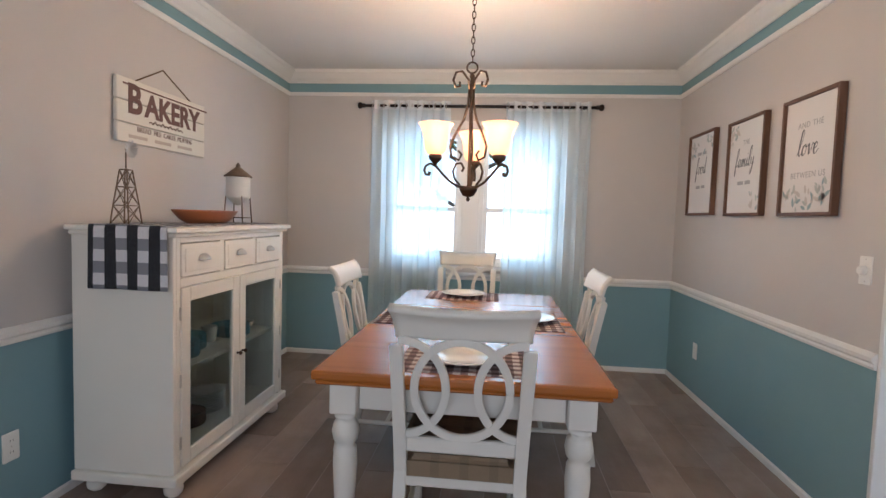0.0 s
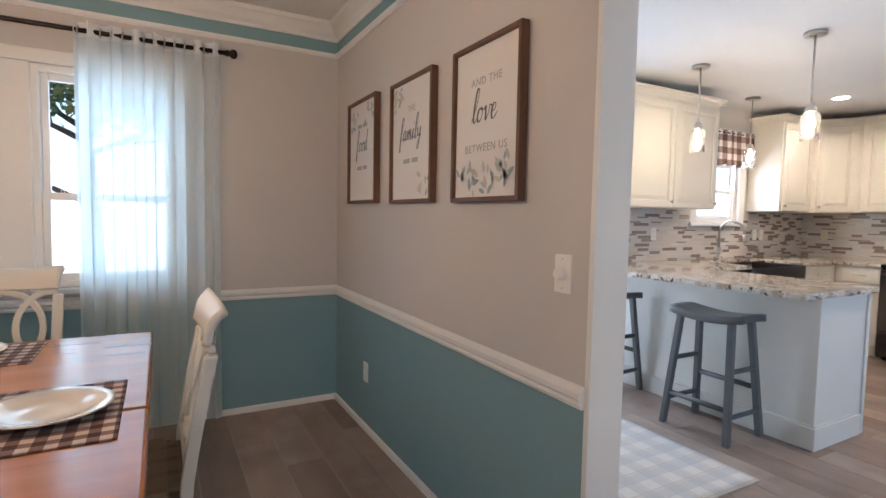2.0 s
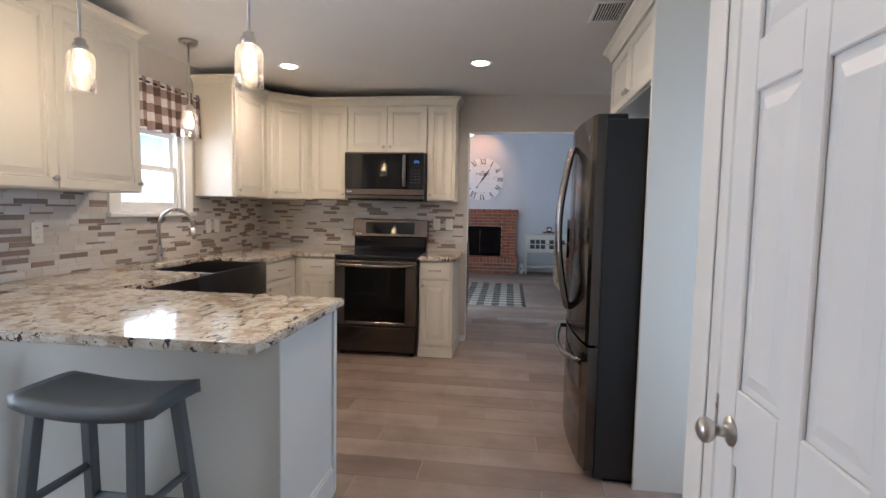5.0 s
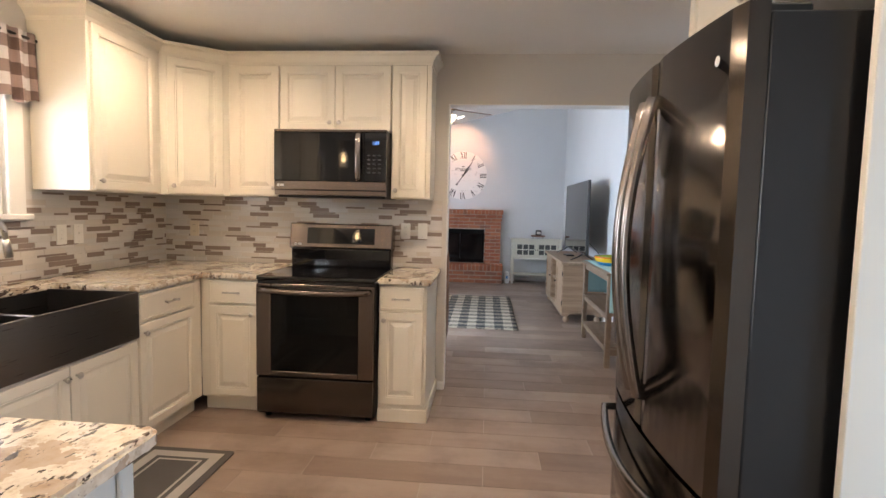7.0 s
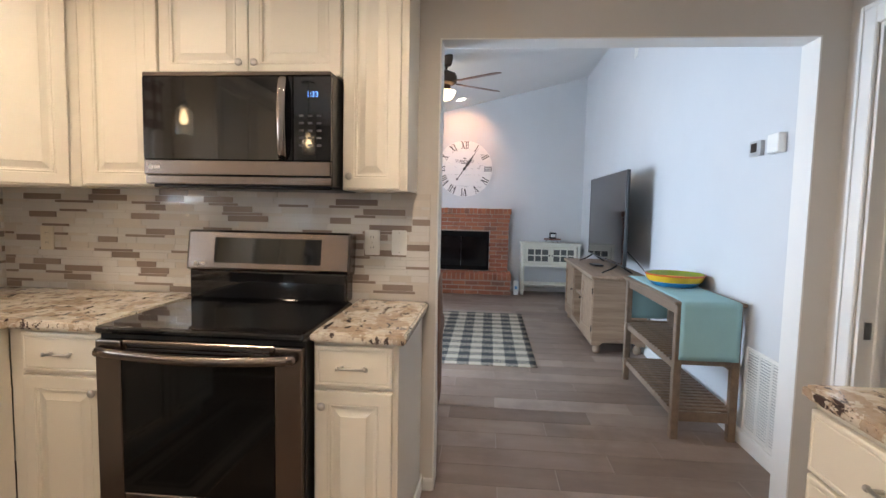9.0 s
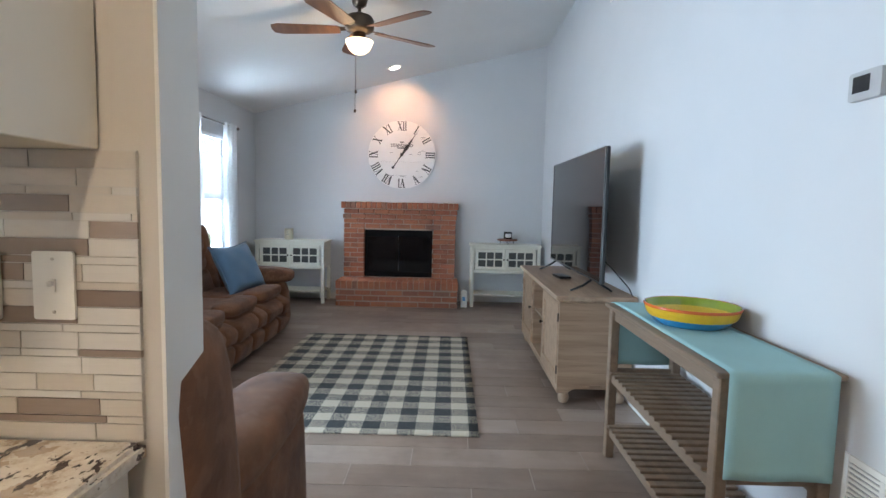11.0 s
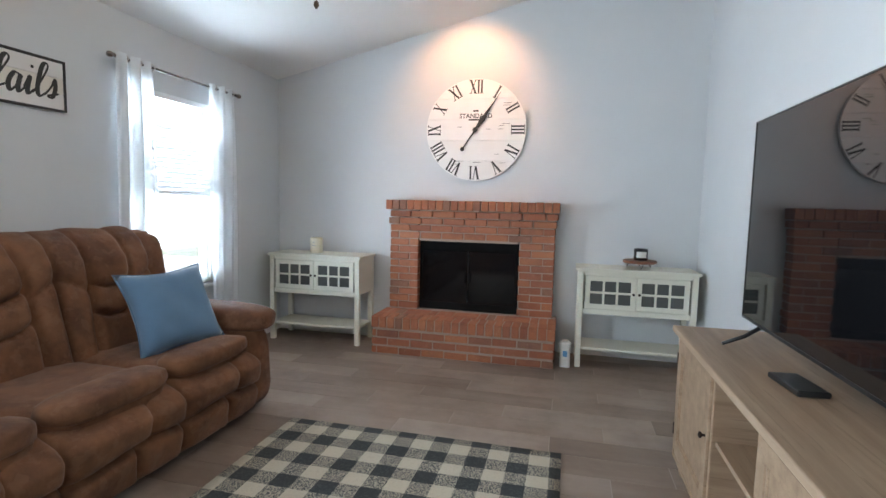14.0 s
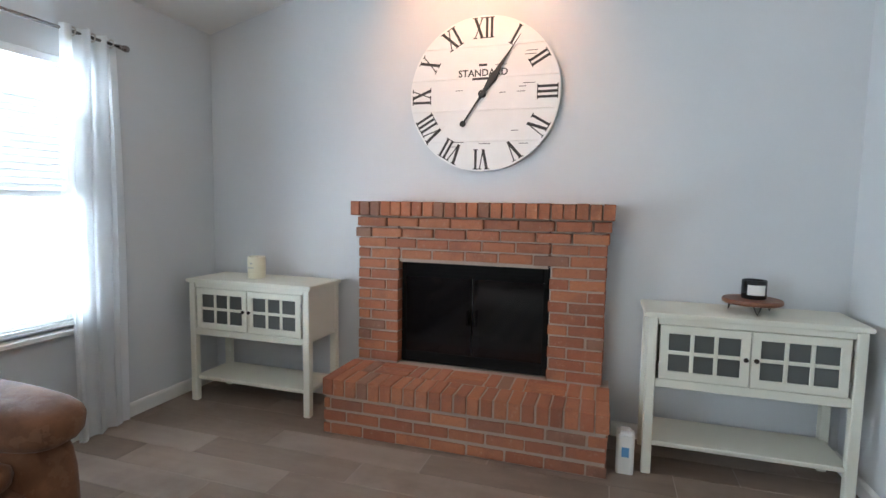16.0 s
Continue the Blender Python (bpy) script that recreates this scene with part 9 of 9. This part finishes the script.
box(bm, XD0 - 0.1, 4.5, -0.2199, XF + 6.0, 12.9, -0.12)
structure("pavement_porch", bm, m_concrete, "pale sunlit concrete patio")
# Self-lit panel stands in for overexposed daylight; the haze gradient is painted emission.
bd = Nodes("painted_haze_glow")
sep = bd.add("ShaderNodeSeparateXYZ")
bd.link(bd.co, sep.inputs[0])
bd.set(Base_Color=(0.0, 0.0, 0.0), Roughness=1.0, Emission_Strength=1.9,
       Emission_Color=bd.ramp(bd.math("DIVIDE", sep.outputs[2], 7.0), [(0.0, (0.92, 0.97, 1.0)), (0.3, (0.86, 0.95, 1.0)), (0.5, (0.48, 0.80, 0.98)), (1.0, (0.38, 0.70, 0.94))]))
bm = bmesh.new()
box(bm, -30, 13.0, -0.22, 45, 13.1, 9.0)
structure("backdrop", bm, bd.mat, "glowing panel painted as bright hazy daylight beyond the yard")
m_leafs = Nodes("tree_leaf")
info = m_leafs.add("ShaderNodeNewGeometry")
m_leafs.set(Base_Color=m_leafs.ramp(info.outputs["Random Per Island"], [(0.0, (0.05, 0.10, 0.02)), (0.6, (0.11, 0.16, 0.035)), (1.0, (0.22, 0.17, 0.04))]), Roughness=0.7)
m_leafs = m_leafs.mat
m_bark = paint("bark", (0.10, 0.075, 0.055), 0.9, 30, 0.5, 0.3)


def tree(x, y, h, seed):
    r = random.Random(seed)
    t = thing("tree", "leafy green and yellow tree in the yard", "tree", x, y, -0.22, 0, "trees in the yard")
    bm = bmesh.new()
    tube(bm, [(0, 0, 0), (0.05, 0.02, h * 0.25), (-0.03, 0.05, h * 0.55), (0.02, 0, h * 0.9)], [0.16, 0.13, 0.08, 0.02], 8)
    tips = []
    for k in range(9):
        a, z = r.uniform(0, 6.28), h * r.uniform(0.3, 0.7)
        e = (h * 0.28 * math.cos(a), h * 0.28 * math.sin(a), z + h * r.uniform(0.1, 0.25))
        tube(bm, [(0, 0, z), (e[0] * 0.5, e[1] * 0.5, z + h * 0.07), e], [0.06, 0.04, 0.012], 6)
        tips.append(e)
    part("trunk", bm, m_bark, t)
    verts, faces = [], []
    for k in range(2600):
        c = Vector(r.choice(tips)) + Vector((r.gauss(0, 0.09), r.gauss(0, 0.09), r.gauss(0, 0.07))) * h
        s = r.uniform(0.06, 0.13)
        u = Vector((r.gauss(0, 1), r.gauss(0, 1), r.gauss(0, 1))).normalized()
        w = u.orthogonal().normalized()
        i = len(verts)
        verts += [c - u * s, c + w * s * 0.5, c + u * s, c - w * s * 0.5]
        faces.append((i, i + 1, i + 2, i + 3))
    me = bpy.data.meshes.new("crown")
    me.from_pydata([tuple(v) for v in verts], [], faces)
    me.materials.append(m_leafs)
    cr = new("crown", me)
    cr.parent = t
    return t


tr0 = tree(-3.6, 10.6, 4.6, 3)
for x, y, s, rz in ((-1.62, 11.4, 1.1, 80), (1.6, 10.8, 0.9, 140)):
    o = copy_thing(tr0, pose(x, y, -0.22, 0, 0, rz))
    o.scale = (s, s, s)
tc = thing("patio_chair", "dark blue metal patio chair on the porch", "chair", -1.6, 6.6, -0.12, 160)
m_patio = paint("dark_blue_metal", (0.03, 0.07, 0.13), 0.5)
bm = bmesh.new()
box(bm, -0.27, -0.27, 0.40, 0.27, 0.27, 0.44, 0.02)
part("seat", bm, m_patio, tc)
for k in range(7):
    bm = bmesh.new()
    x = -0.24 + 0.08 * k
    tube(bm, [(x, 0.25, 0.42), (x, 0.33, 0.95)], 0.014, 6)
    part("back_slat", bm, m_patio, tc)
bm = bmesh.new()
tube(bm, [(-0.27, 0.33, 0.95), (0.27, 0.33, 0.95)], 0.02, 8)
part("top_rail", bm, m_patio, tc)
for sx in (-1, 1):
    for sy in (-1, 1):
        bm = bmesh.new()
        tube(bm, [(sx * 0.25, sy * 0.25, 0.0), (sx * 0.25, sy * 0.24, 0.42)], 0.016, 6)
        part("leg", bm, m_patio, tc)
copy_thing(tc, pose(-0.4, 6.8, -0.12, 0, 0, 200))

# ---- pieces: mosaic backsplash and floor planks ----
def tile_mat(name, a, b, rough):
    n = Nodes(name)
    info = n.add("ShaderNodeObjectInfo")
    geo = n.add("ShaderNodeNewGeometry")
    r = n.math("FRACT", n.math("ADD", info.outputs["Random"], geo.outputs["Random Per Island"]))
    n.set(Base_Color=n.mix(n.mix(a, b, r), tint(a, 0.8), n.math("MULTIPLY", n.noise(30, 4, co=geo.outputs["Position"], stretch=(1, 1, 5)), 0.4)), Roughness=rough, Coat_Weight=0.3)
    return n.mat


m_tiles = [tile_mat("white_glass_tile", (0.66, 0.64, 0.61), (0.74, 0.72, 0.69), 0.14), tile_mat("pale_stone_tile", (0.58, 0.53, 0.47), (0.66, 0.61, 0.55), 0.3), tile_mat("taupe_tile", (0.27, 0.21, 0.175), (0.34, 0.275, 0.235), 0.25)]
m_tile_grout = paint("pale_tile_grout", (0.58, 0.55, 0.51), 0.85, 120, 0.1, 0.04)
tile_meshes = []
for m in m_tiles:
    me = mesh_of("tile", box(bmesh.new(), -0.5, -0.5, -0.5, 0.5, 0.5, 0.5))
    me.materials.append(m)
    tile_meshes.append(me)


def backsplash(name, along, at, out, a0, a1, z0, z1, holes, seed, loose, label):
    """Rows of thin tiles; loose(a): whether the tile at a is an object of its own."""
    bm = bmesh.new()
    wall(along, at if out > 0 else at - 0.005, 0.005, a0, a1, z0, z1, holes, bm)
    back = structure(name, bm, m_tile_grout, label)
    back["category"] = "backsplash"
    r = random.Random(seed)
    rest = [bmesh.new() for _ in m_tiles]
    z = z0 + 0.001
    rows = [0.030, 0.030, 0.0135, 0.030, 0.0135]
    i = 0
    while z < z1 - 0.008:
        h = min(rows[(i + seed) % 5], z1 - z)
        a = a0 - r.uniform(0, 0.12)
        last = 0
        while a < a1:
            ln = r.choice((0.10, 0.145, 0.145, 0.20))
            kind = r.choice((0, 0, 1, 1, 2, 2)) if last != 2 else r.choice((0, 0, 0, 1))
            last = kind
            p, q = max(a, a0), min(a + ln - 0.002, a1)
            a += ln
            cut = [(p, q)]
            for h0, h1, s, t in holes:
                if z + h > s and z < t:
                    cut = [x for u, v in cut for x in ((u, min(v, h0)), (max(u, h1), v)) if x[1] - x[0] > 0.006]
            for u, v in cut:
                if v - u < 0.006:
                    continue
                d = 0.0085 + r.uniform(-0.0006, 0.0006)
                c = ((u + v) / 2, at + out * d / 2, z + h / 2 - 0.001)
                size = (v - u, d, h - 0.002)
                if along == "y":
                    c, size = (c[1], c[0], c[2]), (size[1], size[0], size[2])
                if loose(u):
                    ob = new("tile", tile_meshes[kind])
                    ob.parent = back
                    ob.matrix_basis = Matrix.Translation(c) @ Matrix.Diagonal((*size, 1))
                else:
                    box(rest[kind], *(c[k] - size[k] / 2 for k in range(3)), *(c[k] + size[k] / 2 for k in range(3)))
        z += h
        i += 1
    for k, b in enumerate(rest):
        if len(b.verts):
            tagged(part("tile_rest", b, m_tiles[k], back), kind="stuff")
        else:
            b.free()


backsplash("wall_backsplash_range", "y", XR, -1, 1.958, YK - 0.0095, 0.916, 1.415, [], 1, lambda a: a < 3.1, "horizontal mosaic backsplash in white, stone and taupe")
backsplash("wall_backsplash_window", "x", YK, -1, 2.485, XR - 0.0095, 0.916, 1.40, [(WIN_K[0] - 0.10, WIN_K[1] + 0.10, WIN_K[2] - 0.03, 3.0)], 2, lambda a: a < 3.6, "horizontal mosaic backsplash in white, stone and taupe")

rp = random.Random(21)
plank_mesh = {}
PW, PL = 0.2, 0.915
count = 0
rest = bmesh.new()
x = -3.08                                     # joints at x = 11.12 and every 0.2 m from it
i = -71
while x < XF:
    y = 1.92 - PL * 6 - (i * 0.305) % PL
    while y < 4.45:
        y0, y1 = max(y, -2.19), min(y + PL - 0.004, 4.45)
        if y1 - y0 > 0.03:
            near = x > 2.3 and 0.1 < (y0 + y1) / 2 < 3.6
            if near and count < 300:
                key = round(y1 - y0, 3)
                if key not in plank_mesh:
                    me = mesh_of("plank", box(bmesh.new(), 0, 0, -0.0075, PW - 0.004, y1 - y0, 0.0))
                    me.materials.append(m_plank)
                    plank_mesh[key] = me
                ob = new("plank", plank_mesh[key])
                ob.parent = floor
                ob.location = (x, y0, rp.uniform(-0.0004, 0.0002))
                count += 1
            else:
                box(rest, x, y0, -0.0075, x + PW - 0.004, y1, 0.0)
        y += PL
    x += PW
    i += 1
tagged(part("plank_rest", rest, m_plank, floor), kind="stuff")
